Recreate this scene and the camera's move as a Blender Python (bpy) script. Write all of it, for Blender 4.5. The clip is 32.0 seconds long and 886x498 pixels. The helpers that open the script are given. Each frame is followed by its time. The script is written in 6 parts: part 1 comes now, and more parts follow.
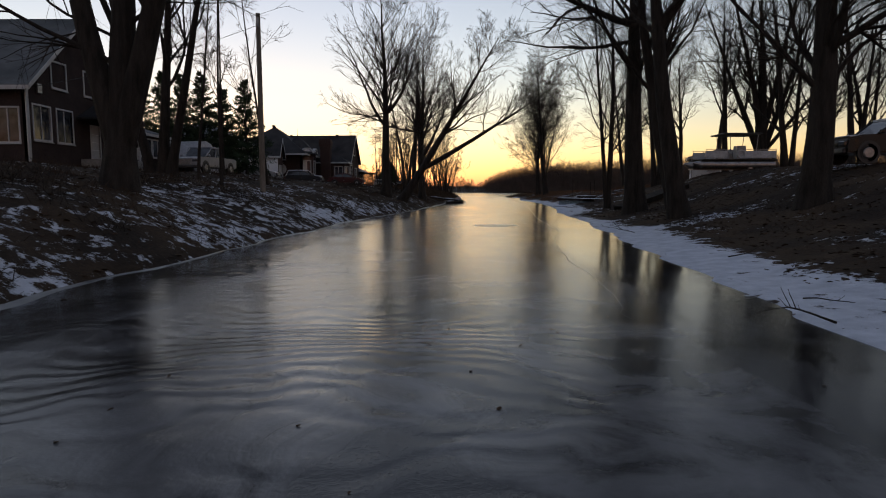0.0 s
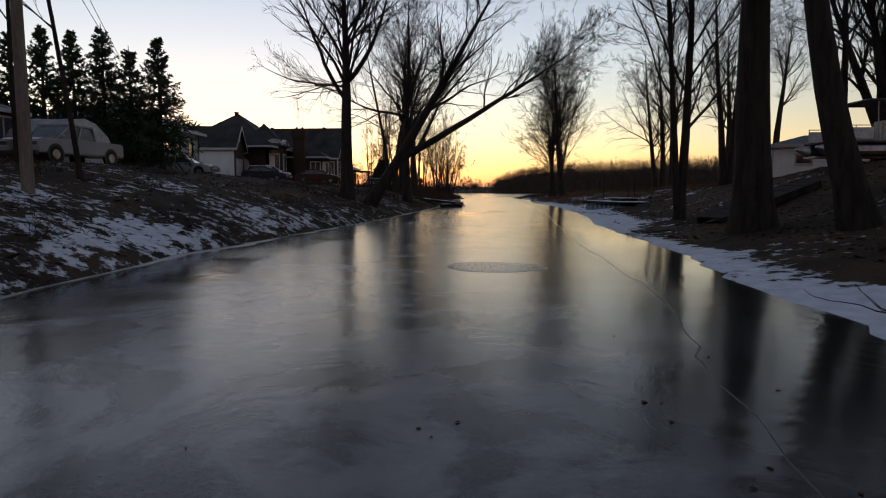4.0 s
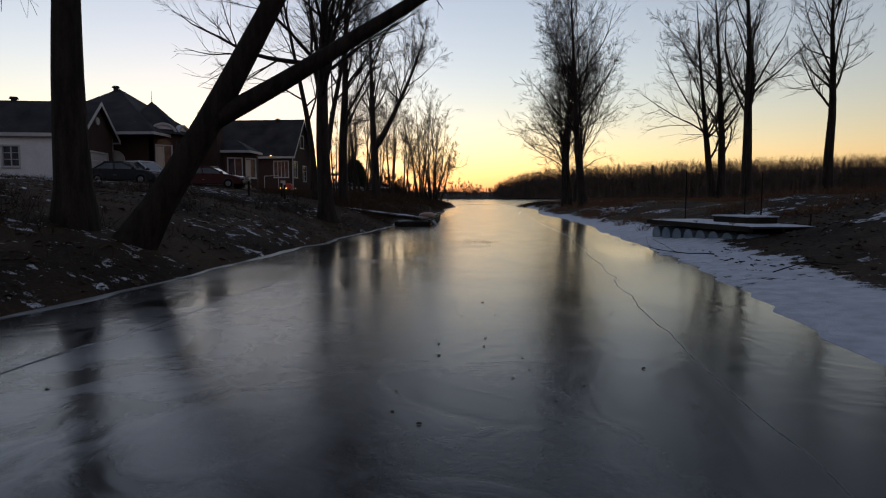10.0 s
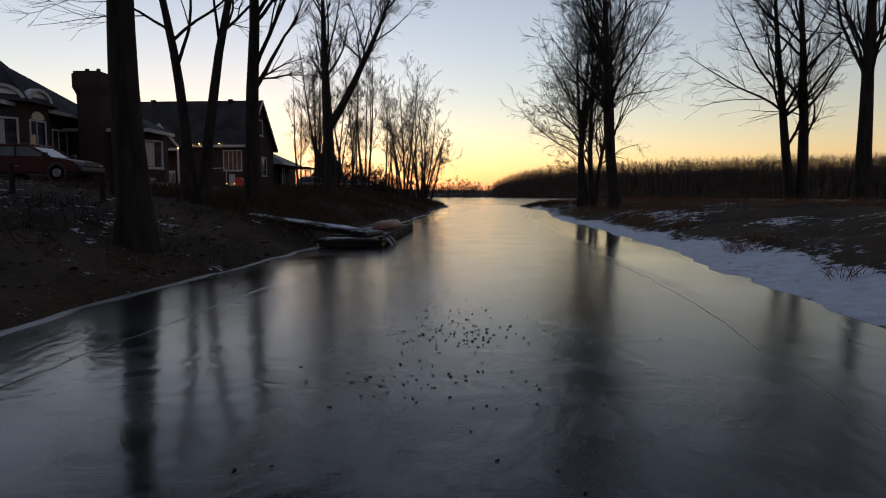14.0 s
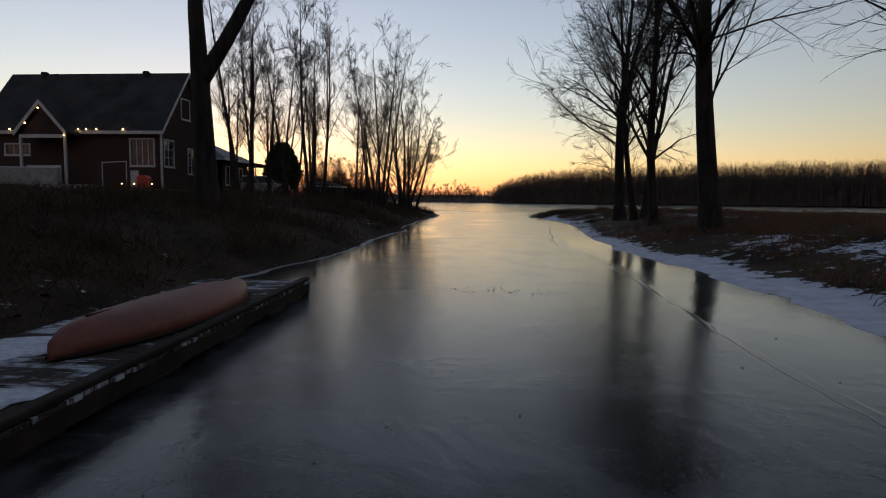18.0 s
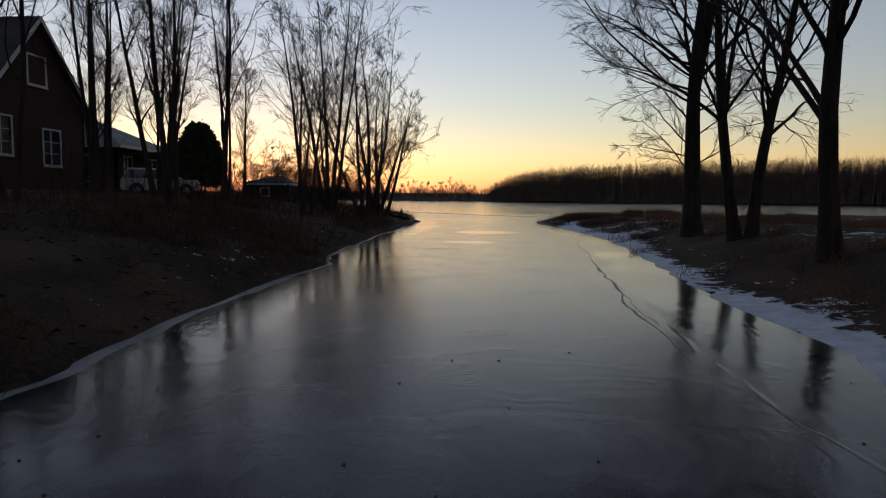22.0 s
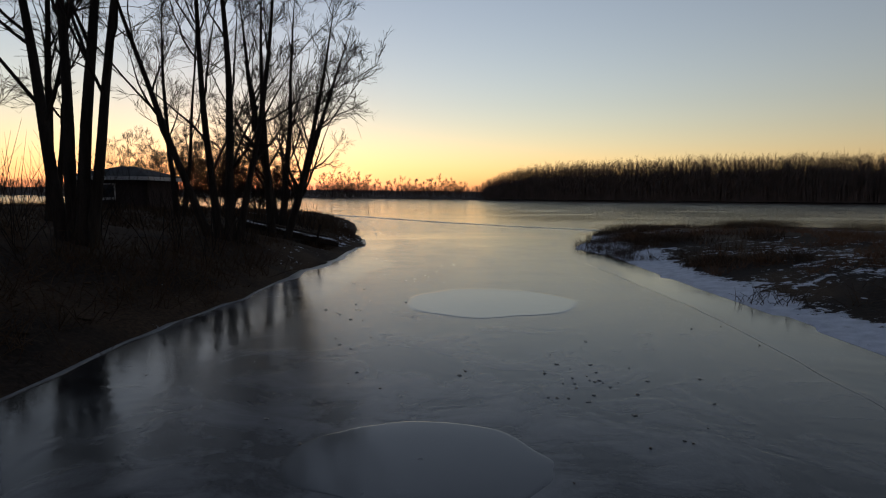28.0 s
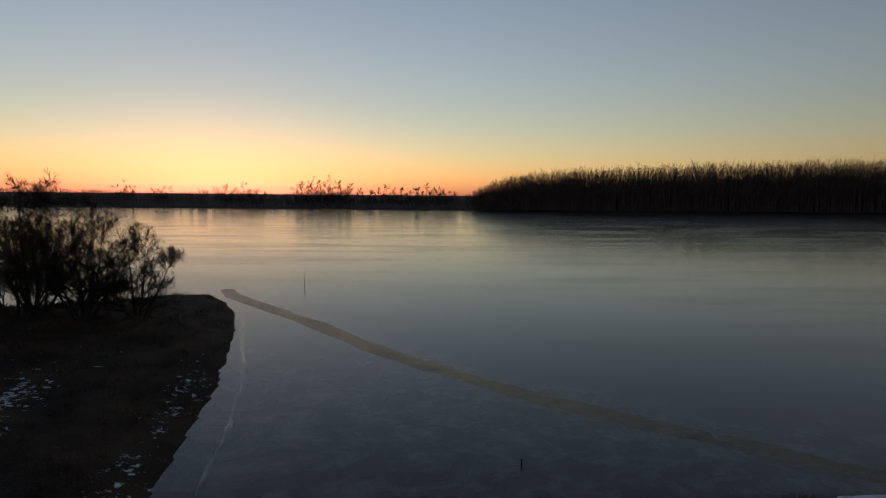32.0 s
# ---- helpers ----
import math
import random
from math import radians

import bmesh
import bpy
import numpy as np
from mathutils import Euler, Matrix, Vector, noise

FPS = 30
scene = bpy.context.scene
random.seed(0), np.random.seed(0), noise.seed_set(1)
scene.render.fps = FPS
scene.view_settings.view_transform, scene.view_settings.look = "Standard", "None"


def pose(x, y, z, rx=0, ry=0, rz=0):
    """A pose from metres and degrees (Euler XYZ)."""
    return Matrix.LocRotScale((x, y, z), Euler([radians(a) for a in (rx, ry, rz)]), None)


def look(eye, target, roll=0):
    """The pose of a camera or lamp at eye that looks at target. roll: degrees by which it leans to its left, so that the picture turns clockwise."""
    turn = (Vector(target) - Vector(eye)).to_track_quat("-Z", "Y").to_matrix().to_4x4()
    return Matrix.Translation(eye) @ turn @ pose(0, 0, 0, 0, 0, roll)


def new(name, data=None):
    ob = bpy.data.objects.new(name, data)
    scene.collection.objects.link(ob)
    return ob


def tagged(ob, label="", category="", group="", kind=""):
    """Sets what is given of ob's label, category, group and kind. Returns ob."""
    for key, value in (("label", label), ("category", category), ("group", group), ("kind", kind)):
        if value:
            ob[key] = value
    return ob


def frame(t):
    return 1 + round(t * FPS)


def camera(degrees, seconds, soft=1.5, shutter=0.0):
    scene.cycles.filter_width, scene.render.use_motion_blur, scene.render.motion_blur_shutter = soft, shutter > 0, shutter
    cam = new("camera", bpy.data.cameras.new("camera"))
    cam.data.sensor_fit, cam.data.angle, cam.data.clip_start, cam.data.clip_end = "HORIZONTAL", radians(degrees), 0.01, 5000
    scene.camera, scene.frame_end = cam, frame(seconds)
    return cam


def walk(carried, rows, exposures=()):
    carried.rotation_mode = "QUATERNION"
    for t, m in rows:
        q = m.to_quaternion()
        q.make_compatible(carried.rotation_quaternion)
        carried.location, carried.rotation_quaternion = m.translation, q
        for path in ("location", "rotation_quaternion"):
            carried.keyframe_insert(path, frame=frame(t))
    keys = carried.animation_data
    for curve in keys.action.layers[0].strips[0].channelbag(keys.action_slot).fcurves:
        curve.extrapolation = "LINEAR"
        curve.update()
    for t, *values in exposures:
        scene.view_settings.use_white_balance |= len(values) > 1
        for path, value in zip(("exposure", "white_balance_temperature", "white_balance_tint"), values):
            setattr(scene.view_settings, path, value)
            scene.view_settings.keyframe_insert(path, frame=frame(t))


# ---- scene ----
cam = camera(73.0, 32.0, 1.1)
PATH = [
    (0, (0.057, 3.075, 1.501), (0.042, 5.066, 1.307), -0.0),
    (0.5, (0.217, 4.756, 1.478), (0.199, 6.747, 1.284), -0.0),
    (1, (0.383, 6.463, 1.45), (0.36, 8.454, 1.256), -0.0),
    (1.5, (0.578, 8.219, 1.422), (0.547, 10.209, 1.228), 0.0),
    (2, (0.696, 9.972, 1.415), (0.663, 11.962, 1.221), -0.0),
    (2.5, (0.846, 11.761, 1.43), (0.81, 13.751, 1.236), -0.0),
    (3, (1.017, 13.611, 1.453), (0.978, 15.601, 1.258), 0.0),
    (3.5, (1.178, 15.473, 1.476), (1.137, 17.464, 1.284), 0.1),
    (5.5, (1.908, 22.698, 1.487), (1.86, 24.687, 1.291), 0.0),
    (6, (2.162, 24.691, 1.509), (2.111, 26.681, 1.315), 0.0),
    (6.5, (2.424, 26.641, 1.48), (2.37, 28.632, 1.293), 0.1),
    (7, (2.581, 28.384, 1.372), (2.528, 30.375, 1.19), 0.1),
    (7.5, (2.781, 30.131, 1.364), (2.727, 32.123, 1.187), 0.1),
    (8, (2.989, 31.923, 1.397), (2.936, 33.914, 1.222), 0.0),
    (8.5, (3.157, 33.656, 1.455), (3.104, 35.648, 1.283), 0.0),
    (9, (3.289, 35.301, 1.55), (3.237, 37.293, 1.376), 0.0),
    (9.5, (3.391, 36.979, 1.619), (3.338, 38.971, 1.444), -0.0),
    (10, (3.486, 38.699, 1.667), (3.434, 40.69, 1.493), 0.0),
    (10.5, (3.554, 40.44, 1.701), (3.502, 42.432, 1.528), 0.1),
    (11, (3.592, 42.233, 1.715), (3.543, 44.225, 1.54), 0.2),
    (11.5, (3.615, 43.961, 1.723), (3.567, 45.953, 1.549), 0.2),
    (12, (3.66, 45.74, 1.708), (3.615, 47.732, 1.535), 0.3),
    (12.5, (3.814, 47.554, 1.703), (3.77, 49.546, 1.53), 0.3),
    (13, (4.011, 49.441, 1.72), (3.964, 51.433, 1.542), 0.3),
    (13.5, (4.14, 51.445, 1.722), (4.092, 53.437, 1.541), 0.2),
    (14, (4.293, 53.508, 1.709), (4.245, 55.499, 1.528), 0.2),
    (14.5, (4.462, 55.593, 1.693), (4.418, 57.584, 1.514), 0.2),
    (16.5, (4.97, 64.654, 1.665), (4.922, 66.646, 1.499), 0.5),
    (17, (4.968, 66.722, 1.714), (4.923, 68.715, 1.55), 0.6),
    (17.5, (4.962, 68.794, 1.79), (4.919, 70.786, 1.627), 0.7),
    (18, (4.965, 70.902, 1.869), (4.922, 72.894, 1.704), 0.7),
    (18.5, (5.005, 73.05, 1.941), (4.964, 75.042, 1.775), 0.7),
    (19, (5.105, 75.257, 1.995), (5.067, 77.249, 1.826), 0.6),
    (19.5, (5.224, 77.354, 2.032), (5.185, 79.347, 1.865), 0.7),
    (20, (5.358, 79.451, 2.056), (5.319, 81.444, 1.887), 0.5),
    (20.5, (5.512, 81.498, 2.033), (5.477, 83.491, 1.86), 0.5),
    (21, (5.667, 83.505, 2.022), (5.633, 85.498, 1.851), 0.6),
    (21.5, (5.803, 85.483, 2.079), (5.768, 87.476, 1.91), 0.6),
    (22, (5.915, 87.412, 2.156), (5.882, 89.404, 1.985), 0.6),
    (22.5, (6.026, 89.337, 2.2), (5.997, 91.33, 2.031), 0.6),
    (23, (6.165, 91.377, 2.215), (6.139, 93.369, 2.046), 0.6),
    (23.5, (6.269, 93.306, 2.241), (6.242, 95.298, 2.071), 0.6),
    (24, (6.284, 95.166, 2.273), (6.259, 97.158, 2.102), 0.6),
    (24.5, (6.274, 97.03, 2.31), (6.258, 99.023, 2.135), 0.6),
    (25, (6.313, 98.865, 2.345), (6.298, 100.857, 2.167), 0.4),
    (25.5, (6.364, 100.7, 2.396), (6.348, 102.692, 2.217), 0.3),
    (27.5, (6.771, 108.59, 2.531), (6.765, 110.581, 2.349), 0.7),
    (28, (6.958, 111.015, 2.505), (6.953, 113.007, 2.326), 0.6),
    (28.5, (7.087, 113.635, 2.506), (7.085, 115.627, 2.328), 0.7),
    (29, (7.255, 116.343, 2.585), (7.257, 118.335, 2.405), 0.7),
    (29.5, (7.47, 119.333, 2.886), (7.476, 121.325, 2.706), 0.6),
    (30, (7.619, 122.603, 3.481), (7.627, 124.595, 3.304), 0.6),
    (30.5, (7.82, 126.114, 4.267), (7.827, 128.106, 4.088), 0.4),
    (31, (8.175, 129.702, 5.063), (8.189, 131.693, 4.881), 0.3),
    (31.5, (8.31, 133.3, 6.4), (8.328, 135.292, 6.222), 0.5),
    (32, (8.48, 137.0, 8.05), (8.505, 138.992, 7.871), 0.5),
]
walk(cam, [(t, look(eye, target, roll)) for t, eye, target, roll in PATH], [(0, 3.4, 7850, 12), (12, 3.25, 7500, 12), (24, 3.0, 7400, 10), (29, 2.8, 7250, 8), (32, 2.4, 6950, 4)])

# ---- light: a clear sky a few minutes before sunrise, the sun still hidden behind the far shore
SUN_EL, SUN_AZ = -1.1, -20.0  # degrees; azimuth from +y, to the right positive
world = bpy.data.worlds.new("sky")
scene.world = world
world.use_nodes = True
wn, wl = world.node_tree.nodes, world.node_tree.links
sky = wn.new("ShaderNodeTexSky")
sky.sky_type = "NISHITA"
sky.sun_disc = False
sky.sun_elevation = radians(SUN_EL)
sky.sun_rotation = radians(SUN_AZ)
sky.altitude = 20.0
sky.air_density, sky.dust_density, sky.ozone_density = 1.0, 0.4, 1.85
haze = wn.new("ShaderNodeHueSaturation")  # thin high haze pales the sky
haze.inputs["Saturation"].default_value = 0.82
wl.new(sky.outputs[0], haze.inputs["Color"])
wl.new(haze.outputs[0], wn["Background"].inputs[0])
wn["Background"].inputs[1].default_value = 0.15
sun_data = bpy.data.lights.new("sun", "SUN")
sun_data.energy, sun_data.angle, sun_data.color = 0.5, radians(0.5), (1.0, 0.72, 0.45)
sun = new("sun", sun_data)
sun.matrix_world = look((0, 0, 60), (-60 * math.sin(radians(SUN_AZ)), -60 * math.cos(radians(SUN_AZ)), 60 - 60 * math.tan(radians(SUN_EL))))

# ---- materials
def mat(name, rough=0.7, metal=0.0, spec=0.5):
    m = bpy.data.materials.new(name)
    m.use_nodes = True
    b = m.node_tree.nodes["Principled BSDF"]
    b.inputs["Roughness"].default_value, b.inputs["Metallic"].default_value = rough, metal
    b.inputs["Specular IOR Level"].default_value = spec
    return m, m.node_tree.nodes, m.node_tree.links, b


def node(m, kind, **values):
    n = m.node_tree.nodes.new("ShaderNode" + kind)
    for k, v in values.items():
        n.inputs[k].default_value = v
    return n


def coords(m, scale=(1, 1, 1)):
    """World-size coordinates of the object, stretched."""
    g, mp = node(m, "TexCoord"), node(m, "Mapping")
    mp.inputs["Scale"].default_value = scale
    m.node_tree.links.new(g.outputs["Object"], mp.inputs[0])
    return mp.outputs[0]


def ramp(m, fac, stops):
    r = node(m, "ValToRGB")
    el = r.color_ramp.elements
    while len(el) < len(stops):
        el.new(0.5)
    for e, (p, c) in zip(el, stops):
        e.position, e.color = p, (*c, 1) if len(c) == 3 else c
    m.node_tree.links.new(fac, r.inputs[0])
    return r.outputs[0]


def noisy(m, at, scale, detail=4.0, rough=0.55):
    n = node(m, "TexNoise", Scale=scale, Detail=detail, Roughness=rough)
    m.node_tree.links.new(at, n.inputs["Vector"])
    return n.outputs[0]


def mixed(m, fac, a, b, blend="MIX"):
    n = node(m, "Mix")
    n.data_type, n.blend_type = "RGBA", blend
    for s, v in ((0, fac), (6, a), (7, b)):
        if hasattr(v, "is_linked"):
            m.node_tree.links.new(v, n.inputs[s])
        else:
            n.inputs[s].default_value = v if s == 0 else (*v, 1)
    return n.outputs[2]


def bumped(m, b, height, strength, distance):
    n = node(m, "Bump", Strength=strength, Distance=distance)
    m.node_tree.links.new(height, n.inputs["Height"])
    m.node_tree.links.new(n.outputs[0], b.inputs["Normal"])
    return n


def speckled(name, dark, light, scale=3.0, rough=0.8, bump=0.3, dist=0.02, stretch=(1, 1, 1), metal=0.0, fine=8.0, grit=1.0):
    """Two scales of variation: broad patches and grain, with relief from the grain."""
    m, n, l, b = mat(name, rough, metal, 0.12 if rough >= 0.8 else 0.5)
    at = coords(m, stretch)
    broad, grain = noisy(m, at, scale), noisy(m, at, scale * fine, 3.0, 0.65)
    c1 = ramp(m, broad, [(0.3, dark), (0.7, light)])
    c2 = ramp(m, grain, [(0.25, (1 - 0.45 * grit,) * 3), (0.75, (1 + 0.25 * grit,) * 3)])
    l.new(mixed(m, 0.7, c1, c2, "MULTIPLY"), b.inputs["Base Color"])
    r = ramp(m, grain, [(0.2, (rough * 0.75,) * 3), (0.8, (min(1, rough * 1.2),) * 3)])
    l.new(r, b.inputs["Roughness"])
    bumped(m, b, grain, bump, dist)
    return m


BARK = speckled("bark", (0.02, 0.017, 0.015), (0.052, 0.044, 0.038), 2.0, 0.9, 0.9, 0.05, (3, 3, 0.45))
# twigs of the far woods: distance haze painted in as a paler colour
FARTWIG = speckled("haze_paled_far_twigs", (0.07, 0.058, 0.052), (0.13, 0.108, 0.098), 0.2, 0.9, 0.2, 0.01)
TWIG = speckled("twig_bark", (0.022, 0.018, 0.015), (0.045, 0.036, 0.03), 1.0, 0.9, 0.2, 0.01)
NEEDLE = speckled("spruce_needles", (0.02, 0.035, 0.02), (0.05, 0.075, 0.04), 2.0, 0.8, 0.3, 0.02)
CEDAR = speckled("cedar_foliage", (0.025, 0.04, 0.02), (0.055, 0.075, 0.035), 2.5, 0.8, 0.3, 0.02)
GRASS = speckled("dry_grass", (0.1, 0.056, 0.034), (0.21, 0.118, 0.07), 1.2, 0.85, 0.1, 0.01)
REED = speckled("dead_reed", (0.038, 0.025, 0.016), (0.09, 0.058, 0.036), 1.0, 0.85, 0.1, 0.01)
LEAF = speckled("dead_leaf", (0.03, 0.019, 0.013), (0.085, 0.052, 0.032), 6.0, 0.8, 0.4, 0.01)
SNOW = speckled("old_crusted_snow", (0.5, 0.54, 0.6), (0.68, 0.72, 0.79), 1.5, 0.85, 0.7, 0.04)
PLANK = speckled("weathered_plank", (0.03, 0.024, 0.019), (0.08, 0.064, 0.052), 1.5, 0.8, 0.5, 0.01, (1, 6, 6))


def frosted_plank():
    """Weathered boards with wind-blown snow caught in streaks."""
    m, n, l, b = mat("frosted_plank", 0.85, 0.0, 0.15)
    at = coords(m)
    grain = noisy(m, coords(m, (2, 2, 12)), 3.0, 5.0, 0.65)
    wood = ramp(m, grain, [(0.3, (0.02, 0.016, 0.013)), (0.7, (0.065, 0.052, 0.043))])
    drift = noisy(m, coords(m, (0.8, 2.2, 1)), 1.5, 7.0, 0.7)
    snow = ramp(m, drift, [(0.52, (0, 0, 0)), (0.6, (1, 1, 1))])
    l.new(mixed(m, snow, wood, (0.42, 0.45, 0.5)), b.inputs["Base Color"])
    h = node(m, "Math")
    h.operation = "ADD"
    l.new(grain, h.inputs[0]), l.new(snow, h.inputs[1])
    bumped(m, b, h.outputs[0], 0.5, 0.01)
    return m


FROSTPLANK = frosted_plank()
DARKWOOD = speckled("dark_timber", (0.014, 0.011, 0.009), (0.035, 0.027, 0.021), 2.0, 0.82, 0.5, 0.01)
SIDING_W = speckled("white_siding", (0.62, 0.63, 0.65), (0.76, 0.77, 0.78), 0.8, 0.55, 0.1, 0.004, grit=0.2)
SIDING_D = speckled("dark_red_siding", (0.036, 0.025, 0.024), (0.058, 0.041, 0.038), 1.0, 0.82, 0.2, 0.01)
STUCCO = speckled("grey_stucco", (0.34, 0.34, 0.35), (0.44, 0.44, 0.45), 0.7, 0.85, 0.4, 0.01, grit=0.35)
TRIM_W = speckled("weathered_white_trim_paint", (0.36, 0.36, 0.37), (0.5, 0.5, 0.5), 1.0, 0.5, 0.1, 0.002, grit=0.3)
SHINGLE = speckled("asphalt_shingles", (0.022, 0.023, 0.025), (0.055, 0.055, 0.058), 0.6, 0.9, 0.6, 0.01, fine=20.0)
ROOF_METAL = speckled("frosted_sheet_roof", (0.035, 0.045, 0.045), (0.12, 0.13, 0.14), 0.5, 0.7, 0.15, 0.01)
CONCRETE = speckled("concrete", (0.22, 0.21, 0.2), (0.36, 0.35, 0.33), 1.5, 0.9, 0.3, 0.01)
TENT = speckled("grey_white_tarpaulin", (0.42, 0.44, 0.47), (0.62, 0.63, 0.66), 0.8, 0.6, 0.5, 0.04)
POLEWOOD = speckled("utility_pole_wood", (0.13, 0.11, 0.09), (0.24, 0.21, 0.18), 1.5, 0.9, 0.5, 0.01, (4, 4, 0.5))
RUBBER = speckled("tyre_rubber", (0.018, 0.018, 0.018), (0.035, 0.035, 0.035), 4.0, 0.85, 0.3, 0.005)
STEEL = speckled("dull_steel", (0.22, 0.22, 0.23), (0.42, 0.42, 0.43), 3.0, 0.4, 0.1, 0.002, metal=0.9)
CANOE = speckled("faded_red_canoe", (0.15, 0.05, 0.036), (0.24, 0.088, 0.062), 1.2, 0.6, 0.2, 0.004)
BARREL = speckled("blue_plastic_barrel", (0.10, 0.16, 0.22), (0.20, 0.28, 0.34), 2.0, 0.5, 0.2, 0.004)
BLACKPL = speckled("black_plastic", (0.015, 0.015, 0.016), (0.035, 0.035, 0.037), 3.0, 0.5, 0.1, 0.002)
CLOTH_W = speckled("white_vinyl", (0.34, 0.355, 0.38), (0.5, 0.515, 0.54), 1.0, 0.5, 0.2, 0.005)
REFLECT = speckled("orange_reflector", (0.5, 0.2, 0.02), (0.7, 0.3, 0.04), 8.0, 0.25, 0.2, 0.002)
TAPE = speckled("yellow_green_tape", (0.35, 0.4, 0.03), (0.5, 0.55, 0.06), 5.0, 0.5, 0.2, 0.002)
REDPL = speckled("red_plastic", (0.4, 0.03, 0.02), (0.55, 0.06, 0.04), 2.0, 0.5, 0.1, 0.002)


def paint(name, colour):
    m, n, l, b = mat(name, 0.3, 0.0, 0.35)
    at = coords(m)
    dust = noisy(m, at, 2.2, 6.0)
    l.new(mixed(m, ramp(m, dust, [(0.4, (0, 0, 0)), (0.8, (0.5, 0.5, 0.5))]), colour, tuple(0.7 * c + 0.012 for c in colour)), b.inputs["Base Color"])
    l.new(ramp(m, dust, [(0.3, (0.22,) * 3), (0.8, (0.5,) * 3)]), b.inputs["Roughness"])
    return m


PAINT_BEIGE, PAINT_DARK = paint("silver_white_car_paint", (0.27, 0.29, 0.32)), paint("black_car_paint", (0.008, 0.008, 0.009))
PAINT_SILVER, PAINT_WHITE = paint("silver_car_paint", (0.36, 0.37, 0.38)), paint("white_car_paint", (0.62, 0.63, 0.65))
PAINT_RED, PAINT_GREY = paint("dark_red_car_paint", (0.06, 0.01, 0.01)), paint("dark_grey_car_paint", (0.02, 0.022, 0.026))


def brick_mat():
    m, n, l, b = mat("red_brown_brick", 0.85, 0.0, 0.15)
    at = coords(m)
    # brick courses follow height and the run along either wall
    sep, comb, add = node(m, "SeparateXYZ"), node(m, "CombineXYZ"), node(m, "Math")
    l.new(at, sep.inputs[0])
    l.new(sep.outputs[0], add.inputs[0]), l.new(sep.outputs[1], add.inputs[1])
    l.new(add.outputs[0], comb.inputs[0]), l.new(sep.outputs[2], comb.inputs[1])
    br = node(m, "TexBrick", Scale=1.0)
    br.inputs["Brick Width"].default_value, br.inputs["Row Height"].default_value, br.inputs["Mortar Size"].default_value = 0.22, 0.075, 0.008
    br.inputs["Color1"].default_value, br.inputs["Color2"].default_value, br.inputs["Mortar"].default_value = (0.065, 0.03, 0.024, 1), (0.042, 0.022, 0.018, 1), (0.08, 0.074, 0.068, 1)
    l.new(comb.outputs[0], br.inputs["Vector"])
    l.new(mixed(m, ramp(m, noisy(m, at, 0.8), [(0.3, (0.2,) * 3), (0.8, (0.7,) * 3)]), br.outputs[0], (0.05, 0.03, 0.025)), b.inputs["Base Color"])
    bumped(m, b, br.outputs[1], 0.4, -0.008)
    return m


BRICK = brick_mat()


def glass_mat():
    m, n, l, b = mat("window_glass", 0.06)
    at = coords(m)
    l.new(ramp(m, noisy(m, at, 1.1), [(0.35, (0.02, 0.024, 0.03)), (0.75, (0.09, 0.1, 0.115))]), b.inputs["Base Color"])
    bumped(m, b, noisy(m, at, 1.6, 1.0), 0.25, 0.02)
    return m


GLASS = glass_mat()


def glow(name, colour, strength):
    m, n, l, b = mat(name, 0.4)
    b.inputs["Base Color"].default_value = (0.3, 0.31, 0.31, 1)
    b.inputs["Emission Color"].default_value, b.inputs["Emission Strength"].default_value = (*colour, 1), strength
    return m


BULB = glow("warm_bulb", (1.0, 0.55, 0.2), 1.8)
CURTAIN = glow("lit_curtain", (1.0, 0.72, 0.42), 0.002)


def ground_mat():
    """Trodden earth with dead leaves and grass, snow lying in the hollows and in a strip along the right shore."""
    m, n, l, b = mat("leaf_litter_and_snow", 0.9, 0.0, 0.12)
    at = coords(m)
    leaf = noisy(m, at, 9.0, 6.0, 0.7)
    broad = noisy(m, at, 0.35, 3.0)
    soil = ramp(m, leaf, [(0.25, (0.009, 0.007, 0.0057)), (0.5, (0.024, 0.0176, 0.0135)), (0.8, (0.062, 0.042, 0.029))])
    dry = ramp(m, noisy(m, at, 14.0, 4.0, 0.7), [(0.3, (0.026, 0.018, 0.0125)), (0.75, (0.09, 0.058, 0.036))])
    base = mixed(m, ramp(m, broad, [(0.42, (0, 0, 0)), (0.6, (1, 1, 1))]), soil, dry)
    # snow cover is stored per vertex, and broken up by the litter that pokes through it
    cov = n.new("ShaderNodeAttribute")
    cov.attribute_name = "snow"
    crumb = noisy(m, at, 2.4, 8.0, 0.72)
    s = node(m, "Math")
    s.operation = "ADD"
    wide = node(m, "Math")
    wide.operation = "MULTIPLY_ADD"
    wide.inputs[1].default_value, wide.inputs[2].default_value = 1.7, -0.35
    l.new(crumb, wide.inputs[0])
    l.new(cov.outputs["Fac"], s.inputs[0]), l.new(wide.outputs[0], s.inputs[1])
    snow = ramp(m, s.outputs[0], [(0.93, (0, 0, 0)), (1.0, (1, 1, 1))])
    white = ramp(m, noisy(m, at, 3.0), [(0.3, (0.46, 0.5, 0.57)), (0.7, (0.66, 0.7, 0.78))])
    l.new(mixed(m, snow, base, white), b.inputs["Base Color"])
    l.new(ramp(m, snow, [(0, (0.92,) * 3), (1, (0.8,) * 3)]), b.inputs["Roughness"])
    h = node(m, "Math")
    h.operation = "ADD"
    l.new(leaf, h.inputs[0]), l.new(snow, h.inputs[1])
    bumped(m, b, h.outputs[0], 0.8, 0.05)
    return m


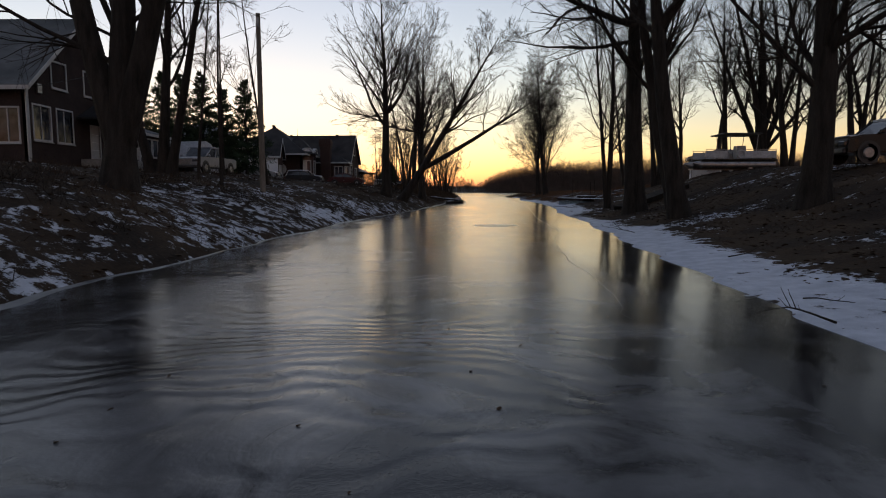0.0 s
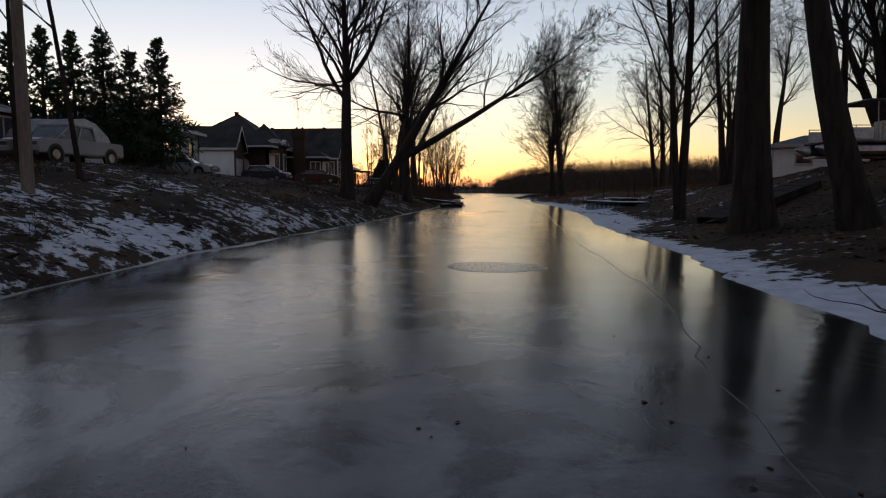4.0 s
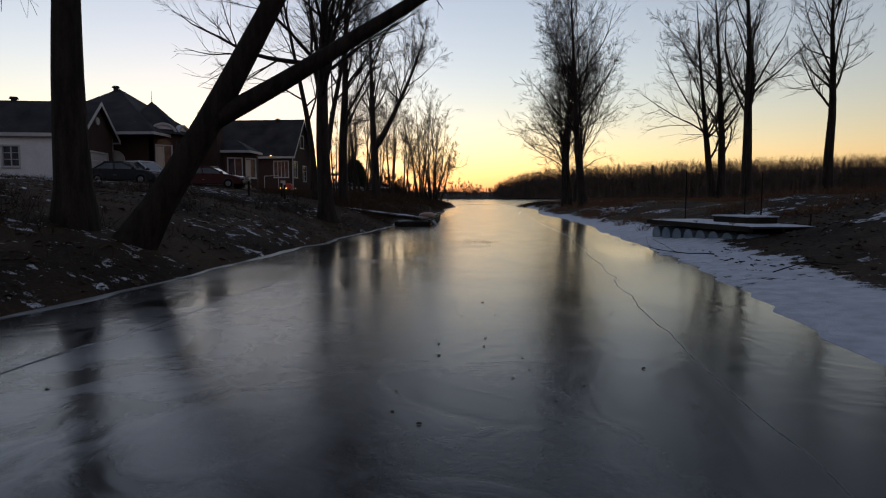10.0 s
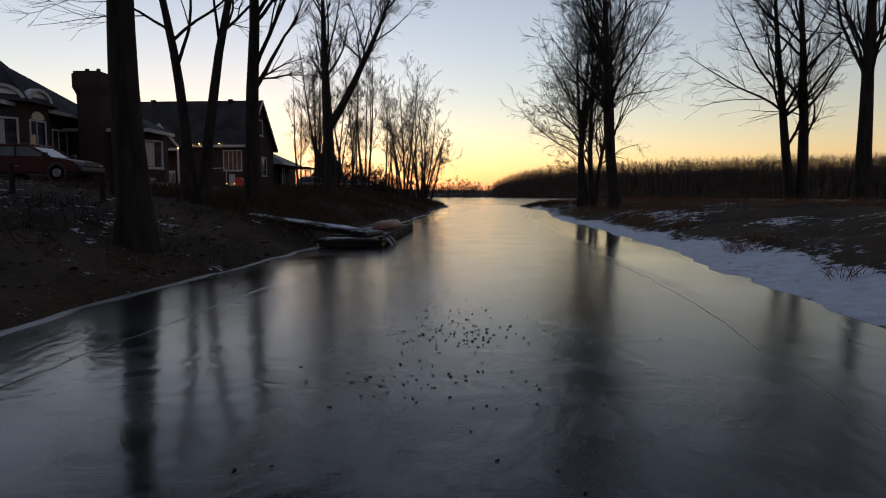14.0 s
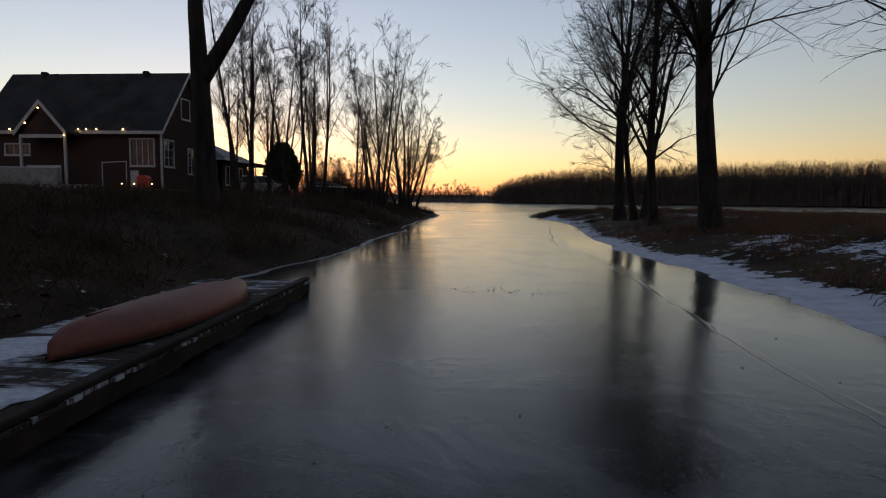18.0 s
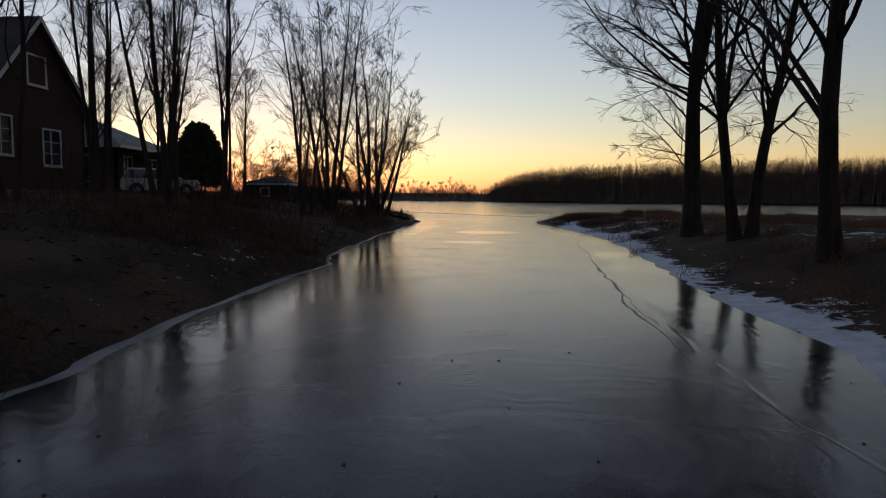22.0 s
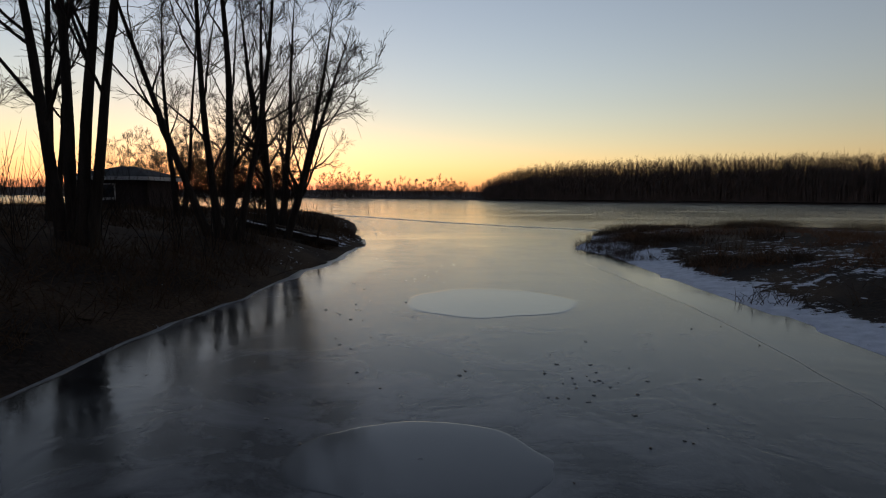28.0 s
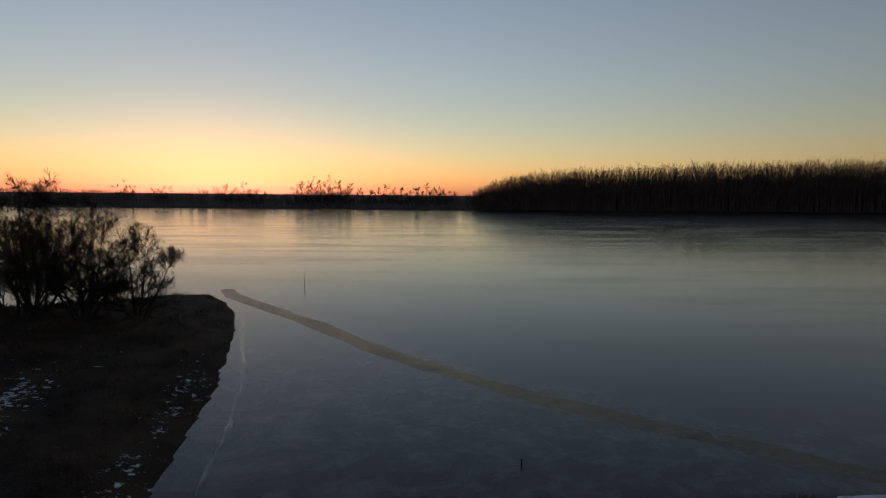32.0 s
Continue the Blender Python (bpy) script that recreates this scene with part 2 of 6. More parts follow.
def ice_mat():
    """Grey lake ice: a frosted, grainy middle, smooth refrozen margins, milky islands."""
    m, n, l, b = mat("grey_lake_ice", 0.2)
    at = coords(m)
    warp = node(m, "TexNoise", Scale=0.3, Detail=3.0)
    l.new(at, warp.inputs["Vector"])
    vm = node(m, "VectorMath")
    vm.operation = "MULTIPLY_ADD"
    vm.inputs[1].default_value = (3.5, 3.5, 0)
    l.new(warp.outputs["Color"], vm.inputs[0]), l.new(at, vm.inputs[2])
    zone = n.new("ShaderNodeAttribute")
    zone.attribute_name = "margin"
    sheet = noisy(m, vm.outputs[0], 0.16, 5.0, 0.55)
    patch = noisy(m, vm.outputs[0], 0.8, 6.0, 0.62)
    grain = noisy(m, at, 17.0, 4.0, 0.68)
    sm = node(m, "Math")
    sm.operation = "MULTIPLY_ADD"
    sm.inputs[1].default_value = 0.6
    l.new(zone.outputs["Fac"], sm.inputs[0]), l.new(sheet, sm.inputs[2])
    edge = ramp(m, sm.outputs[0], [(0.66, (0, 0, 0)), (0.8, (1, 1, 1))])      # 1: smooth refrozen ice
    c = ramp(m, sheet, [(0.34, (0.009, 0.009, 0.01)), (0.5, (0.016, 0.016, 0.017)), (0.68, (0.03, 0.03, 0.032))])
    frost = ramp(m, patch, [(0.44, (0, 0, 0)), (0.74, (0.65, 0.65, 0.65))])
    half = node(m, "Math")
    half.operation = "MULTIPLY"
    half.use_clamp = True
    half.inputs[1].default_value = 0.68
    # milky rime patches, with some bright sky reflection painted into the same pale colour
    rime_sheen = n.new("ShaderNodeAttribute")
    rime_sheen.attribute_name = "rime_sheen"
    drift = node(m, "Math")
    drift.operation = "MULTIPLY"
    l.new(rime_sheen.outputs["Fac"], drift.inputs[0]), l.new(ramp(m, patch, [(0.44, (0.1,) * 3), (0.52, (1,) * 3)]), drift.inputs[1])
    more = node(m, "Math")
    more.operation = "ADD"
    l.new(drift.outputs[0], more.inputs[0]), l.new(frost, more.inputs[1])
    drift.use_clamp = True
    l.new(more.outputs[0], half.inputs[0])
    c = mixed(m, half.outputs[0], c, (0.22, 0.222, 0.23))
    fleck = ramp(m, noisy(m, at, 34.0, 2.0, 0.7), [(0.58, (0, 0, 0)), (0.72, (0.4, 0.4, 0.4))])
    c = mixed(m, fleck, c, (0.1, 0.1, 0.103))
    c = mixed(m, edge, c, mixed(m, drift.outputs[0], (0.009, 0.009, 0.009), (0.15, 0.152, 0.157)))
    l.new(c, b.inputs["Base Color"])
    r0 = mixed(m, frost, ramp(m, grain, [(0.3, (0.12,) * 3), (0.7, (0.21,) * 3)]), (0.27, 0.27, 0.27))
    r1 = mixed(m, frost, (0.11, 0.11, 0.11), (0.2, 0.2, 0.2))
    streak = noisy(m, coords(m, (0.03, 0.15, 1)), 1.0, 5.0, 0.6)  # long wind-drawn streaks
    r1 = mixed(m, ramp(m, streak, [(0.46, (0, 0, 0)), (0.6, (0.75, 0.75, 0.75))]), r1, (0.2, 0.2, 0.2))
    l.new(mixed(m, edge, r0, r1), b.inputs["Roughness"])
    b.inputs["IOR"].default_value = 1.31
    rip = node(m, "TexWave", Scale=0.9, Distortion=9.0, Detail=3.0)
    l.new(vm.outputs[0], rip.inputs["Vector"])
    h = node(m, "Math")
    h.operation = "MULTIPLY_ADD"
    h.inputs[1].default_value = 0.5
    inv = ramp(m, edge, [(0, (1, 1, 1)), (1, (0.06, 0.06, 0.06))])
    g = mixed(m, 1.0, grain, inv, "MULTIPLY")
    l.new(g, h.inputs[0]), l.new(frost, h.inputs[2])
    h2 = node(m, "Math")
    h2.operation = "MULTIPLY_ADD"
    h2.inputs[1].default_value = 0.16
    l.new(rip.outputs[1], h2.inputs[0]), l.new(h.outputs[0], h2.inputs[2])
    # frozen wavelets, a hand's width to a foot apart, where the wind stood on the water
    wave = node(m, "TexWave", Scale=0.95, Distortion=4.5, Detail=3.0)
    wave.inputs["Detail Scale"].default_value = 0.7
    wave.bands_direction = "Y"
    l.new(vm.outputs[0], wave.inputs["Vector"])
    froze = n.new("ShaderNodeAttribute")
    froze.attribute_name = "ripple"
    w = node(m, "Math")
    w.operation = "MULTIPLY"
    l.new(wave.outputs[1], w.inputs[0]), l.new(froze.outputs["Fac"], w.inputs[1])
    h3 = node(m, "Math")
    h3.operation = "MULTIPLY_ADD"
    h3.inputs[1].default_value = 1.5
    l.new(w.outputs[0], h3.inputs[0]), l.new(h2.outputs[0], h3.inputs[2])
    bumped(m, b, h3.outputs[0], 0.38, 0.012)
    return m


GROUND, ICE = ground_mat(), ice_mat()
SHOREICE = speckled("white_shore_ice", (0.06, 0.062, 0.066), (0.17, 0.174, 0.182), 1.2, 0.4, 0.4, 0.01)
CRUMB = speckled("dark_ice_shard", (0.03, 0.03, 0.032), (0.09, 0.09, 0.093), 6.0, 0.4, 0.3, 0.01)
RIME = speckled("rimed_ice_seam", (0.035, 0.036, 0.038), (0.09, 0.09, 0.095), 3.0, 0.5, 0.4, 0.01)
POOL = speckled("milky_refrozen_pool", (0.022, 0.022, 0.022), (0.042, 0.042, 0.043), 1.1, 0.13, 0.2, 0.004)
RIDGE = speckled("rippled_ridge_ice", (0.014, 0.014, 0.014), (0.04, 0.04, 0.041), 3.0, 0.3, 1.0, 0.06)
DARKICE = speckled("dark_clear_ice", (0.014, 0.014, 0.014), (0.03, 0.03, 0.03), 1.4, 0.2, 0.2, 0.006)
PLATE = speckled("cloudy_ice_plate", (0.08, 0.08, 0.08), (0.15, 0.15, 0.15), 2.0, 0.3, 0.4, 0.008)

# ---- mesh helpers
def link(name, data, parent=None, label=""):
    ob = new(name, data)
    ob.parent = parent
    if label:
        tagged(ob, label)
    return ob


def mesh_np(name, verts, faces, material, smooth=False):
    """A mesh from numpy arrays of corners and of equal-sided faces."""
    me = bpy.data.meshes.new(name)
    verts, faces = np.asarray(verts, np.float32), np.asarray(faces, np.int32)
    k = faces.shape[1]
    me.vertices.add(len(verts))
    me.vertices.foreach_set("co", verts.ravel())
    me.loops.add(faces.size)
    me.loops.foreach_set("vertex_index", faces.ravel())
    me.polygons.add(len(faces))
    me.polygons.foreach_set("loop_start", np.arange(0, faces.size, k, dtype=np.int32))
    me.polygons.foreach_set("use_smooth", np.full(len(faces), smooth))
    me.update(calc_edges=True)
    me.materials.append(material)
    return me


def part(name, bm, material, parent, label="", m=None, smooth=False):
    me = bpy.data.meshes.new(name)
    if smooth:
        for f in bm.faces:
            f.smooth = True
    bm.to_mesh(me)
    bm.free()
    me.materials.append(material)
    ob = link(name, me, parent, label)
    if m is not None:
        ob.matrix_basis = m
    return ob


def box(bm, x0, y0, z0, x1, y1, z1, bevel=0.0, m=None):
    g = bmesh.ops.create_cube(bm, size=1)["verts"]
    bmesh.ops.scale(bm, vec=(x1 - x0, y1 - y0, z1 - z0), verts=g)
    bmesh.ops.translate(bm, vec=((x0 + x1) / 2, (y0 + y1) / 2, (z0 + z1) / 2), verts=g)
    if bevel:
        es = list({e for v in g for e in v.link_edges})
        g = list({v for f in bmesh.ops.bevel(bm, geom=es, offset=bevel, segments=1, affect="EDGES")["faces"] for v in f.verts} | {v for v in g if v.is_valid})
    if m is not None:
        bmesh.ops.transform(bm, matrix=m, verts=g)
    return bm


def boxed(*args, bevel=0.0, m=None):
    return box(bmesh.new(), *args, bevel=bevel, m=m)


def prism(outline, y0, y1, bm=None, axis="y"):
    """A solid from an outline in x and z, drawn out along y (or from y and z along x)."""
    bm = bm or bmesh.new()
    put = (lambda a, b, s: (a, s, b)) if axis == "y" else (lambda a, b, s: (s, a, b))
    one, two = [bm.verts.new(put(a, b, y0)) for a, b in outline], [bm.verts.new(put(a, b, y1)) for a, b in outline]
    n = len(outline)
    bm.faces.new(one), bm.faces.new(two[::-1])
    for i in range(n):
        bm.faces.new((one[i], two[i], two[(i + 1) % n], one[(i + 1) % n]))
    bmesh.ops.recalc_face_normals(bm, faces=bm.faces)
    return bm


def rod(p, q, r0, r1, sides=8, bm=None):
    bm = bm or bmesh.new()
    p, q = Vector(p), Vector(q)
    d = q - p
    m = Matrix.Translation((p + q) / 2) @ d.to_track_quat("Z", "Y").to_matrix().to_4x4()
    bmesh.ops.create_cone(bm, cap_ends=True, segments=sides, radius1=r0, radius2=r1, depth=d.length, matrix=m)
    return bm


def empty(name, m, label="", category="", group="", kind=""):
    ob = new(name)
    ob.matrix_basis = m
    ob.empty_display_size = 0.2
    return tagged(ob, label, category, group, kind)


def sized(m, s):
    return m @ Matrix.Scale(s, 4)


# ---- tubes: many branches of one level at once
def grow(rng, start, way, length, steps, wiggle, rise):
    """Polylines (n, steps + 1, 3) that wander from start along way and bend up (or down)."""
    n = len(start)
    pts = np.empty((n, steps + 1, 3))
    pts[:, 0] = start
    d = way / np.linalg.norm(way, axis=1, keepdims=True)
    for i in range(steps):
        d = d + rng.normal(0, wiggle, (n, 3))
        d[:, 2] += rise
        d /= np.linalg.norm(d, axis=1, keepdims=True)
        pts[:, i + 1] = pts[:, i] + d * (length / steps)[:, None]
    return pts


def tubes(pts, radii, sides):
    """Corners and quads of tubes along polylines; radii as (n, steps + 1)."""
    n, k, _ = pts.shape
    tan = np.gradient(pts, axis=1)
    tan /= np.linalg.norm(tan, axis=2, keepdims=True) + 1e-9
    ref = np.where(np.abs(tan[:, :1, 2:3]) > 0.8, np.array([[[1.0, 0.1, 0]]]), np.array([[[0.05, 0, 1.0]]]))
    u = np.cross(tan, ref)
    u /= np.linalg.norm(u, axis=2, keepdims=True) + 1e-9
    v = np.cross(tan, u)
    a = np.arange(sides) * 2 * np.pi / sides
    ring = np.cos(a)[None, None, :, None] * u[:, :, None] + np.sin(a)[None, None, :, None] * v[:, :, None]
    verts = (pts[:, :, None] + ring * radii[:, :, None, None]).reshape(-1, 3)
    i = np.arange(n * k * sides).reshape(n, k, sides)
    j = np.roll(i, -1, 2)
    faces = np.stack([i[:, :-1], j[:, :-1], j[:, 1:], i[:, 1:]], -1).reshape(-1, 4)
    return verts, faces


def joined(sets):
    verts, faces, base = [], [], 0
    for v, f in sets:
        verts.append(v), faces.append(f + base)
        base += len(v)
    return np.concatenate(verts), np.concatenate(faces)


def offshoots(rng, pts, length, radii, each, lo, hi, angle, spread, scale, thin, up=0.0):
    """Where and which way the next level of branches leaves its parents."""
    n, k, _ = pts.shape
    who = np.repeat(np.arange(n), each)
    t = rng.uniform(lo, hi, len(who)) * (k - 1)
    i = np.minimum(t.astype(int), k - 2)
    f = (t - i)[:, None]
    start = pts[who, i] * (1 - f) + pts[who, i + 1] * f
    tan = pts[who, i + 1] - pts[who, i]
    tan /= np.linalg.norm(tan, axis=1, keepdims=True)
    side = np.cross(tan, rng.normal(0, 1, (len(who), 3)))
    side /= np.linalg.norm(side, axis=1, keepdims=True) + 1e-9
    a = np.radians(rng.normal(angle, spread, len(who)))[:, None]
    way = np.cos(a) * tan + np.sin(a) * side
    way[:, 2] += up
    frac = t / (k - 1)
    out_len = length[who] * scale * (1.15 - 0.65 * frac) * rng.uniform(0.6, 1.15, len(who))
    r = radii[who, i] * (1 - f[:, 0]) + radii[who, i + 1] * f[:, 0]
    return start, way, out_len, np.maximum(r * thin, 0.005)


def taper(r, steps, end):
    return r[:, None] * np.linspace(1, end, steps + 1)[None] ** 1.0


def bare_tree(place, stems, seed, label, limbs=22, subs=8, twigs=6, sprays=2, low=0.28, limb_len=0.42, angle=42, droop=0.0, up=0.15, group="", extra=(), fine=0.0045, size=1.0):
    """A leafless tree: stems are (lean x, lean y, height, radius at the foot); each carries limbs, boughs, twigs and sprays.
    extra: single long limbs as (share of the first stem's height, way, length, radius)."""
    rng = np.random.default_rng(seed)
    tree = empty("bare_tree", sized(pose(*place), size), label, "tree", group)
    fineset = []
    first = None
    for k, (lx, ly, h, r, *more) in enumerate(stems):
        rise, begin = (*more, 0.02, 0.0)[:2] if len(more) != 1 else (more[0], 0.0)
        steps = 14
        full = math.sqrt(lx * lx + ly * ly + h * h)
        foot = 0.12 if len(stems) > 1 else 0.02  # stems of a clump stand a little apart
        s0 = np.array([[max(-3.0, min(3.0, lx)) * foot + 0.3 * r * k, ly * foot, -0.35]])
        if begin:
            s0 = first[None, int(begin * steps)] * 1.0
        pts = grow(rng, s0, np.array([[lx, ly, h]]), np.array([full]), steps, 0.022, rise)
        first = pts[0] if first is None else first
        rr = r * (1 - 0.95 * np.linspace(0, 1, steps + 1)[None])
        if not begin:
            rr[:, 0] *= 1.4
            rr[:, 1] *= 1.05
        v, f = tubes(pts, rr, 12)
        link("trunk", mesh_np("trunk", v, f, BARK, True), tree)
        st, wy, le, ra = offshoots(rng, pts, np.array([full]), rr, limbs, low, 0.98, angle, 9, limb_len, 0.42, up)
        ra = np.minimum(ra, 0.11)
        if k == 0 and extra:
            at = np.array([e[0] for e in extra]) * steps
            j = np.minimum(at.astype(int), steps - 1)
            st = np.concatenate([st, pts[0, j] + (pts[0, j + 1] - pts[0, j]) * (at - j)[:, None]])
            wy = np.concatenate([wy, [e[1] for e in extra]])
            le, ra = np.concatenate([le, [e[2] for e in extra]]), np.concatenate([ra, [e[3] for e in extra]])
        p1 = grow(rng, st, wy, le, 9, 0.10, 0.05 - droop)
        r1 = np.maximum(taper(ra, 9, 0.15), 0.012)
        st, wy, l2, ra = offshoots(rng, p1, le, r1, subs, 0.12, 1.0, 42, 13, 0.48, 0.55, 0.06)
        p2 = grow(rng, st, wy, l2, 5, 0.12, 0.04 - droop * 1.3)
        r2 = np.maximum(taper(ra, 5, 0.25), 0.009)
        n1 = len(p1)
        for i in range(n1):
            v, f = joined([tubes(p1[i : i + 1], r1[i : i + 1], 6), tubes(p2[i * subs : (i + 1) * subs], r2[i * subs : (i + 1) * subs], 3)])
            link("limb", mesh_np("limb", v, f, BARK, True), tree)
        st, wy, l3, ra = offshoots(rng, p2, l2, r2, twigs, 0.1, 1.0, 31, 11, 0.62, 0.55, 0.03)
        p3 = grow(rng, st, wy, l3, 3, 0.08, 0.03 - droop * 2.0)
        r3 = np.maximum(taper(ra, 3, 0.35), fine * 1.3)
        fineset.append(tubes(p3, r3, 3))
        if sprays:
            st, wy, l4, ra = offshoots(rng, p3, l3, r3, sprays, 0.15, 1.0, 27, 10, 0.72, 0.6, 0.02)
            p4 = grow(rng, st, wy, np.maximum(l4, 0.3), 1, 0.06, 0.02 - droop * 2.0)
            fineset.append(tubes(p4, np.maximum(taper(ra, 1, 0.4), fine), 3))
    v, f = joined(fineset)
    tagged(link("crown", mesh_np("crown", v, f, TWIG), tree), "fine bare twigs", kind="stuff")
    return tree

# ---- the land: one sheet from the near banks to the far woods
Y_L = (-60, 0, 10, 14, 18, 22, 27, 31, 34, 37, 40, 43, 46, 50, 54, 58, 61, 65, 70, 76, 84, 87, 90, 94, 98, 103, 106, 109, 113, 117, 121, 124, 127, 132, 137, 140, 144, 148, 152, 158, 164, 172, 178, 181, 184, 186)
X_L = (-6.4, -6.1, -5.75, -5.75, -5.4, -5.2, -5, -4.95, -4.6, -4.3, -3.7, -3.1, -2.75, -2.2, -1.95, -1.6, -1.25, -1, -0.6, -0.4, -0.05, 0.4, 0.75, 1.4, 1.2, 1.5, 1.95, 1.5, 1.4, 1.75, 1.75, 2, 2.35, 2.6, 2.9, 3.15, 2.5, 1.6, 0.95, 0, -1.2, -3.2, -5.4, -6.8, -9, -18)
Y_R = (-60, 0, 8.5, 10.2, 12.5, 17, 19, 21.4, 25, 29, 33, 38, 41.5, 45, 49, 51.5, 55, 58, 62, 65, 70, 74, 78, 83, 88, 92, 95, 97, 100, 104, 109, 114, 119, 124, 128, 132, 136, 139.5, 142, 146, 150, 152)
X_R = (3.3, 3.6, 4.05, 4.2, 4.45, 4.8, 5.0, 5.4, 5.85, 6.2, 6.7, 7.2, 7.45, 7.8, 8.35, 8.75, 9.2, 9.4, 9.9, 10.05, 10.6, 11.05, 11.1, 11.3, 11.35, 11.25, 11.15, 11.35, 11.8, 12.15, 12.8, 13.4, 14.0, 14.2, 14.0, 13.9, 13.9, 13.3, 13.9, 15.4, 16.6, 17.6)
# the line along which the grainy middle of the ice meets the refrozen strip of the right shore
Y_S = (-60, 10, 17.7, 20, 23, 27, 31.5, 36.7, 41, 46.5, 51, 56, 60.6, 64, 68.6, 72, 78, 82, 86.8, 90.5, 94, 99, 105, 109, 113, 119.4, 123, 131.7, 135.7, 142, 152)
X_S = (1.8, 2.3, 2.85, 3.1, 3.6, 4.4, 4.6, 5.1, 5.5, 6.0, 6.6, 7.2, 7.75, 8.2, 8.4, 8.5, 8.65, 9.0, 9.4, 9.4, 9.3, 9.6, 10.3, 10.9, 11.6, 12.3, 12.6, 12.4, 12.5, 13.2, 15.5)


def smooth(u):
    u = np.clip(u, 0, 1)
    return u * u * (3 - 2 * u)


def rough_noise(x, y, scale, seed):
    """Smooth value noise on arrays."""
    gx, gy = x / scale, y / scale
    ix, iy = np.floor(gx), np.floor(gy)
    fx, fy = smooth(gx - ix), smooth(gy - iy)
    h = lambda a, b: np.modf(np.abs(np.sin(a * 127.1 + b * 311.7 + seed * 74.7) * 43758.5453))[0]
    return (h(ix, iy) * (1 - fx) + h(ix + 1, iy) * fx) * (1 - fy) + (h(ix, iy + 1) * (1 - fx) + h(ix + 1, iy + 1) * fx) * fy - 0.5


def shore(x, y):
    """How far inside the left and the right bank a place lies (negative: on the ice)."""
    w = 0.32 * rough_noise(x * 0, y, 2.6, 1) + 0.2 * rough_noise(x * 0, y, 0.9, 2)
    left = np.interp(y, Y_L, X_L) + w - x
    back = np.interp(x, (-400, -60, -36, -22, -12, -6), (144, 152, 162, 178, 184, 186)) - y
    left = np.minimum(left, back * 0.9)
    w = 0.3 * rough_noise(x * 0, y, 2.6, 3) + 0.22 * rough_noise(x * 0, y, 1.1, 4)
    right = x - np.interp(y, Y_R, X_R) + w
    back = np.interp(x, (10, 18, 40, 120, 500), (149.5, 152.2, 156, 189, 330)) + 1.0 * rough_noise(x, y * 0, 5, 5) - y
    right = np.minimum(right, back * 0.8)
    far = y - (455 + 8 * rough_noise(x, y * 0, 60, 6) + 3 * rough_noise(x, y * 0, 15, 7) + 0.00006 * x * x)
    return left, right, far


def height(x, y):
    left, right, far = shore(x, y)
    bumps = 0.16 * rough_noise(x, y, 1.7, 8) + 0.09 * rough_noise(x, y, 0.7, 9) + 0.3 * rough_noise(x, y, 6.0, 10)
    top = np.interp(y, (-60, 45, 58, 78, 100, 118, 132, 150, 165, 186), (2.85, 2.85, 2.7, 2.5, 2.4, 2.42, 2.05, 1.45, 1.0, 0.6))
    s = np.maximum(left, 0)
    zl = top * (1 - np.exp(-s / np.interp(y, (0, 45, 80, 130, 186), (5.0, 5.5, 5.8, 5.2, 4.0)))) + bumps * smooth(s / 1.5) * np.interp(s, (8, 14), (1, 0.35))
    zl = zl * (1 - 0.62 * np.exp(-(((x - 0.5) / 2.6) ** 4 + ((y - 137.0) / 1.9) ** 4)))
    top = np.interp(y, (-60, 34, 43, 52, 59, 78, 92, 115, 135, 150), (2.45, 2.45, 2.5, 2.0, 1.7, 1.2, 1.0, 0.85, 0.65, 0.42))
    s = np.maximum(right, 0)
    u = smooth(s / np.interp(y, (0, 50, 80, 110, 150), (12, 11.5, 9, 7, 5))) ** np.interp(y, (50, 66), (1.4, 1.0))
    zr = top * u + 0.07 * np.minimum(s, 3) + bumps * smooth((s - 0.8) / 2.5) * np.interp(s, (8, 16), (1, 0.5))
    zf = 1.4 * smooth(far / 14) + 4.2 * smooth((far - 10) / 90) + 0.5 * rough_noise(x, y, 25, 11)
    z = np.where(left > 0, zl, np.where(right > 0, zr, np.where(far > 0, zf, 0)))
    wet = np.maximum(np.maximum(left, right), far)
    return np.where(wet > 0, z + 0.015, np.maximum(-0.9, wet * 0.5 - 0.04))


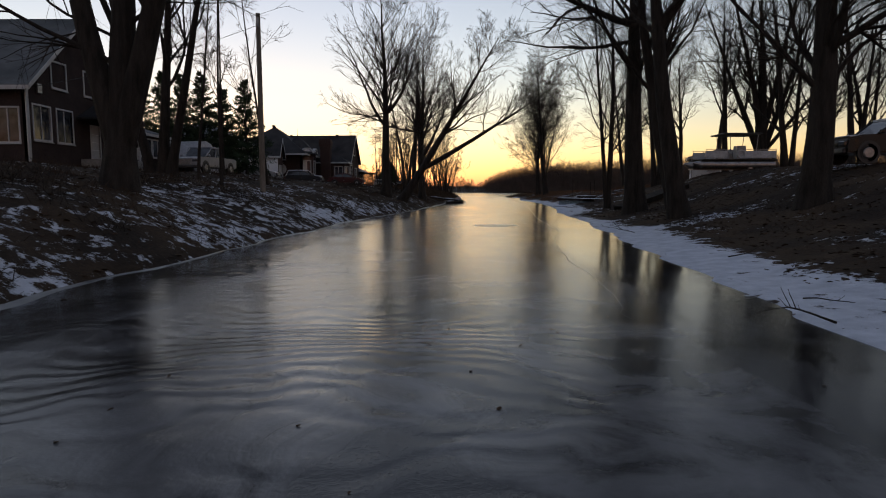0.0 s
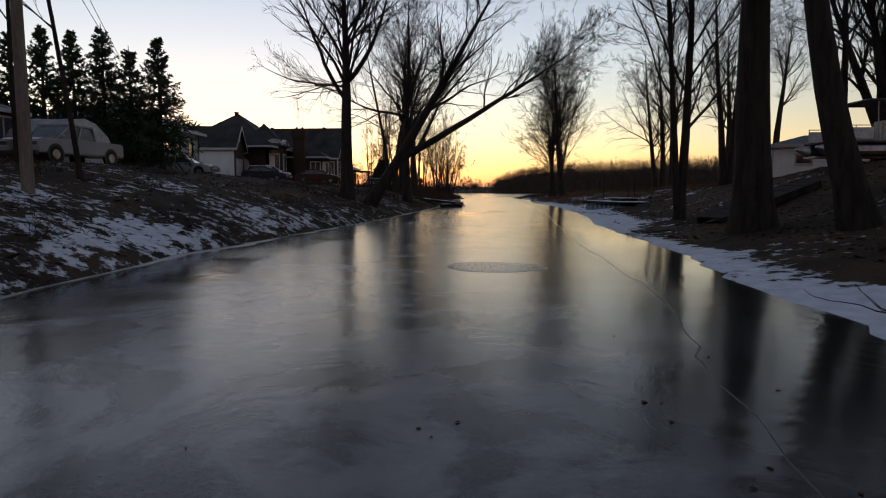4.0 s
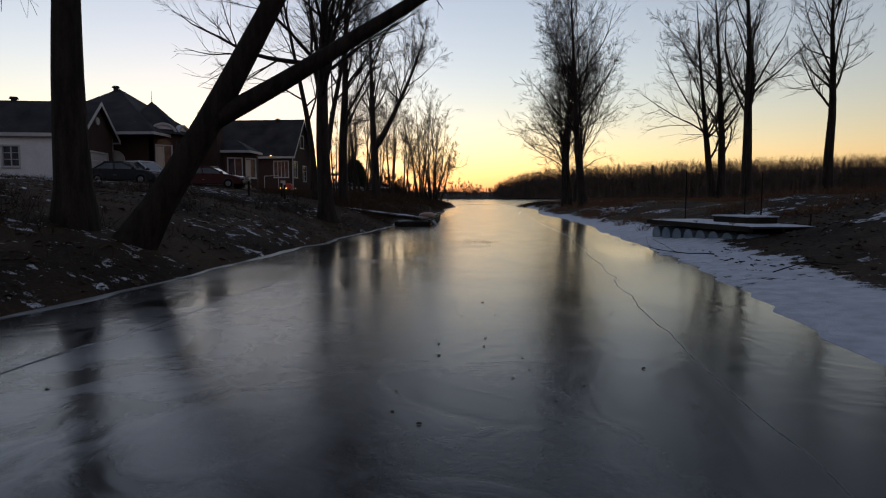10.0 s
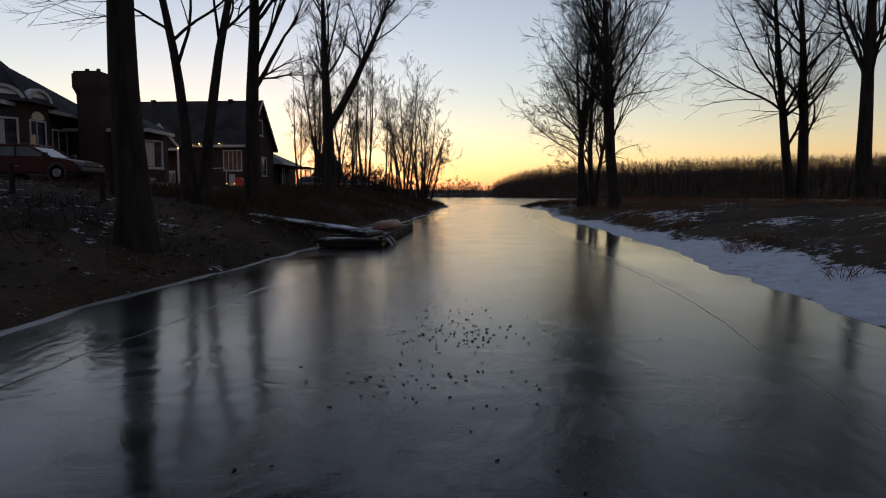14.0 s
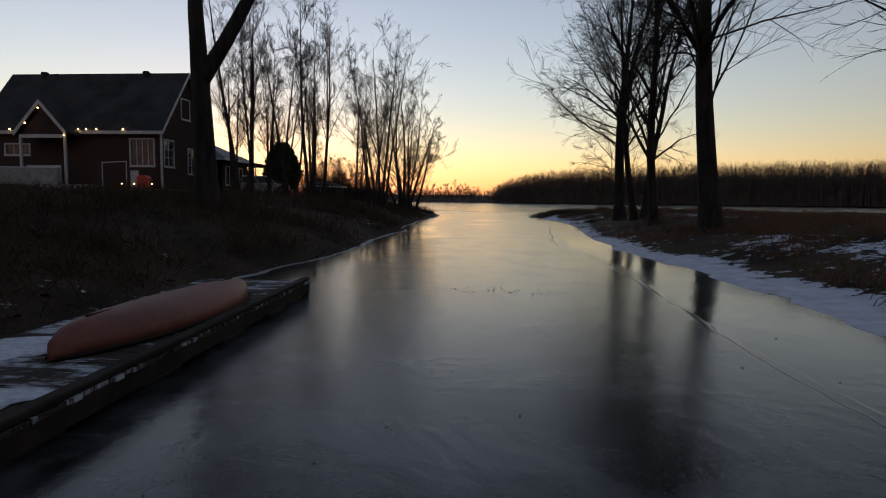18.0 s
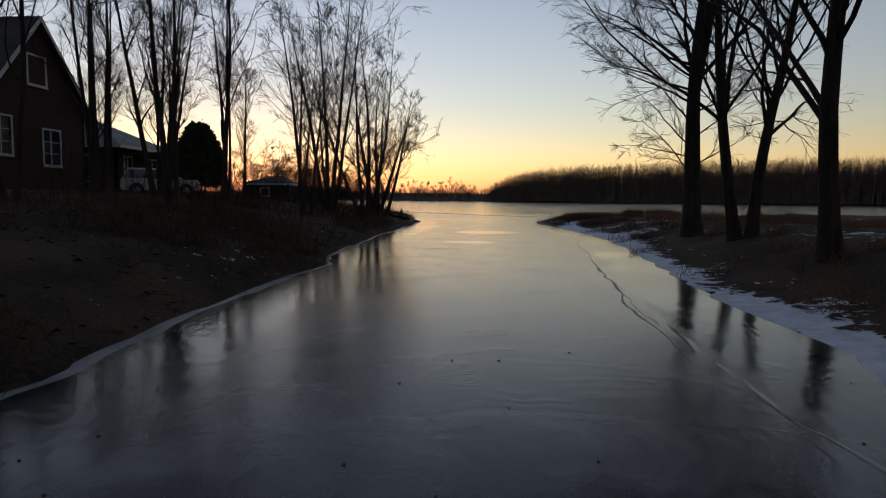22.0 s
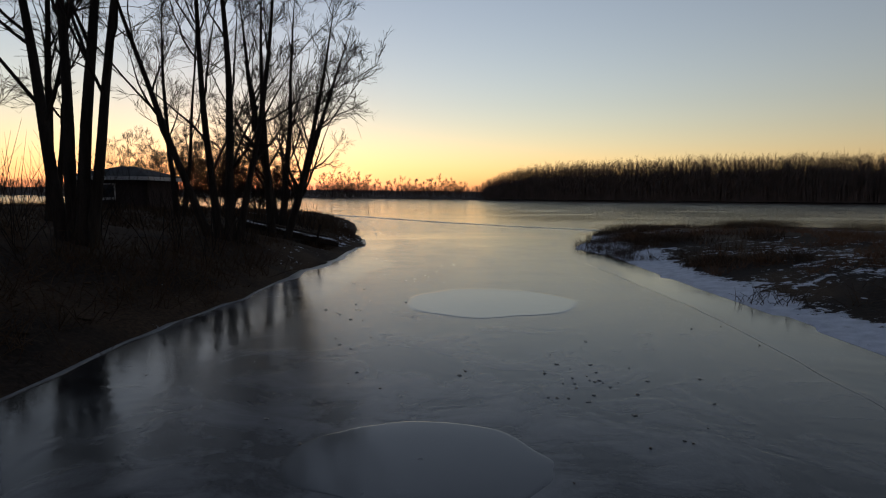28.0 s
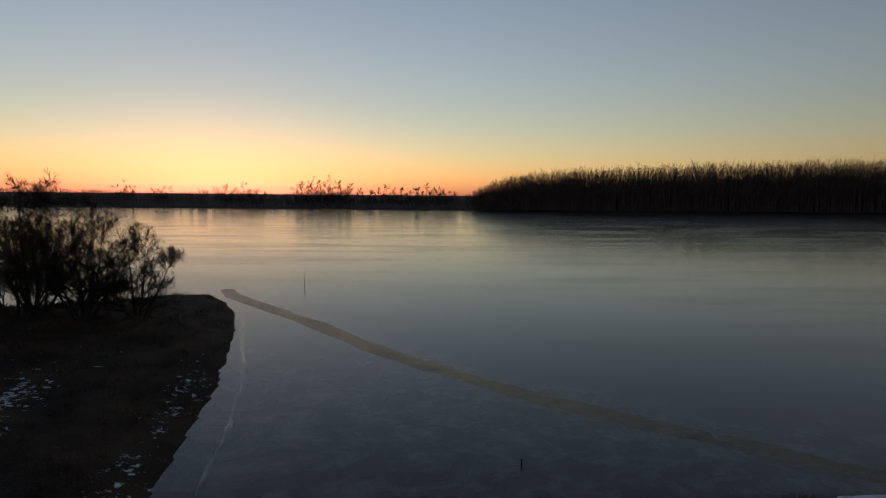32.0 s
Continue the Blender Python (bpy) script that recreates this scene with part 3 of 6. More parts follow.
def snow_cover(x, y):
    left, right, far = shore(x, y)
    patch = 0.4 * rough_noise(x, y, 3.1, 12) + 0.35 * rough_noise(x, y, 1.2, 13)
    # thin patches on the left slope, a white strip along the right shore
    cl = 0.27 + patch * 0.5 + 0.08 * smooth((20 - y) / 30) + 0.06 * smooth((47 - y) / 10) - 0.05 * smooth((left - 3) / 4) * smooth((60 - y) / 10) - 0.2 * smooth((y - 60) / 30)
    for cy, cs, ry, rs, a in ((33, 0.9, 12, 1.1, 0.2), (30, 3.5, 9, 1.5, 0.04), (14, 0.5, 9, 0.6, 0.06), (12, 4.0, 5, 1.3, 0.12), (76, 1.2, 3, 1.0, 0.14), (106, 1.0, 9, 0.9, 0.15), (105, 3, 9, 3.0, 0.13), (113, 17, 4, 3.5, 0.4), (150, 1.0, 18, 0.9, 0.4), (152, 7, 9, 1.9, 0.42)):
        cl = cl + a * np.exp(-((y - cy) / ry) ** 2 - ((left - cs) / rs) ** 2)
    cl = cl + 0.42 * np.exp(-((left - 14) / 3.0) ** 2) * smooth((y - 50) / 6) * smooth((114 - y) / 6)
    strip = np.interp(y, (0, 20, 30, 38, 40, 44, 60, 80, 100, 115, 128, 136, 142, 148), (2.6, 2.2, 1.9, 1.2, 1.3, 2.6, 2.9, 2.0, 1.5, 1.5, 1.8, 2.4, 3.3, 3.4))
    cr = 0.26 - 0.06 * smooth((64 - y) / 8) + patch * 0.85 + 0.55 * smooth((strip - right) / 1.3)
    return np.where(left > 0, cl, np.where(right > 0, cr, 0.30))


def axis(*runs):
    return np.concatenate([np.arange(a, b, s) for a, b, s in runs])


gx = axis((-2400, -200, 200), (-200, -60, 14), (-60, -30, 2.0), (-30, -12, 0.8), (-12, 20, 0.3), (20, 34, 0.8), (34, 70, 2.0), (70, 210, 14), (210, 2600, 200))
gy = axis((-300, -60, 60), (-60, -8, 4), (-8, 160, 0.42), (160, 200, 0.8), (200, 430, 12), (430, 500, 3), (500, 700, 40), (700, 4200, 400))
GX, GY = np.meshgrid(gx, gy)
GZ = height(GX, GY)
idx = np.arange(GX.size).reshape(GX.shape)
quads = np.stack([idx[:-1, :-1], idx[:-1, 1:], idx[1:, 1:], idx[1:, :-1]], -1).reshape(-1, 4)
me = mesh_np("ground", np.stack([GX, GY, GZ], -1).reshape(-1, 3), quads, GROUND, True)
me.attributes.new("snow", "FLOAT", "POINT").data.foreach_set("value", snow_cover(GX, GY).ravel().astype(np.float32))
tagged(link("ground", me), "leaf-strewn earth banks with patches of thin snow", "ground", kind="structure")

iy = axis((-300, -40, 65), (-40, 200, 0.8), (200, 520, 20))
ix = axis((-2400, -100, 230), (-100, -10, 10), (-10, 20, 0.4), (20, 100, 10), (100, 2500, 240))
IX, IY = np.meshgrid(ix, iy)
idx = np.arange(IX.size).reshape(IX.shape)
quads = np.stack([idx[:-1, :-1], idx[:-1, 1:], idx[1:, 1:], idx[1:, :-1]], -1).reshape(-1, 4)
me = mesh_np("ice", np.stack([IX, IY, IX * 0], -1).reshape(-1, 3), quads, ICE, True)
il, ir, _ = shore(IX, IY)
near = np.maximum(smooth((2.3 + il + 0.9 * rough_noise(IX * 0, IY, 7.0, 31)) / 1.2), smooth((IX - np.interp(IY, Y_S, X_S) - 0.12 + 0.5 * rough_noise(IX * 0, IY, 3.0, 32)) / 0.5) * (IX < 60))
for cx, cy, rx, ry, a in ((1.5, 58.5, 1.3, 4.0, 1), (2.0, 52.0, 1.1, 2.6, 1), (9.0, 147, 5.0, 6.0, 0.9), (3.2, 21.5, 1.3, 1.2, 0.9), (-0.6, 10.5, 1.2, 1.0, 0.8), (4.0, 24, 1.2, 4, 0.5), (5.9, 45, 1.6, 5, 0.5), (1.0, 41, 0.9, 1.6, 0.9), (3.4, 103, 1.6, 5, 0.5)):
    near = np.maximum(near, a * np.exp(-(((IX - cx) / rx) ** 2 + ((IY - cy) / ry) ** 2) ** 2))
# milky rime; the zones near the start also paint in reflected sky glow
rime_sheen = np.zeros_like(IX)
for cx, cy, rx, ry, a in ((-1.2, 30.5, 2.6, 8, 1.3), (-2.2, 18, 2.6, 7, 1.1), (-0.1, 44, 1.8, 8, 1.3), (0.9, 56.5, 1.2, 5, 0.7), (4.4, 60, 1.6, 9, 0.3), (6.6, 114, 3.5, 12, 0.4), (0.3, 14, 3.4, 13, 0.6), (1.0, 27, 3.0, 7, 0.5), (4.0, 161, 9, 6, 0.12)):
    rime_sheen = np.maximum(rime_sheen, a * np.exp(-(((IX - cx) / rx) ** 2 + ((IY - cy) / ry) ** 2)))
edge = 1.1 * smooth((2.0 + il + 1.6 * rough_noise(IX * 0, IY, 5.0, 35)) / 0.9) * smooth((IY - 119) / 8) * smooth((150 - IY) / 6)
rime_sheen = np.maximum(rime_sheen, edge)
ripple = 0.06 * np.ones_like(IX)
for cx, cy, rx, ry, a in ((-1.4, 7.5, 2.4, 4.5, 0.8), (-3.0, 14.0, 2.0, 5.0, 0.4), (8.0, 96.0, 3.0, 20.0, 0.1)):
    ripple = np.maximum(ripple, a * np.exp(-(((IX - cx) / rx) ** 2 + ((IY - cy) / ry) ** 2)))
me.attributes.new("ripple", "FLOAT", "POINT").data.foreach_set("value", ripple.ravel().astype(np.float32))
me.attributes.new("rime_sheen", "FLOAT", "POINT").data.foreach_set("value", rime_sheen.ravel().astype(np.float32))
me.attributes.new("margin", "FLOAT", "POINT").data.foreach_set("value", (np.maximum(near * (IY < 152), 0.7 * smooth((IY - np.interp(IX, (-60, -9, -5.4, 0.75, 8.9, 14.4, 24, 80), (196, 187, 181.4, 174.1, 163.9, 158.8, 152.3, 166))) / 5))).ravel().astype(np.float32))
tagged(link("ice", me), "grey smooth ice of a frozen creek opening into a lake", "ice", kind="structure")


def level(x, y):
    return float(height(np.array([float(x)]), np.array([float(y)]))[0])

# ---- far woods
def wood(name, label, n, xs, ys, heights, seed, stalks=9):
    rng = np.random.default_rng(seed)
    x, y = rng.uniform(*xs, n), ys[0] + (ys[1] - ys[0]) * rng.uniform(0, 1, n) ** 1.5
    h = np.interp(x, *heights) * rng.uniform(0.9, 1.03, n)
    foot = np.stack([x, y, np.full(n, 0.6)], 1)
    up = np.stack([rng.normal(0, 0.05, n), rng.normal(0, 0.05, n), np.ones(n)], 1)
    p = grow(rng, foot, up, h, 4, 0.05, 0.05)
    r = taper(np.full(n, 0.13) * h / 10, 4, 0.06)
    sets = [tubes(p, r, 3)]
    st, wy, le, ra = offshoots(rng, p, h, r, stalks, 0.12, 0.95, 35, 12, 0.36, 0.6, 0.2)
    q = grow(rng, st, wy, le, 2, 0.1, 0.1)
    rq = np.maximum(taper(ra, 2, 0.4), 0.035)
    sets.append(tubes(q, rq, 3))
    st, wy, le, ra = offshoots(rng, q, le, rq, 2, 0.2, 1.0, 35, 12, 0.7, 0.8, 0.1)
    sets.append(tubes(grow(rng, st, wy, le, 1, 0.1, 0.1), np.maximum(taper(ra, 1, 0.6), 0.03), 3))
    v, f = joined(sets)
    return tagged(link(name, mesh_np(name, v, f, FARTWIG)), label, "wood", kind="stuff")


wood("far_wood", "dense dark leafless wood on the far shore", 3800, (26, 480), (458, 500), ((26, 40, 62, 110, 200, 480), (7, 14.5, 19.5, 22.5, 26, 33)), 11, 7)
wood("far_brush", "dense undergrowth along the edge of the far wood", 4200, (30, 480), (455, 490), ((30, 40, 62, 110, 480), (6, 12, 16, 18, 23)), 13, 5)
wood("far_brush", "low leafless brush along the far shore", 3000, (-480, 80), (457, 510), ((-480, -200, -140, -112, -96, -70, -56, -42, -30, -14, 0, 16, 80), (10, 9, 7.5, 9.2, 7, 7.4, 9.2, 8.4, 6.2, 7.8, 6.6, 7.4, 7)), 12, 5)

# ---- bare trees, left bank
def T(x, y, stems, seed, label, **kw):
    return bare_tree((x, y, level(x, y)), stems, seed, label, **kw)


BIG = "large dark leafless tree on the bank"
T(-9.08, 19.66, [(0.2, 0.6, 19, 0.44), (-4.8, 0.3, 17, 0.36, 0.02, 0.1), (4.4, 0.2, 17, 0.38, 0.02, 0.12)], 21, "massive dark tree with three stems on the bank", limbs=13, low=0.22, twigs=5, sprays=2, extra=((0.2, (-3, -0.5, 1.6), 7, 0.09), (0.24, (-2.5, 0.6, 0.9), 6, 0.06), (0.26, (2.6, 0.4, 1.6), 6.5, 0.07), (0.3, (3, -0.6, 0.5), 6.5, 0.06), (0.34, (3, 0.3, 0.0), 7, 0.06), (0.33, (-3, 0.3, 0.2), 7, 0.06)), droop=0.02, size=0.95)
T(-13.49, 31.42, [(-3.0, 0, 16, 0.27), (0.4, 0.5, 18, 0.3), (3.4, 0.3, 17, 0.27)], 22, "leafless tree with several stems beside the house", limbs=11, low=0.25, twigs=5, size=0.89)
for i, (x, y) in enumerate(((-11.09, 29.91), (-9.57, 28.66), (-9.15, 33.94), (-11.91, 35.29))):
    T(x, y, [(0.3 - 0.3 * i, 0, 12.5 + i, 0.085)], 90 + i, "thin young leafless tree beside the pole", limbs=10, subs=5, twigs=4, sprays=2, low=0.3, limb_len=0.2, group="saplings", size=0.9)
T(-4.89, 51.54, [(0.2, 0, 17.5, 0.42)], 23, "leafless tree with an upright trunk on the bank", limbs=30, subs=9, low=0.34, angle=46, extra=((0.36, (-2, 0, 2), 8, 0.15), (0.42, (2.2, 0, 2.4), 7.5, 0.17), (0.41, (-3, -0.6, 0.0), 5.5, 0.07), (0.43, (-2.6, 0.8, -0.3), 5.0, 0.06), (0.39, (-3, 0.2, 0.1), 4.5, 0.06)), limb_len=0.44, size=0.93)
T(-4.08, 51.67, [(8.3, 0.4, 14.0, 0.38, 0.0), (12, 0.4, 7.0, 0.24, 0.0, 0.22)], 24, "leaning tree that hangs over the frozen creek", limbs=22, subs=9, low=0.36, limb_len=0.38, size=0.94)
T(-2.58, 66.18, [(-0.4, 0, 17.5, 0.38)], 25, BIG, limbs=26, extra=((0.42, (-3, -0.5, 1), 8, 0.14),), limb_len=0.44, size=0.97)
T(-4.12, 78.16, [(0.5, 0.2, 17.5, 0.34)], 26, BIG, limbs=24, size=1.01)
T(-4.75, 74.26, [(-1.6, 0, 16, 0.22), (0.8, 0.5, 16, 0.22)], 27, BIG, limbs=11, size=0.98)
T(-3.81, 91.87, [(0.0, 0, 16, 0.42), (6.6, 0.5, 9.5, 0.28, 0.035, 0.33)], 28, "forked leafless tree on the bank", limbs=22, low=0.36, size=1.03)
for i, (x, y, h) in enumerate(((-7.17, 104.91, 13), (-4.42, 109.33, 13), (-9.38, 112.65, 14), (-5.17, 115.59, 14), (-1.94, 119.75, 11), (-7.71, 123.61, 13), (-4.75, 128.69, 12), (-9.58, 131.11, 10), (-13.18, 120.19, 12), (-4.4, 136.56, 10), (-8.6, 117.5, 12), (-11.2, 122.0, 12), (-6.6, 112.8, 11), (-12.5, 126.5, 11), (-10.6, 116.0, 12))):
    T(x, y, [(-1.6 + 0.9 * (i % 4), 0.2, h, 0.13), (1.4 - 0.6 * (i % 3), -0.2, h * 0.9, 0.10)], 140 + i if i > 9 else 40 + i, "slender leafless tree of a thicket on the bank", limbs=11, subs=6, twigs=5, sprays=2, low=0.24, angle=30, limb_len=0.3, group="thicket trees", size=1.04)
T(-2.01, 125.52, [(-2.0, 0.3, 13, 0.15), (-0.7, 0.2, 14, 0.14), (0.4, -0.2, 14, 0.15), (1.8, 0, 13, 0.13)], 31, "clump of four dark stems on the bank", limbs=9, subs=6, twigs=5, sprays=2, low=0.2, angle=46, limb_len=0.46, size=1.06)
T(-0.5, 131.34, [(-5.2, 0, 11.5, 0.15), (-1.6, 0, 13, 0.15), (0.2, 0.2, 13.5, 0.17), (2.2, 0.3, 12, 0.13)], 32, "leafless clump of four leaning stems on the bank", limbs=11, subs=7, twigs=5, sprays=2, low=0.16, angle=42, limb_len=0.36, size=1.01)
T(0.1, 135.21, [(-0.8, 0, 11, 0.18), (2.6, 0.2, 10, 0.16)], 33, "leaning leafless tree near the point", limbs=14, subs=7, twigs=5, sprays=2, low=0.18, limb_len=0.3, size=0.99)
T(-0.95, 139.57, [(-1.6, 0.3, 11.5, 0.26), (3.2, 0.4, 10, 0.2), (0.8, -0.4, 11.5, 0.18)], 29, "spreading leafless tree near the point", limbs=16, low=0.14, angle=46, limb_len=0.4, subs=8, twigs=5, sprays=2, size=0.97)
for i, (x, y, h) in enumerate(((-12.36, 172.38, 8.2), (-15.95, 173.84, 9.4), (-9.8, 173.3, 6.2), (-20.19, 172.27, 9.8), (-26.17, 172.19, 9.6), (-14.73, 170.17, 7.6), (-17.78, 175.74, 9), (-11.4, 170.6, 6.4), (-18.6, 170.4, 8.2))):
    T(x, y, [(-0.5 * h, 0, h * 0.85, 0.11), (-0.1 * h, 0.6, h, 0.12), (0.25 * h, -0.4, h, 0.11), (0.5 * h, 0.2, h * 0.8, 0.1)], 34 + i, "low spreading leafless willow at the point", limbs=20, subs=8, twigs=6, sprays=2, low=0.08, angle=46, limb_len=0.42, fine=0.006, group="willows", size=0.78)
# right bank
T(11.35, 21.71, [(0.5, 0, 19, 0.5)], 51, "thick dark trunk of a leafless tree", limbs=24, low=0.2, extra=((0.3, (2, 0.2, 0.8), 6, 0.16),), twigs=5, size=0.88)
T(9.12, 26.26, [(-3.2, 0.3, 20, 0.42)], 52, "thick leaning trunk of a leafless tree", limbs=24, low=0.3, extra=((0.42, (2.0, 0, 2.6), 8, 0.25),), size=0.88)
T(11.01, 31.62, [(-5.2, 0, 19, 0.42)], 63, "leaning dark trunk of a leafless tree", limbs=18, low=0.3, size=0.88)
T(24.58, 50.87, [(0.4, 0, 17, 0.62), (-5, 1, 13, 0.3, 0.02, 0.15), (5.5, 0.5, 13, 0.3, 0.02, 0.15), (-2.4, -1, 15, 0.28, 0.02, 0.22), (3, 1, 15, 0.28, 0.02, 0.22), (8, -1, 9, 0.2, 0.02, 0.15)], 64, "massive leafless tree with many spreading limbs behind the boat", limbs=17, subs=8, twigs=4, sprays=2, low=0.2, limb_len=0.4, size=0.93)
T(10.02, 34.88, [(-1.3, 0, 21, 0.58)], 53, BIG, limbs=24, low=0.3, droop=0.02, extra=((0.5, (-3, -0.6, 0.5), 10, 0.2), (0.46, (-2.4, 0.4, -0.1), 7, 0.12)), size=0.94)
T(10.14, 41.23, [(0.6, 0, 19, 0.23), (-2.6, 0, 17, 0.18, 0.012, 0.07)], 54, "leafless tree that forks low into two stems", limbs=18, low=0.2, size=0.87)
T(32.16, 85.93, [(-3.2, 0, 20, 0.44)], 55, "single leafless tree on the flat", limbs=24, low=0.36, fine=0.006, size=0.92)
T(36.04, 84.06, [(0.8, 0, 20, 0.5)], 56, "single leafless tree on the flat", limbs=24, low=0.4, size=0.93)
T(27.62, 95.42, [(-3.4, 0, 19, 0.36), (1.2, 0.2, 21, 0.42)], 57, "forked leafless tree on the flat", limbs=22, droop=0.01, low=0.2, fine=0.006, size=0.97)
T(25.86, 86.11, [(0.2, 0.1, 22, 0.46)], 58, "tall leafless tree on the flat", limbs=28, low=0.24, limb_len=0.45, fine=0.006, size=0.92)
T(17.00, 115.24, [(-0.2, 0.2, 19, 0.42), (2.6, 0.3, 12, 0.27, 0.02, 0.36)], 59, BIG, limbs=22, droop=0.03, low=0.34, angle=44, limb_len=0.42, extra=((0.17, (-3, -0.5, 1.3), 3.6, 0.04), (0.2, (-2.5, 1.6, 1.5), 3.4, 0.04), (0.18, (2.5, 0, 1.2), 3.5, 0.04), (0.23, (-3, 0.4, 1.6), 3.9, 0.045), (0.25, (2, -1.6, 1.6), 3.6, 0.04), (0.28, (-2.6, -1.2, 1.8), 4.0, 0.045), (0.33, (-3, -0.5, 1.0), 5, 0.06), (0.36, (-3, 0.5, 0.7), 5.5, 0.06), (0.39, (-2.6, -1, 0.9), 5, 0.06), (0.31, (2.5, 0, 0.8), 4, 0.05), (0.42, (-3, 0, 0.5), 6, 0.07)), twigs=7, sprays=3, fine=0.005, size=1.01)
T(16.90, 110.19, [(-2.4, 0, 17, 0.22), (1.4, 0, 17, 0.22)], 60, BIG, limbs=24, limb_len=0.46, angle=36, droop=0.015, low=0.2, size=1.03)
T(15.35, 102.36, [(-1.7, 0, 18, 0.24)], 61, BIG, limbs=30, limb_len=0.46, angle=38, droop=0.02, low=0.18, size=1.04)
T(15.35, 94.87, [(-2.0, 0, 20, 0.42), (-1.2, 0.6, 19, 0.16)], 62, BIG, limbs=28, droop=0.02, low=0.24, limb_len=0.44, angle=36, size=1.00)
for i, (x, y, h) in enumerate(((28.92, 54.99, 18), (17.73, 54.18, 15), (33.24, 55.61, 17), (46, 50, 17), (31.39, 42.75, 16), (28.98, 37.78, 16), (45.38, 64.24, 17), (31.59, 48.75, 16), (41, 46, 15), (22, 42.23, 14), (20.5, 47.5, 15), (26.5, 46, 16), (30, 52, 15), (25.2, 40.5, 14), (36, 50, 16))):
    T(x, y, [(-1.2, 0.2, h, 0.26), (1.0, -0.2, h * 0.95, 0.2)][: 1 + i % 2], 70 + i, "leafless tree standing back from the bank", limbs=13, subs=8, twigs=5, sprays=2, low=0.2, group="back trees", size=0.9)


# ---- evergreens
def spruce(x, y, h, r, seed, label):
    """A spruce: a straight stem with whorls of drooping boughs, each hung with short needled sprays."""
    rng = np.random.default_rng(seed)
    t = empty("spruce", pose(x, y, level(x, y)), label, "tree", "spruces")
    part("trunk", rod((0, 0, -0.2), (0, 0, h), 0.17, 0.02, 8), BARK, t)
    z = np.concatenate([np.full(rng.integers(7, 11), zz) for zz in np.arange(0.9, h - 0.25, 0.36)])
    z = z + rng.uniform(-0.15, 0.15, len(z))
    n = len(z)
    a = rng.uniform(0, 2 * np.pi, n)
    le = r * (1 - (z / h)) ** 0.85 * rng.uniform(0.65, 1.12, n) + 0.15
    st = np.stack([0 * z, 0 * z, z], 1)
    wy = np.stack([np.cos(a), np.sin(a), np.interp(z / h, (0, 1), (-0.25, 0.5))], 1)
    p = grow(rng, st, wy, le, 5, 0.05, 0.04)
    rr = taper(np.full(n, 0.03), 5, 0.25)
    v, f = tubes(p, rr, 4)
    tagged(link("bough_frame", mesh_np("bough_frame", v, f, BARK), t), kind="stuff")
    s2, w2, l2, _ = offshoots(rng, p, le, rr, 22, 0.12, 1.0, 48, 10, 0.34, 0.5, -0.14)
    q = grow(rng, s2, w2, np.maximum(l2, 0.16), 2, 0.08, -0.1)
    v, f = tubes(q, np.tile([[0.026, 0.04, 0.01]], (len(q), 1)), 3)
    tagged(link("needles", mesh_np("needles", v, f, NEEDLE), t), "dark green needled sprays", kind="stuff")
    return t


for i, (x, y, top, r) in enumerate(((-17.3, 55.24, 12.2, 2.9), (-19.5, 55.89, 11.8, 2.6), (-21.43, 56.26, 13.4, 2.8), (-22.92, 55.53, 12.7, 2.6), (-24.06, 54.33, 12.7, 2.7), (-25.2, 53.11, 12, 2.5), (-27.9, 53.09, 12, 2.5))):
    spruce(x, y, 0.9 * top - level(x, y), 0.9 * r, 200 + i, "dark green spruce in a row beside the car shelter")

# the round cedar before the bungalow
rng = np.random.default_rng(77)
t = empty("cedar", sized(pose(-12.4, 130.6, level(-12.4, 130.6)), 1.1), "dense rounded dark cedar on short bare stems", "tree")
for dx in (-0.3, 0.1, 0.45):
    part("trunk", rod((dx * 0.6, 0, -0.2), (dx, 0.1, 2.4), 0.1, 0.07, 7), BARK, t)
n = 2600
u, a = rng.uniform(0.0, 1, n), rng.uniform(0, 2 * np.pi, n)
rad = 1.75 * np.sqrt(np.clip(np.sin(np.pi * np.clip(u * 0.86 + 0.12, 0, 1)), 0, 1)) * (1 - 0.45 * u) * rng.uniform(0.45, 1.12, n) ** 0.5
st = np.stack([rad * np.cos(a), rad * np.sin(a), 0.75 + 3.9 * u], 1)
wy = np.stack([np.cos(a) * 0.7, np.sin(a) * 0.7, rng.uniform(0.1, 1.0, n)], 1)
v, f = tubes(grow(rng, st - wy * 0.2, wy, rng.uniform(0.3, 0.6, n), 2, 0.15, 0.05), np.tile([[0.05, 0.13, 0.02]], (n, 1)), 4)
tagged(link("foliage", mesh_np("foliage", v, f, CEDAR), t), "dense dark scale-leaf sprays", kind="stuff")

# single trees of the far shore
for i, (x, h) in enumerate(((-64, 11), (-59, 13), (-54, 12), (-49, 13), (-44, 12), (-38, 11), (-27, 9), (-18, 11), (-10, 10), (-3, 9), (3, 11), (9, 10), (15, 9), (-96, 10), (-106, 10), (-88, 9), (-140, 10), (-160, 11))):
    h = 1.3 * h
    bare_tree((x, 462 + i % 3, 0.9), [(-0.34 * h, 0, h * 0.72, 0.17), (0.1 - 0.1 * (i % 3), 0, h * 0.88, 0.2), (0.36 * h, 0.5, h * 0.7, 0.17)], 300 + i, "leafless tree on the far shore", limbs=12, subs=6, twigs=5, sprays=1, low=0.12, angle=50, limb_len=0.42, fine=0.032, group="far trees")

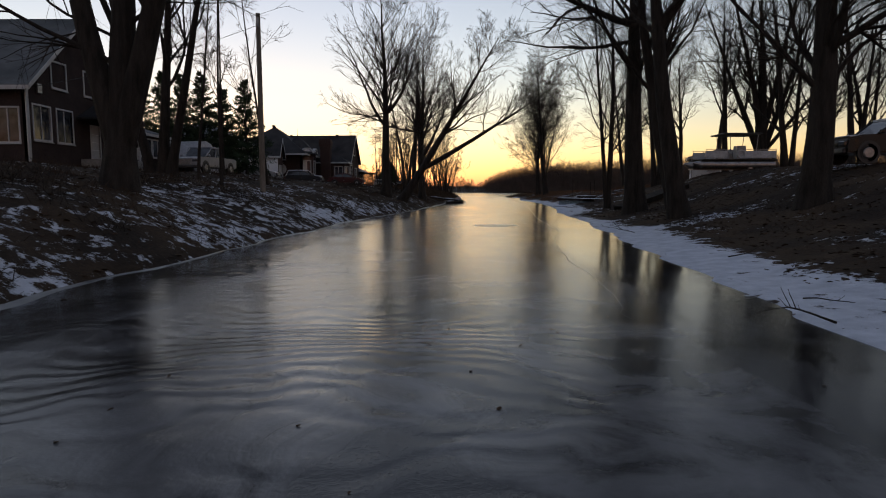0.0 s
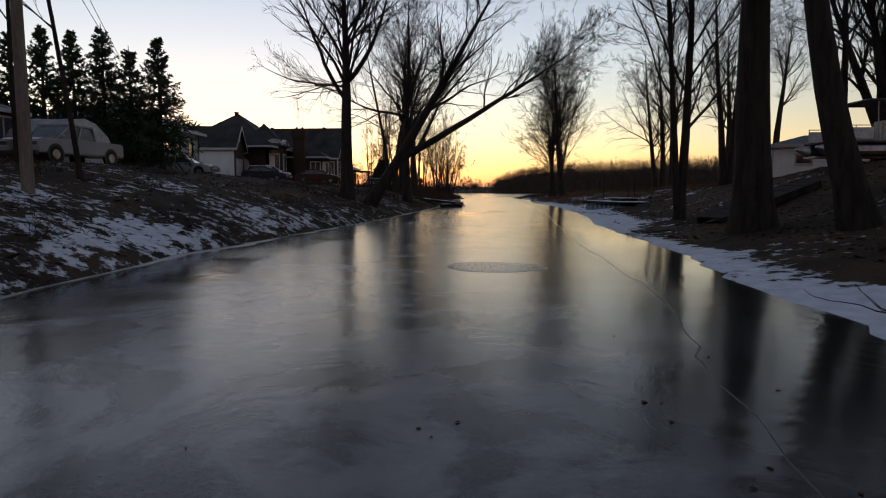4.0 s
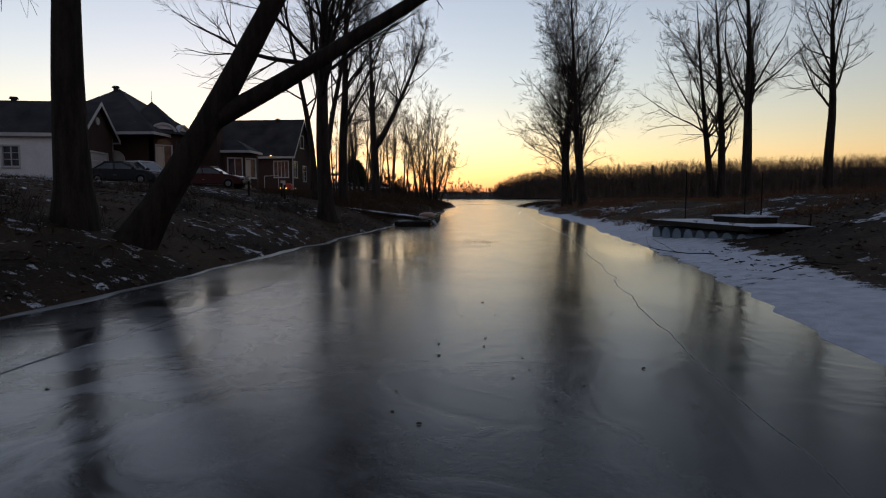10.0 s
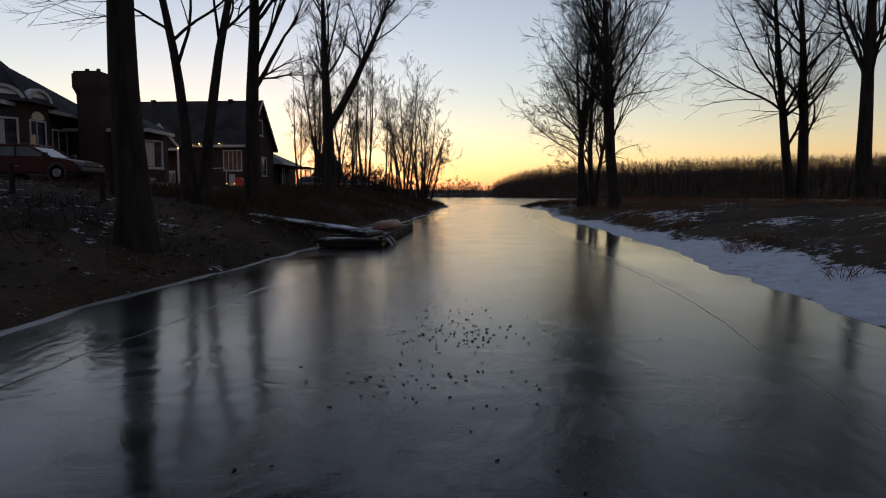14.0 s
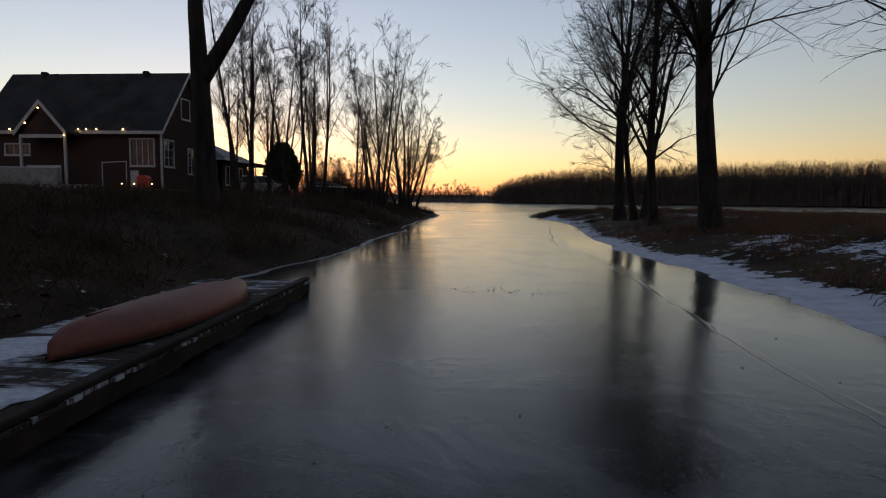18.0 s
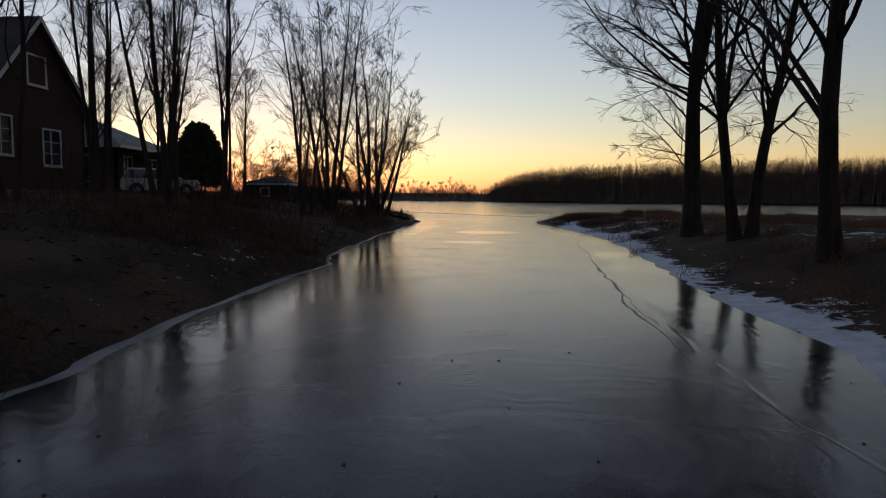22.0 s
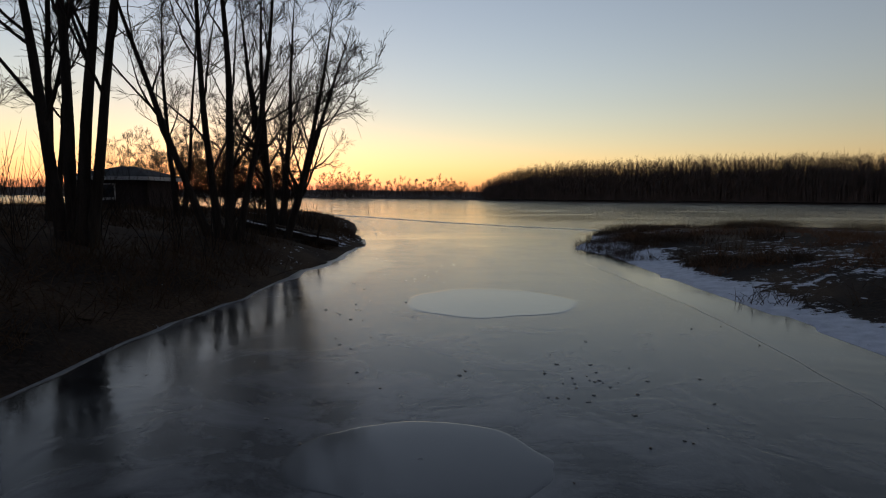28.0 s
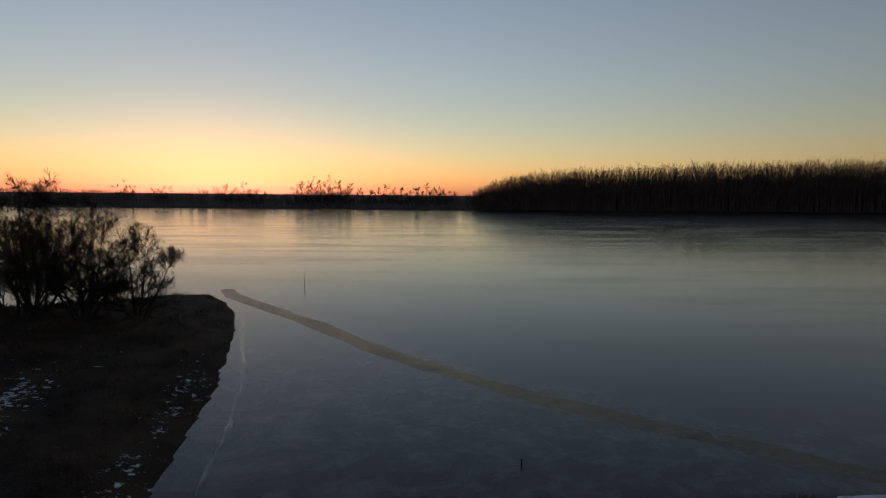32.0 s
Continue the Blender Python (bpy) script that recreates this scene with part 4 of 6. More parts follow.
# ---- buildings
def wall(house, name, x, y, z, turn, run, rise, material, holes=(), thick=0.25, lit=()):
    """A wall from (x, y, z) of the house along turn degrees, its outer face on the right-hand side of the run, with openings
    (from, sill, width, height, style) that go through it and hold a window or a door each."""
    m = pose(x, y, z, 0, 0, turn)
    xs = sorted({0, run, *(h[0] for h in holes), *(h[0] + h[2] for h in holes)})
    zs = sorted({0, rise, *(h[1] for h in holes), *(h[1] + h[3] for h in holes)})
    bm = bmesh.new()

    def quad(*c):
        bm.faces.new([bm.verts.new(v) for v in c])

    for a, b in zip(xs, xs[1:]):
        for c, d in zip(zs, zs[1:]):
            if any(h[0] - 1e-6 < a and b < h[0] + h[2] + 1e-6 and h[1] - 1e-6 < c and d < h[1] + h[3] + 1e-6 for h in holes):
                continue
            quad((a, 0, c), (b, 0, c), (b, 0, d), (a, 0, d))
            quad((a, thick, d), (b, thick, d), (b, thick, c), (a, thick, c))
    for a, c, b, d, s in [(0, 0, run, rise, 1)] + [(h[0], h[1], h[0] + h[2], h[1] + h[3], -1) for h in holes]:
        for p, q in (((a, c), (b, c)), ((b, c), (b, d)), ((b, d), (a, d)), ((a, d), (a, c))):
            quad((p[0], 0, p[1]), (p[0], thick, p[1]), (q[0], thick, q[1]), (q[0], 0, q[1]))
    bmesh.ops.remove_doubles(bm, verts=bm.verts, dist=1e-4)
    bmesh.ops.recalc_face_normals(bm, faces=bm.faces)
    part(name, bm, material, house, m=m)
    for i, h in enumerate(holes):
        opening(house, m @ Matrix.Translation((h[0], 0, h[1])), h[2], h[3], h[4] if len(h) > 4 else "two", i in lit)


def opening(house, m, w, h, style, lit):
    """A window (or a door) set into its opening, with casing, panes and sill."""
    door = style in ("door", "garage")
    bm = bmesh.new()
    c = 0.11
    for b in ((-c, -0.04, -c, 0, 0.12, h + c), (w, -0.04, -c, w + c, 0.12, h + c), (0, -0.04, h, w, 0.12, h + c), (0, -0.04, -c, w, 0.12, 0)):
        box(bm, *b, bevel=0.012)
    lights = {"two": 2, "three": 3, "one": 1, "grid": 2, "four": 4, "door": 1, "garage": 1}[style]
    if not door:
        for i in range(1, lights):
            box(bm, w * i / lights - 0.035, 0.03, 0, w * i / lights + 0.035, 0.11, h)
        if style == "grid":
            for j in (1, 2):
                box(bm, 0, 0.04, h * j / 3 - 0.02, w, 0.10, h * j / 3 + 0.02)
    ob = part("door" if door else "window", bm, TRIM_W, house, m=m)
    if door:
        part("leaf", boxed(0, 0.06, 0, w, 0.11, h), TRIM_W, ob)
        for j in range(1, 4):
            part("rail", boxed(0.05, 0.045, h * j / 4 - 0.015, w - 0.05, 0.07, h * j / 4 + 0.015), SIDING_W, ob)
        return
    for i in range(lights):
        part("pane", boxed(w * i / lights + 0.02, 0.07, 0.01, w * (i + 1) / lights - 0.02, 0.085, h - 0.01), GLASS, ob)
    if lit:
        part("curtain", boxed(0.04, 0.052, 0.05, w * 0.46, 0.066, h - 0.05), CURTAIN, ob, "drawn curtain lit from inside")
    part("sill", boxed(-c, -0.10, -c - 0.05, w + c, 0.10, -c), TRIM_W, ob)


def gable_end(house, x0, y0, y1, z, top, material, thick=0.25):
    """The triangle over a wall that runs along y at x0, its outer face towards +x."""
    part("gable", prism([(y0, z), (y1, z), ((y0 + y1) / 2, top)], x0 - thick, x0, axis="x"), material, house)


def gable_roof(house, x0, x1, y0, y1, z, top, material=None, over=0.45, t=0.16):
    """Two slopes with their ridge along x, white boards along the gables and the eaves."""
    material = material or SHINGLE
    c = (y0 + y1) / 2
    k = (top - z) / (c - y0)
    for s, e in ((-1, y0 - over), (1, y1 + over)):
        ze = z - k * over
        part("roof_slope", prism([(e, ze), (c, top), (c, top + t), (e, ze + t)], x0 - over, x1 + over, axis="x"), material, house)
        part("fascia", prism([(e - 0.02 * 1, ze - 0.10), (e + 0.03, ze - 0.10), (e + 0.03, ze + t - 0.02), (e - 0.02, ze + t - 0.02)], x0 - over, x1 + over, axis="x"), TRIM_W, house)
        for x in (x0 - over - 0.03, x1 + over):
            part("bargeboard", prism([(e, ze - 0.12), (c, top - 0.12), (c, top + t + 0.01), (e, ze + t + 0.01)], x, x + 0.035, axis="x"), TRIM_W, house)


def hip_roof(house, x0, x1, y0, y1, z, top, material=None, over=0.45, ridge="x", soffit=True):
    """A hipped roof over a rectangle."""
    material = material or SHINGLE
    x0, x1, y0, y1 = x0 - over, x1 + over, y0 - over, y1 + over
    w, d = x1 - x0, y1 - y0
    cx, cy = (x0 + x1) / 2, (y0 + y1) / 2
    a, b = ((x0 + d / 2, cy), (x1 - d / 2, cy)) if w > d else ((cx, y0 + w / 2), (cx, y1 - w / 2))
    bm = bmesh.new()
    lo = [bm.verts.new((x, y, z)) for x, y in ((x0, y0), (x1, y0), (x1, y1), (x0, y1))]
    up = [bm.verts.new((x, y, z + 0.14)) for x, y in ((x0, y0), (x1, y0), (x1, y1), (x0, y1))]
    r = [bm.verts.new((*p, top)) for p in (a, b)]
    bm.faces.new(lo[::-1])
    for i in range(4):
        bm.faces.new((lo[i], lo[(i + 1) % 4], up[(i + 1) % 4], up[i]))
    if w > d:
        for f in ((up[0], up[1], r[1], r[0]), (up[1], up[2], r[1]), (up[2], up[3], r[0], r[1]), (up[3], up[0], r[0])):
            bm.faces.new(f)
    else:
        for f in ((up[0], up[1], r[0]), (up[1], up[2], r[1], r[0]), (up[2], up[3], r[1]), (up[3], up[0], r[0], r[1])):
            bm.faces.new(f)
    part("roof", bm, material, house)
    if soffit:
        g = bmesh.new()
        for q in ((x0 - 0.04, y0 - 0.04, x1 + 0.04, y0), (x0 - 0.04, y1, x1 + 0.04, y1 + 0.04), (x0 - 0.04, y0, x0, y1), (x1, y0, x1 + 0.04, y1)):
            box(g, q[0], q[1], z - 0.08, q[2], q[3], z + 0.13)
        part("gutter", g, TRIM_W, house)


def bulbs(house, points):
    """Small warm lamps under the eaves."""
    for p in points:
        bm = bmesh.new()
        bmesh.ops.create_icosphere(bm, subdivisions=2, radius=0.05, matrix=Matrix.Translation(p))
        part("lamp", bm, BULB, house, "small warm lit bulb", smooth=True)


def vent(house, x, y, z):
    bm = rod((x, y, z - 0.35), (x, y, z + 0.02), 0.2, 0.2, 8)
    rod((x, y, z + 0.02), (x, y, z + 0.16), 0.32, 0.24, 8, bm)
    part("roof_vent", bm, SHINGLE, house)


# the tall dark house with a steep roof
h = empty("house", sized(pose(-21.72, 34.41, 2.7), 0.90), "tall dark house with white trim and a steep frosted roof", "house")
wall(h, "wall", -12, 0, 0, 0, 12, 5.0, SIDING_D, [(8.6, 1.5, 1.3, 1.9), (10.2, 1.5, 1.3, 1.9), (2, 1.5, 1.3, 1.9)])
wall(h, "wall", 0, 0, 0, 90, 10.2, 5.0, SIDING_D, [(0.55, 1.7, 1.5, 1.95, "two"), (2.7, 1.7, 1.5, 1.95, "two"), (6.2, 0.9, 1.0, 2.1, "door")])
wall(h, "wall", 0, 10.2, 0, 180, 12, 5.0, SIDING_D)
wall(h, "wall", -12, 10.2, 0, 270, 10.2, 5.0, SIDING_D)
gable_end(h, 0, 0, 10.2, 5.0, 9.6, SIDING_D)
gable_end(h, -11.75, 0, 10.2, 5.0, 9.6, SIDING_D)
gable_roof(h, -12, 0, 0, 10.2, 5.0, 9.6, ROOF_METAL, 0.6)
for yy in (2.4, 5.7):
    opening(h, pose(0.012, yy, 5.0, 0, 0, 90), 1.35, 1.5, "two", False)
part("corner_board", boxed(-0.02, -0.05, 0, 0.06, 0.16, 5.0), TRIM_W, h)
part("meter_box", boxed(0.0, 0.9, 4.4, 0.14, 1.3, 4.95, bevel=0.02), STEEL, h)
# its covered entrance with a white balustrade
part("porch_floor", boxed(0.02, 4.9, 0.0, 2.3, 8.4, 0.75), CONCRETE, h)
for yy in (4.95, 8.3):
    part("porch_post", boxed(2.1, yy - 0.07, 0.75, 2.24, yy + 0.07, 3.3, bevel=0.01), TRIM_W, h)
for k in range(18):
    part("baluster", boxed(2.15, 5.1 + k * 0.18, 0.85, 2.19, 5.14 + k * 0.18, 1.6), TRIM_W, h)
part("handrail", boxed(2.12, 5.0, 1.6, 2.24, 8.3, 1.67), TRIM_W, h)
part("porch_roof", prism([(4.6, 3.3), (6.6, 4.3), (8.7, 3.3), (8.7, 3.42), (6.6, 4.45), (4.6, 3.42)], 0.03, 2.5, axis="x"), SHINGLE, h)
part("porch_gable", prism([(4.8, 3.3), (6.6, 4.2), (8.5, 3.3)], 2.3, 2.4, axis="x"), SIDING_W, h)
# the glazed veranda beyond the porch
v = empty("veranda", sized(pose(-24.7, 43.63, 2.71), 0.89), "low dark veranda with wide windows and a snowy hipped roof", "veranda")
wall(v, "wall", 0, 0, 0, 0, 4.4, 2.9, SIDING_D, [(0.3, 1.35, 1.7, 1.25, "two"), (2.3, 1.35, 1.8, 1.25, "two")])
wall(v, "wall", 4.4, 0, 0, 90, 4.6, 2.9, SIDING_D, [(0.3, 1.35, 1.8, 1.25, "two"), (2.4, 1.35, 1.8, 1.25, "two")])
wall(v, "wall", 4.4, 4.6, 0, 180, 4.4, 2.9, SIDING_D)
wall(v, "wall", 0, 4.6, 0, 270, 4.6, 2.9, SIDING_D)
hip_roof(v, 0, 4.4, 0, 4.6, 2.92, 4.0, ROOF_METAL, 0.35)

# the fabric car shelter
s = empty("car_shelter", sized(pose(-24.18, 46.61, 2.63), 0.89), "grey-white tarpaulin car shelter with a peaked roof", "shelter")
out = [(0, 0), (0, 1.55), (0.35, 2.05), (1.6, 2.75), (2.7, 2.95), (3.8, 2.75), (5.05, 2.05), (5.4, 1.55), (5.4, 0)]
bm = bmesh.new()
rows = []
for i in range(8):
    sag = 0.05 * (i % 2)
    rows.append([bm.verts.new((6.6 * i / 7, y, z - sag * (z > 1))) for y, z in out])
for a, b in zip(rows, rows[1:]):
    for i in range(len(out) - 1):
        bm.faces.new((a[i], a[i + 1], b[i + 1], b[i]))
bmesh.ops.solidify(bm, geom=bm.faces[:], thickness=0.03)
part("cover", bm, TENT, s, smooth=False)
part("end_panel", prism(out, 6.56, 6.6, axis="x"), TENT, s)
for i in range(8):
    part("hoop", rod((6.6 * i / 7, 0.05, 0), (6.6 * i / 7, 0.05, 1.5), 0.03, 0.03, 6), STEEL, s)

# the grey stucco house
h = empty("house", sized(pose(-20.14, 60.14, 2.48), 0.91), "grey stucco two-storey house with dark window frames", "house")
wall(h, "wall", -11, 0, 0, 0, 11, 3.9, STUCCO, [(2, 1.6, 1.2, 1.3), (7, 1.6, 1.2, 1.3)])
wall(h, "wall", 0, 0, 0, 90, 8.0, 3.9, STUCCO, [(0.8, 0.4, 1.0, 2.2, "door"), (3.4, 1.8, 0.9, 1.5, "one"), (5.9, 1.8, 0.9, 1.5, "one"), (5.0, 0.25, 1.5, 0.8, "two")])
wall(h, "wall", 0, 8, 0, 180, 11, 3.9, STUCCO)
wall(h, "wall", -11, 8, 0, 270, 8, 3.9, STUCCO)
hip_roof(h, -11, 0, 0, 8, 3.92, 6.2, ROOF_METAL, 0.5)
bulbs(h, [(0.15, 0.5, 2.7), (0.15, 2.1, 2.7), (0.15, 0.5, 1.6)])
part("stair_rail", boxed(0.3, 0.2, 0.9, 2.4, 0.26, 0.97, m=pose(0, 0, 0, 0, 14, 0)), STEEL, h)

# the white garage with a brick front
h = empty("garage", sized(pose(-20.71, 76.87, 2.5, 0, 0, 8), 0.94), "white-sided garage with a red-brown brick gable front", "garage")
wall(h, "wall", -10, 0, 0, 0, 10, 3.55, SIDING_W, [(5.0, 1.2, 1.0, 1.3, "grid")])
wall(h, "wall", 0, 0, 0, 90, 5.2, 3.55, BRICK, [(1.0, 0.05, 3.0, 2.2, "garage")])
wall(h, "wall", 0, 5.2, 0, 180, 10, 3.55, SIDING_W)
for k in range(20):
    part("clapboard", prism([(-0.028, 0.17 * k + 0.05), (-0.004, 0.17 * k + 0.05), (-0.004, 0.17 * k + 0.21), (-0.012, 0.17 * k + 0.21)], -10, -5.15, axis="x"), SIDING_W, h)
    if not 1.0 < 0.17 * k + 0.1 < 2.55:
        part("clapboard", prism([(-0.028, 0.17 * k + 0.05), (-0.004, 0.17 * k + 0.05), (-0.004, 0.17 * k + 0.21), (-0.012, 0.17 * k + 0.21)], -5.15, -3.85, axis="x"), SIDING_W, h)
    part("clapboard", prism([(-0.028, 0.17 * k + 0.05), (-0.004, 0.17 * k + 0.05), (-0.004, 0.17 * k + 0.21), (-0.012, 0.17 * k + 0.21)], -3.85, 0, axis="x"), SIDING_W, h)
gable_end(h, 0, 0, 5.2, 3.55, 5.75, BRICK)
gable_roof(h, -10, 0, 0, 5.2, 3.55, 5.75, SHINGLE, 0.35)
vent(h, -5.5, 2.6, 6.0)
bm = bmesh.new()
bmesh.ops.create_cone(bm, cap_ends=True, segments=16, radius1=0.28, radius2=0.28, depth=0.06, matrix=pose(0.04, 2.6, 4.55, 0, 90, 0))
part("round_vent", bm, TRIM_W, h)

# the brick villa with a corner tower, a broad chimney and a glazed bay
h = empty("house", sized(pose(-21.17, 83.01, 2.45), 0.96), "red-brown brick villa with a corner tower and a broad chimney", "house")
wall(h, "wall", -7.6, 0, 0, 0, 9.6, 3.9, BRICK)
wall(h, "wall", 2.0, 0, 0, 90, 9, 3.9, BRICK, [(5.4, 1.3, 1.2, 1.7)])
wall(h, "wall", 2.0, 9, 0, 180, 9.6, 3.9, BRICK)
wall(h, "wall", -7.6, 9, 0, 270, 9, 3.9, BRICK)
hip_roof(h, -8.0, 2.4, -0.9, 9.5, 3.92, 8.2, SHINGLE, 0.5)
vent(h, -2.9, 4.0, 8.2)
# tower: an eight-sided bay with tall arched windows under small round-headed dormers
N8 = 8
ring = [(0.9 + 2.5 * math.cos(radians(22.5 + 45 * i)), 2.4 + 2.5 * math.sin(radians(22.5 + 45 * i))) for i in range(N8)]
for i in range(N8):
    a, b = ring[i - 1], ring[i]
    run = math.dist(a, b)
    holes = [(run / 2 - 0.55, 1.15, 1.1, 2.0, "two")] if i in (5, 6, 7, 0) else []
    wall(h, "tower_wall", a[0], a[1], 0, math.degrees(math.atan2(b[1] - a[1], b[0] - a[0])), run, 4.1, BRICK, holes, lit=(0,) if i in (7,) else ())
    if i in (6, 7, 0):
        mid, turn = ((a[0] + b[0]) / 2, (a[1] + b[1]) / 2), math.degrees(math.atan2(b[1] - a[1], b[0] - a[0]))
        arc = [(1.0 * math.cos(radians(180 - 15 * k)), 0.85 * math.sin(radians(15 * k))) for k in range(13)]
        band = arc + [(x * 0.8, z * 0.8) for x, z in arc[::-1]]
        part("dormer_arch", prism(band, -0.28, 0.1), TRIM_W, h, "white round-headed dormer trim", m=pose(*mid, 4.1, 0, 0, turn))
        part("dormer_panel", prism(arc, -0.12, 0.6), SIDING_W, h, m=pose(*mid, 4.1, 0, 0, turn) @ Matrix.Scale(0.82, 4))
        fan = [(0.55 * math.cos(radians(180 - 20 * k)), 0.45 * math.sin(radians(20 * k))) for k in range(10)]
        part("fanlight", prism(fan, -0.05, 0.02), GLASS, h, m=pose(*mid, 3.27, 0, 0, turn))
bm = bmesh.new()
bmesh.ops.create_cone(bm, cap_ends=True, segments=8, radius1=3.0, radius2=0.05, depth=2.7, matrix=pose(0.9, 2.4, 4.1 + 1.35, 0, 0, 22.5))
part("tower_roof", bm, SHINGLE, h)
part("finial", rod((0.9, 2.4, 6.6), (0.9, 2.4, 7.7), 0.03, 0.01, 6), STEEL, h)
bm = bmesh.new()
bmesh.ops.create_cone(bm, cap_ends=True, segments=20, radius1=0.75, radius2=0.75, depth=0.1, matrix=pose(-0.9, -0.03, 2.0, 90, 0, 0))
part("round_window", bm, TRIM_W, h, m=pose(0, 0, 0))
# chimney
bm = boxed(3.35, 5.75, 0, 4.75, 7.15, 5.2)
for k in range(5):
    box(bm, 3.33 - 0.035 * k, 5.73 - 0.035 * k, 5.2 + 0.1 * k, 4.77 + 0.035 * k, 7.17 + 0.035 * k, 5.3 + 0.1 * k)
box(bm, 3.19, 5.59, 5.7, 4.91, 7.31, 6.45, bevel=0.03)
box(bm, 3.26, 5.66, 6.45, 4.84, 7.24, 6.6, bevel=0.03)
for px in (3.7, 4.4):
    rod((px, 6.4, 6.6), (px, 6.4, 6.85), 0.14, 0.11, 8, bm)
part("chimney", bm, BRICK, h, "broad brick chimney with two pots")
# wing with the bay
wall(h, "wall", -0.2, 6.9, 0, 0, 3.4, 3.1, BRICK)
wall(h, "wall", 3.2, 7.2, 0, -20, 2.0, 3.1, BRICK)
wall(h, "bay_wall", 5.1, 6.6, 0, 25, 1.6, 3.1, BRICK, [(0.25, 0.95, 1.1, 1.6, "two")])
wall(h, "bay_wall", 6.55, 7.28, 0, 62, 1.45, 3.1, BRICK, [(0.2, 0.95, 1.05, 1.6, "two")], lit=(0,))
wall(h, "bay_wall", 7.23, 8.56, 0, 98, 0.75, 3.1, BRICK)
wall(h, "wall", 7.13, 9.3, 0, 180, 7.3, 3.1, BRICK)
hip_roof(h, 1.0, 6.9, 6.8, 9.3, 3.12, 4.3, SHINGLE, 0.45)
part("foundation", boxed(3.6, 7.3, -0.5, 6.9, 9.1, 0.25), CONCRETE, h)

# the brick house with strings of lamps under the eaves
h = empty("house", sized(pose(-18.68, 118.62, 2.25, 0, 0, -4), 1.09), "dark brick house with a steep roof and small lit eave lamps", "house")
wall(h, "wall", -14, 0, 0, 0, 14, 4.7, BRICK, [(11.7, 1.9, 1.75, 1.85, "four"), (1.8, 2.65, 1.9, 0.7, "three")])
wall(h, "wall", 0, 0, 0, 90, 7.2, 4.7, BRICK, [(0.5, 1.9, 1.2, 1.85, "grid"), (3.9, 1.5, 1.2, 1.85, "grid")])
wall(h, "wall", 0, 7.2, 0, 180, 14, 4.7, BRICK)
wall(h, "wall", -14, 7.2, 0, 270, 7.2, 4.7, BRICK)
gable_end(h, 0, 0, 7.2, 4.7, 9.1, BRICK)
gable_end(h, -13.75, 0, 7.2, 4.7, 9.1, BRICK)
gable_roof(h, -14, 0, 0, 7.2, 4.7, 9.1, SHINGLE, 0.4)
opening(h, pose(0.012, 3.0, 5.7, 0, 0, 90), 1.2, 1.45, "grid", False)
part("corner_board", boxed(-0.02, -0.05, 0, 0.05, 0.18, 4.7), TRIM_W, h)
for x in (-3.0, -11.5):
    vent(h, x, 3.4, 9.2)
# entrance gable
for dx in (-9.6, -6.2):
    part("porch_post", boxed(dx - 0.08, -1.7, 0, dx + 0.08, -1.54, 3.9, bevel=0.01), TRIM_W, h)
for s, e in ((-1, -9.9), (1, -5.9)):
    part("porch_roof", prism([(e, 3.95), (-7.9, 6.2), (-7.9, 6.36), (e, 4.11)], -1.9, 1.6), SHINGLE, h)
    part("bargeboard", prism([(e, 3.8), (-7.9, 6.05), (-7.9, 6.38), (e, 4.13)], -1.94, -1.9), TRIM_W, h)
part("porch_gable", prism([(-9.6, 3.95), (-6.2, 3.95), (-7.9, 5.9)], -1.6, -1.5), SIDING_D, h)
part("porch_panel", boxed(-9.2, -1.65, 0.0, -6.6, -1.55, 1.75), TRIM_W, h)
part("porch_lintel", boxed(-9.6, -1.7, 3.7, -6.2, -1.55, 3.95), TRIM_W, h)
part("porch_wall", boxed(-12.0, -2.1, -0.4, -6.5, -1.9, 1.55, bevel=0.02), CONCRETE, h, "light grey plastered wall before the entrance")
part("coping", boxed(-12.05, -2.14, 1.55, -6.45, -1.86, 1.62, bevel=0.01), SNOW, h)
part("step", boxed(-6.4, -2.6, -0.3, -4.6, -0.1, 0.2, bevel=0.02), CONCRETE, h)
part("step", boxed(-6.2, -2.3, 0.2, -4.8, -0.1, 0.4, bevel=0.02), CONCRETE, h)
bulbs(h, [(-7.9, -1.98, 5.75), (-8.9, -1.98, 4.7), (-6.0, -2.0, 3.85)] + [(x, -0.5, 4.45) for x in (-6.0, -5.4, -4.6, -2.55, -11.4, -13.7)])
# things standing in its yard
# the bare frame of a swing: two uprights and a crossbar
g = empty("swing_frame", pose(-20.4, 115.0, level(-20.4, 115.0)), "light metal swing frame standing in the yard", "rack")
for x in (-0.9, 0.9):
    part("upright", rod((x, 0, -0.1), (x, 0, 1.85), 0.035, 0.035, 8), TRIM_W, g)
part("crossbar", rod((-0.95, 0, 1.85), (0.95, 0, 1.95), 0.035, 0.035, 8), TRIM_W, g)
p = empty("garden_screen", pose(-19.0, 115.2, level(-19.0, 115.2)), "white upright screen standing in the yard", "screen")
part("board", boxed(-0.3, -0.02, 0, 0.3, 0.02, 1.35, bevel=0.006), TRIM_W, p)
part("rail", boxed(-0.3, -0.05, 0.6, 0.3, -0.02, 0.7, bevel=0.006), TRIM_W, p)
r = empty("plastic_toy_house", pose(-18.2, 115.0, level(-18.2, 115.0)), "red moulded plastic box standing in the yard", "toy")
part("body", boxed(-0.4, -0.3, 0, 0.4, 0.3, 0.75, bevel=0.06), REDPL, r)
part("lid", prism([(-0.45, 0.75), (0.45, 0.75), (0.2, 1.0), (-0.2, 1.0)], -0.34, 0.34), REDPL, r)
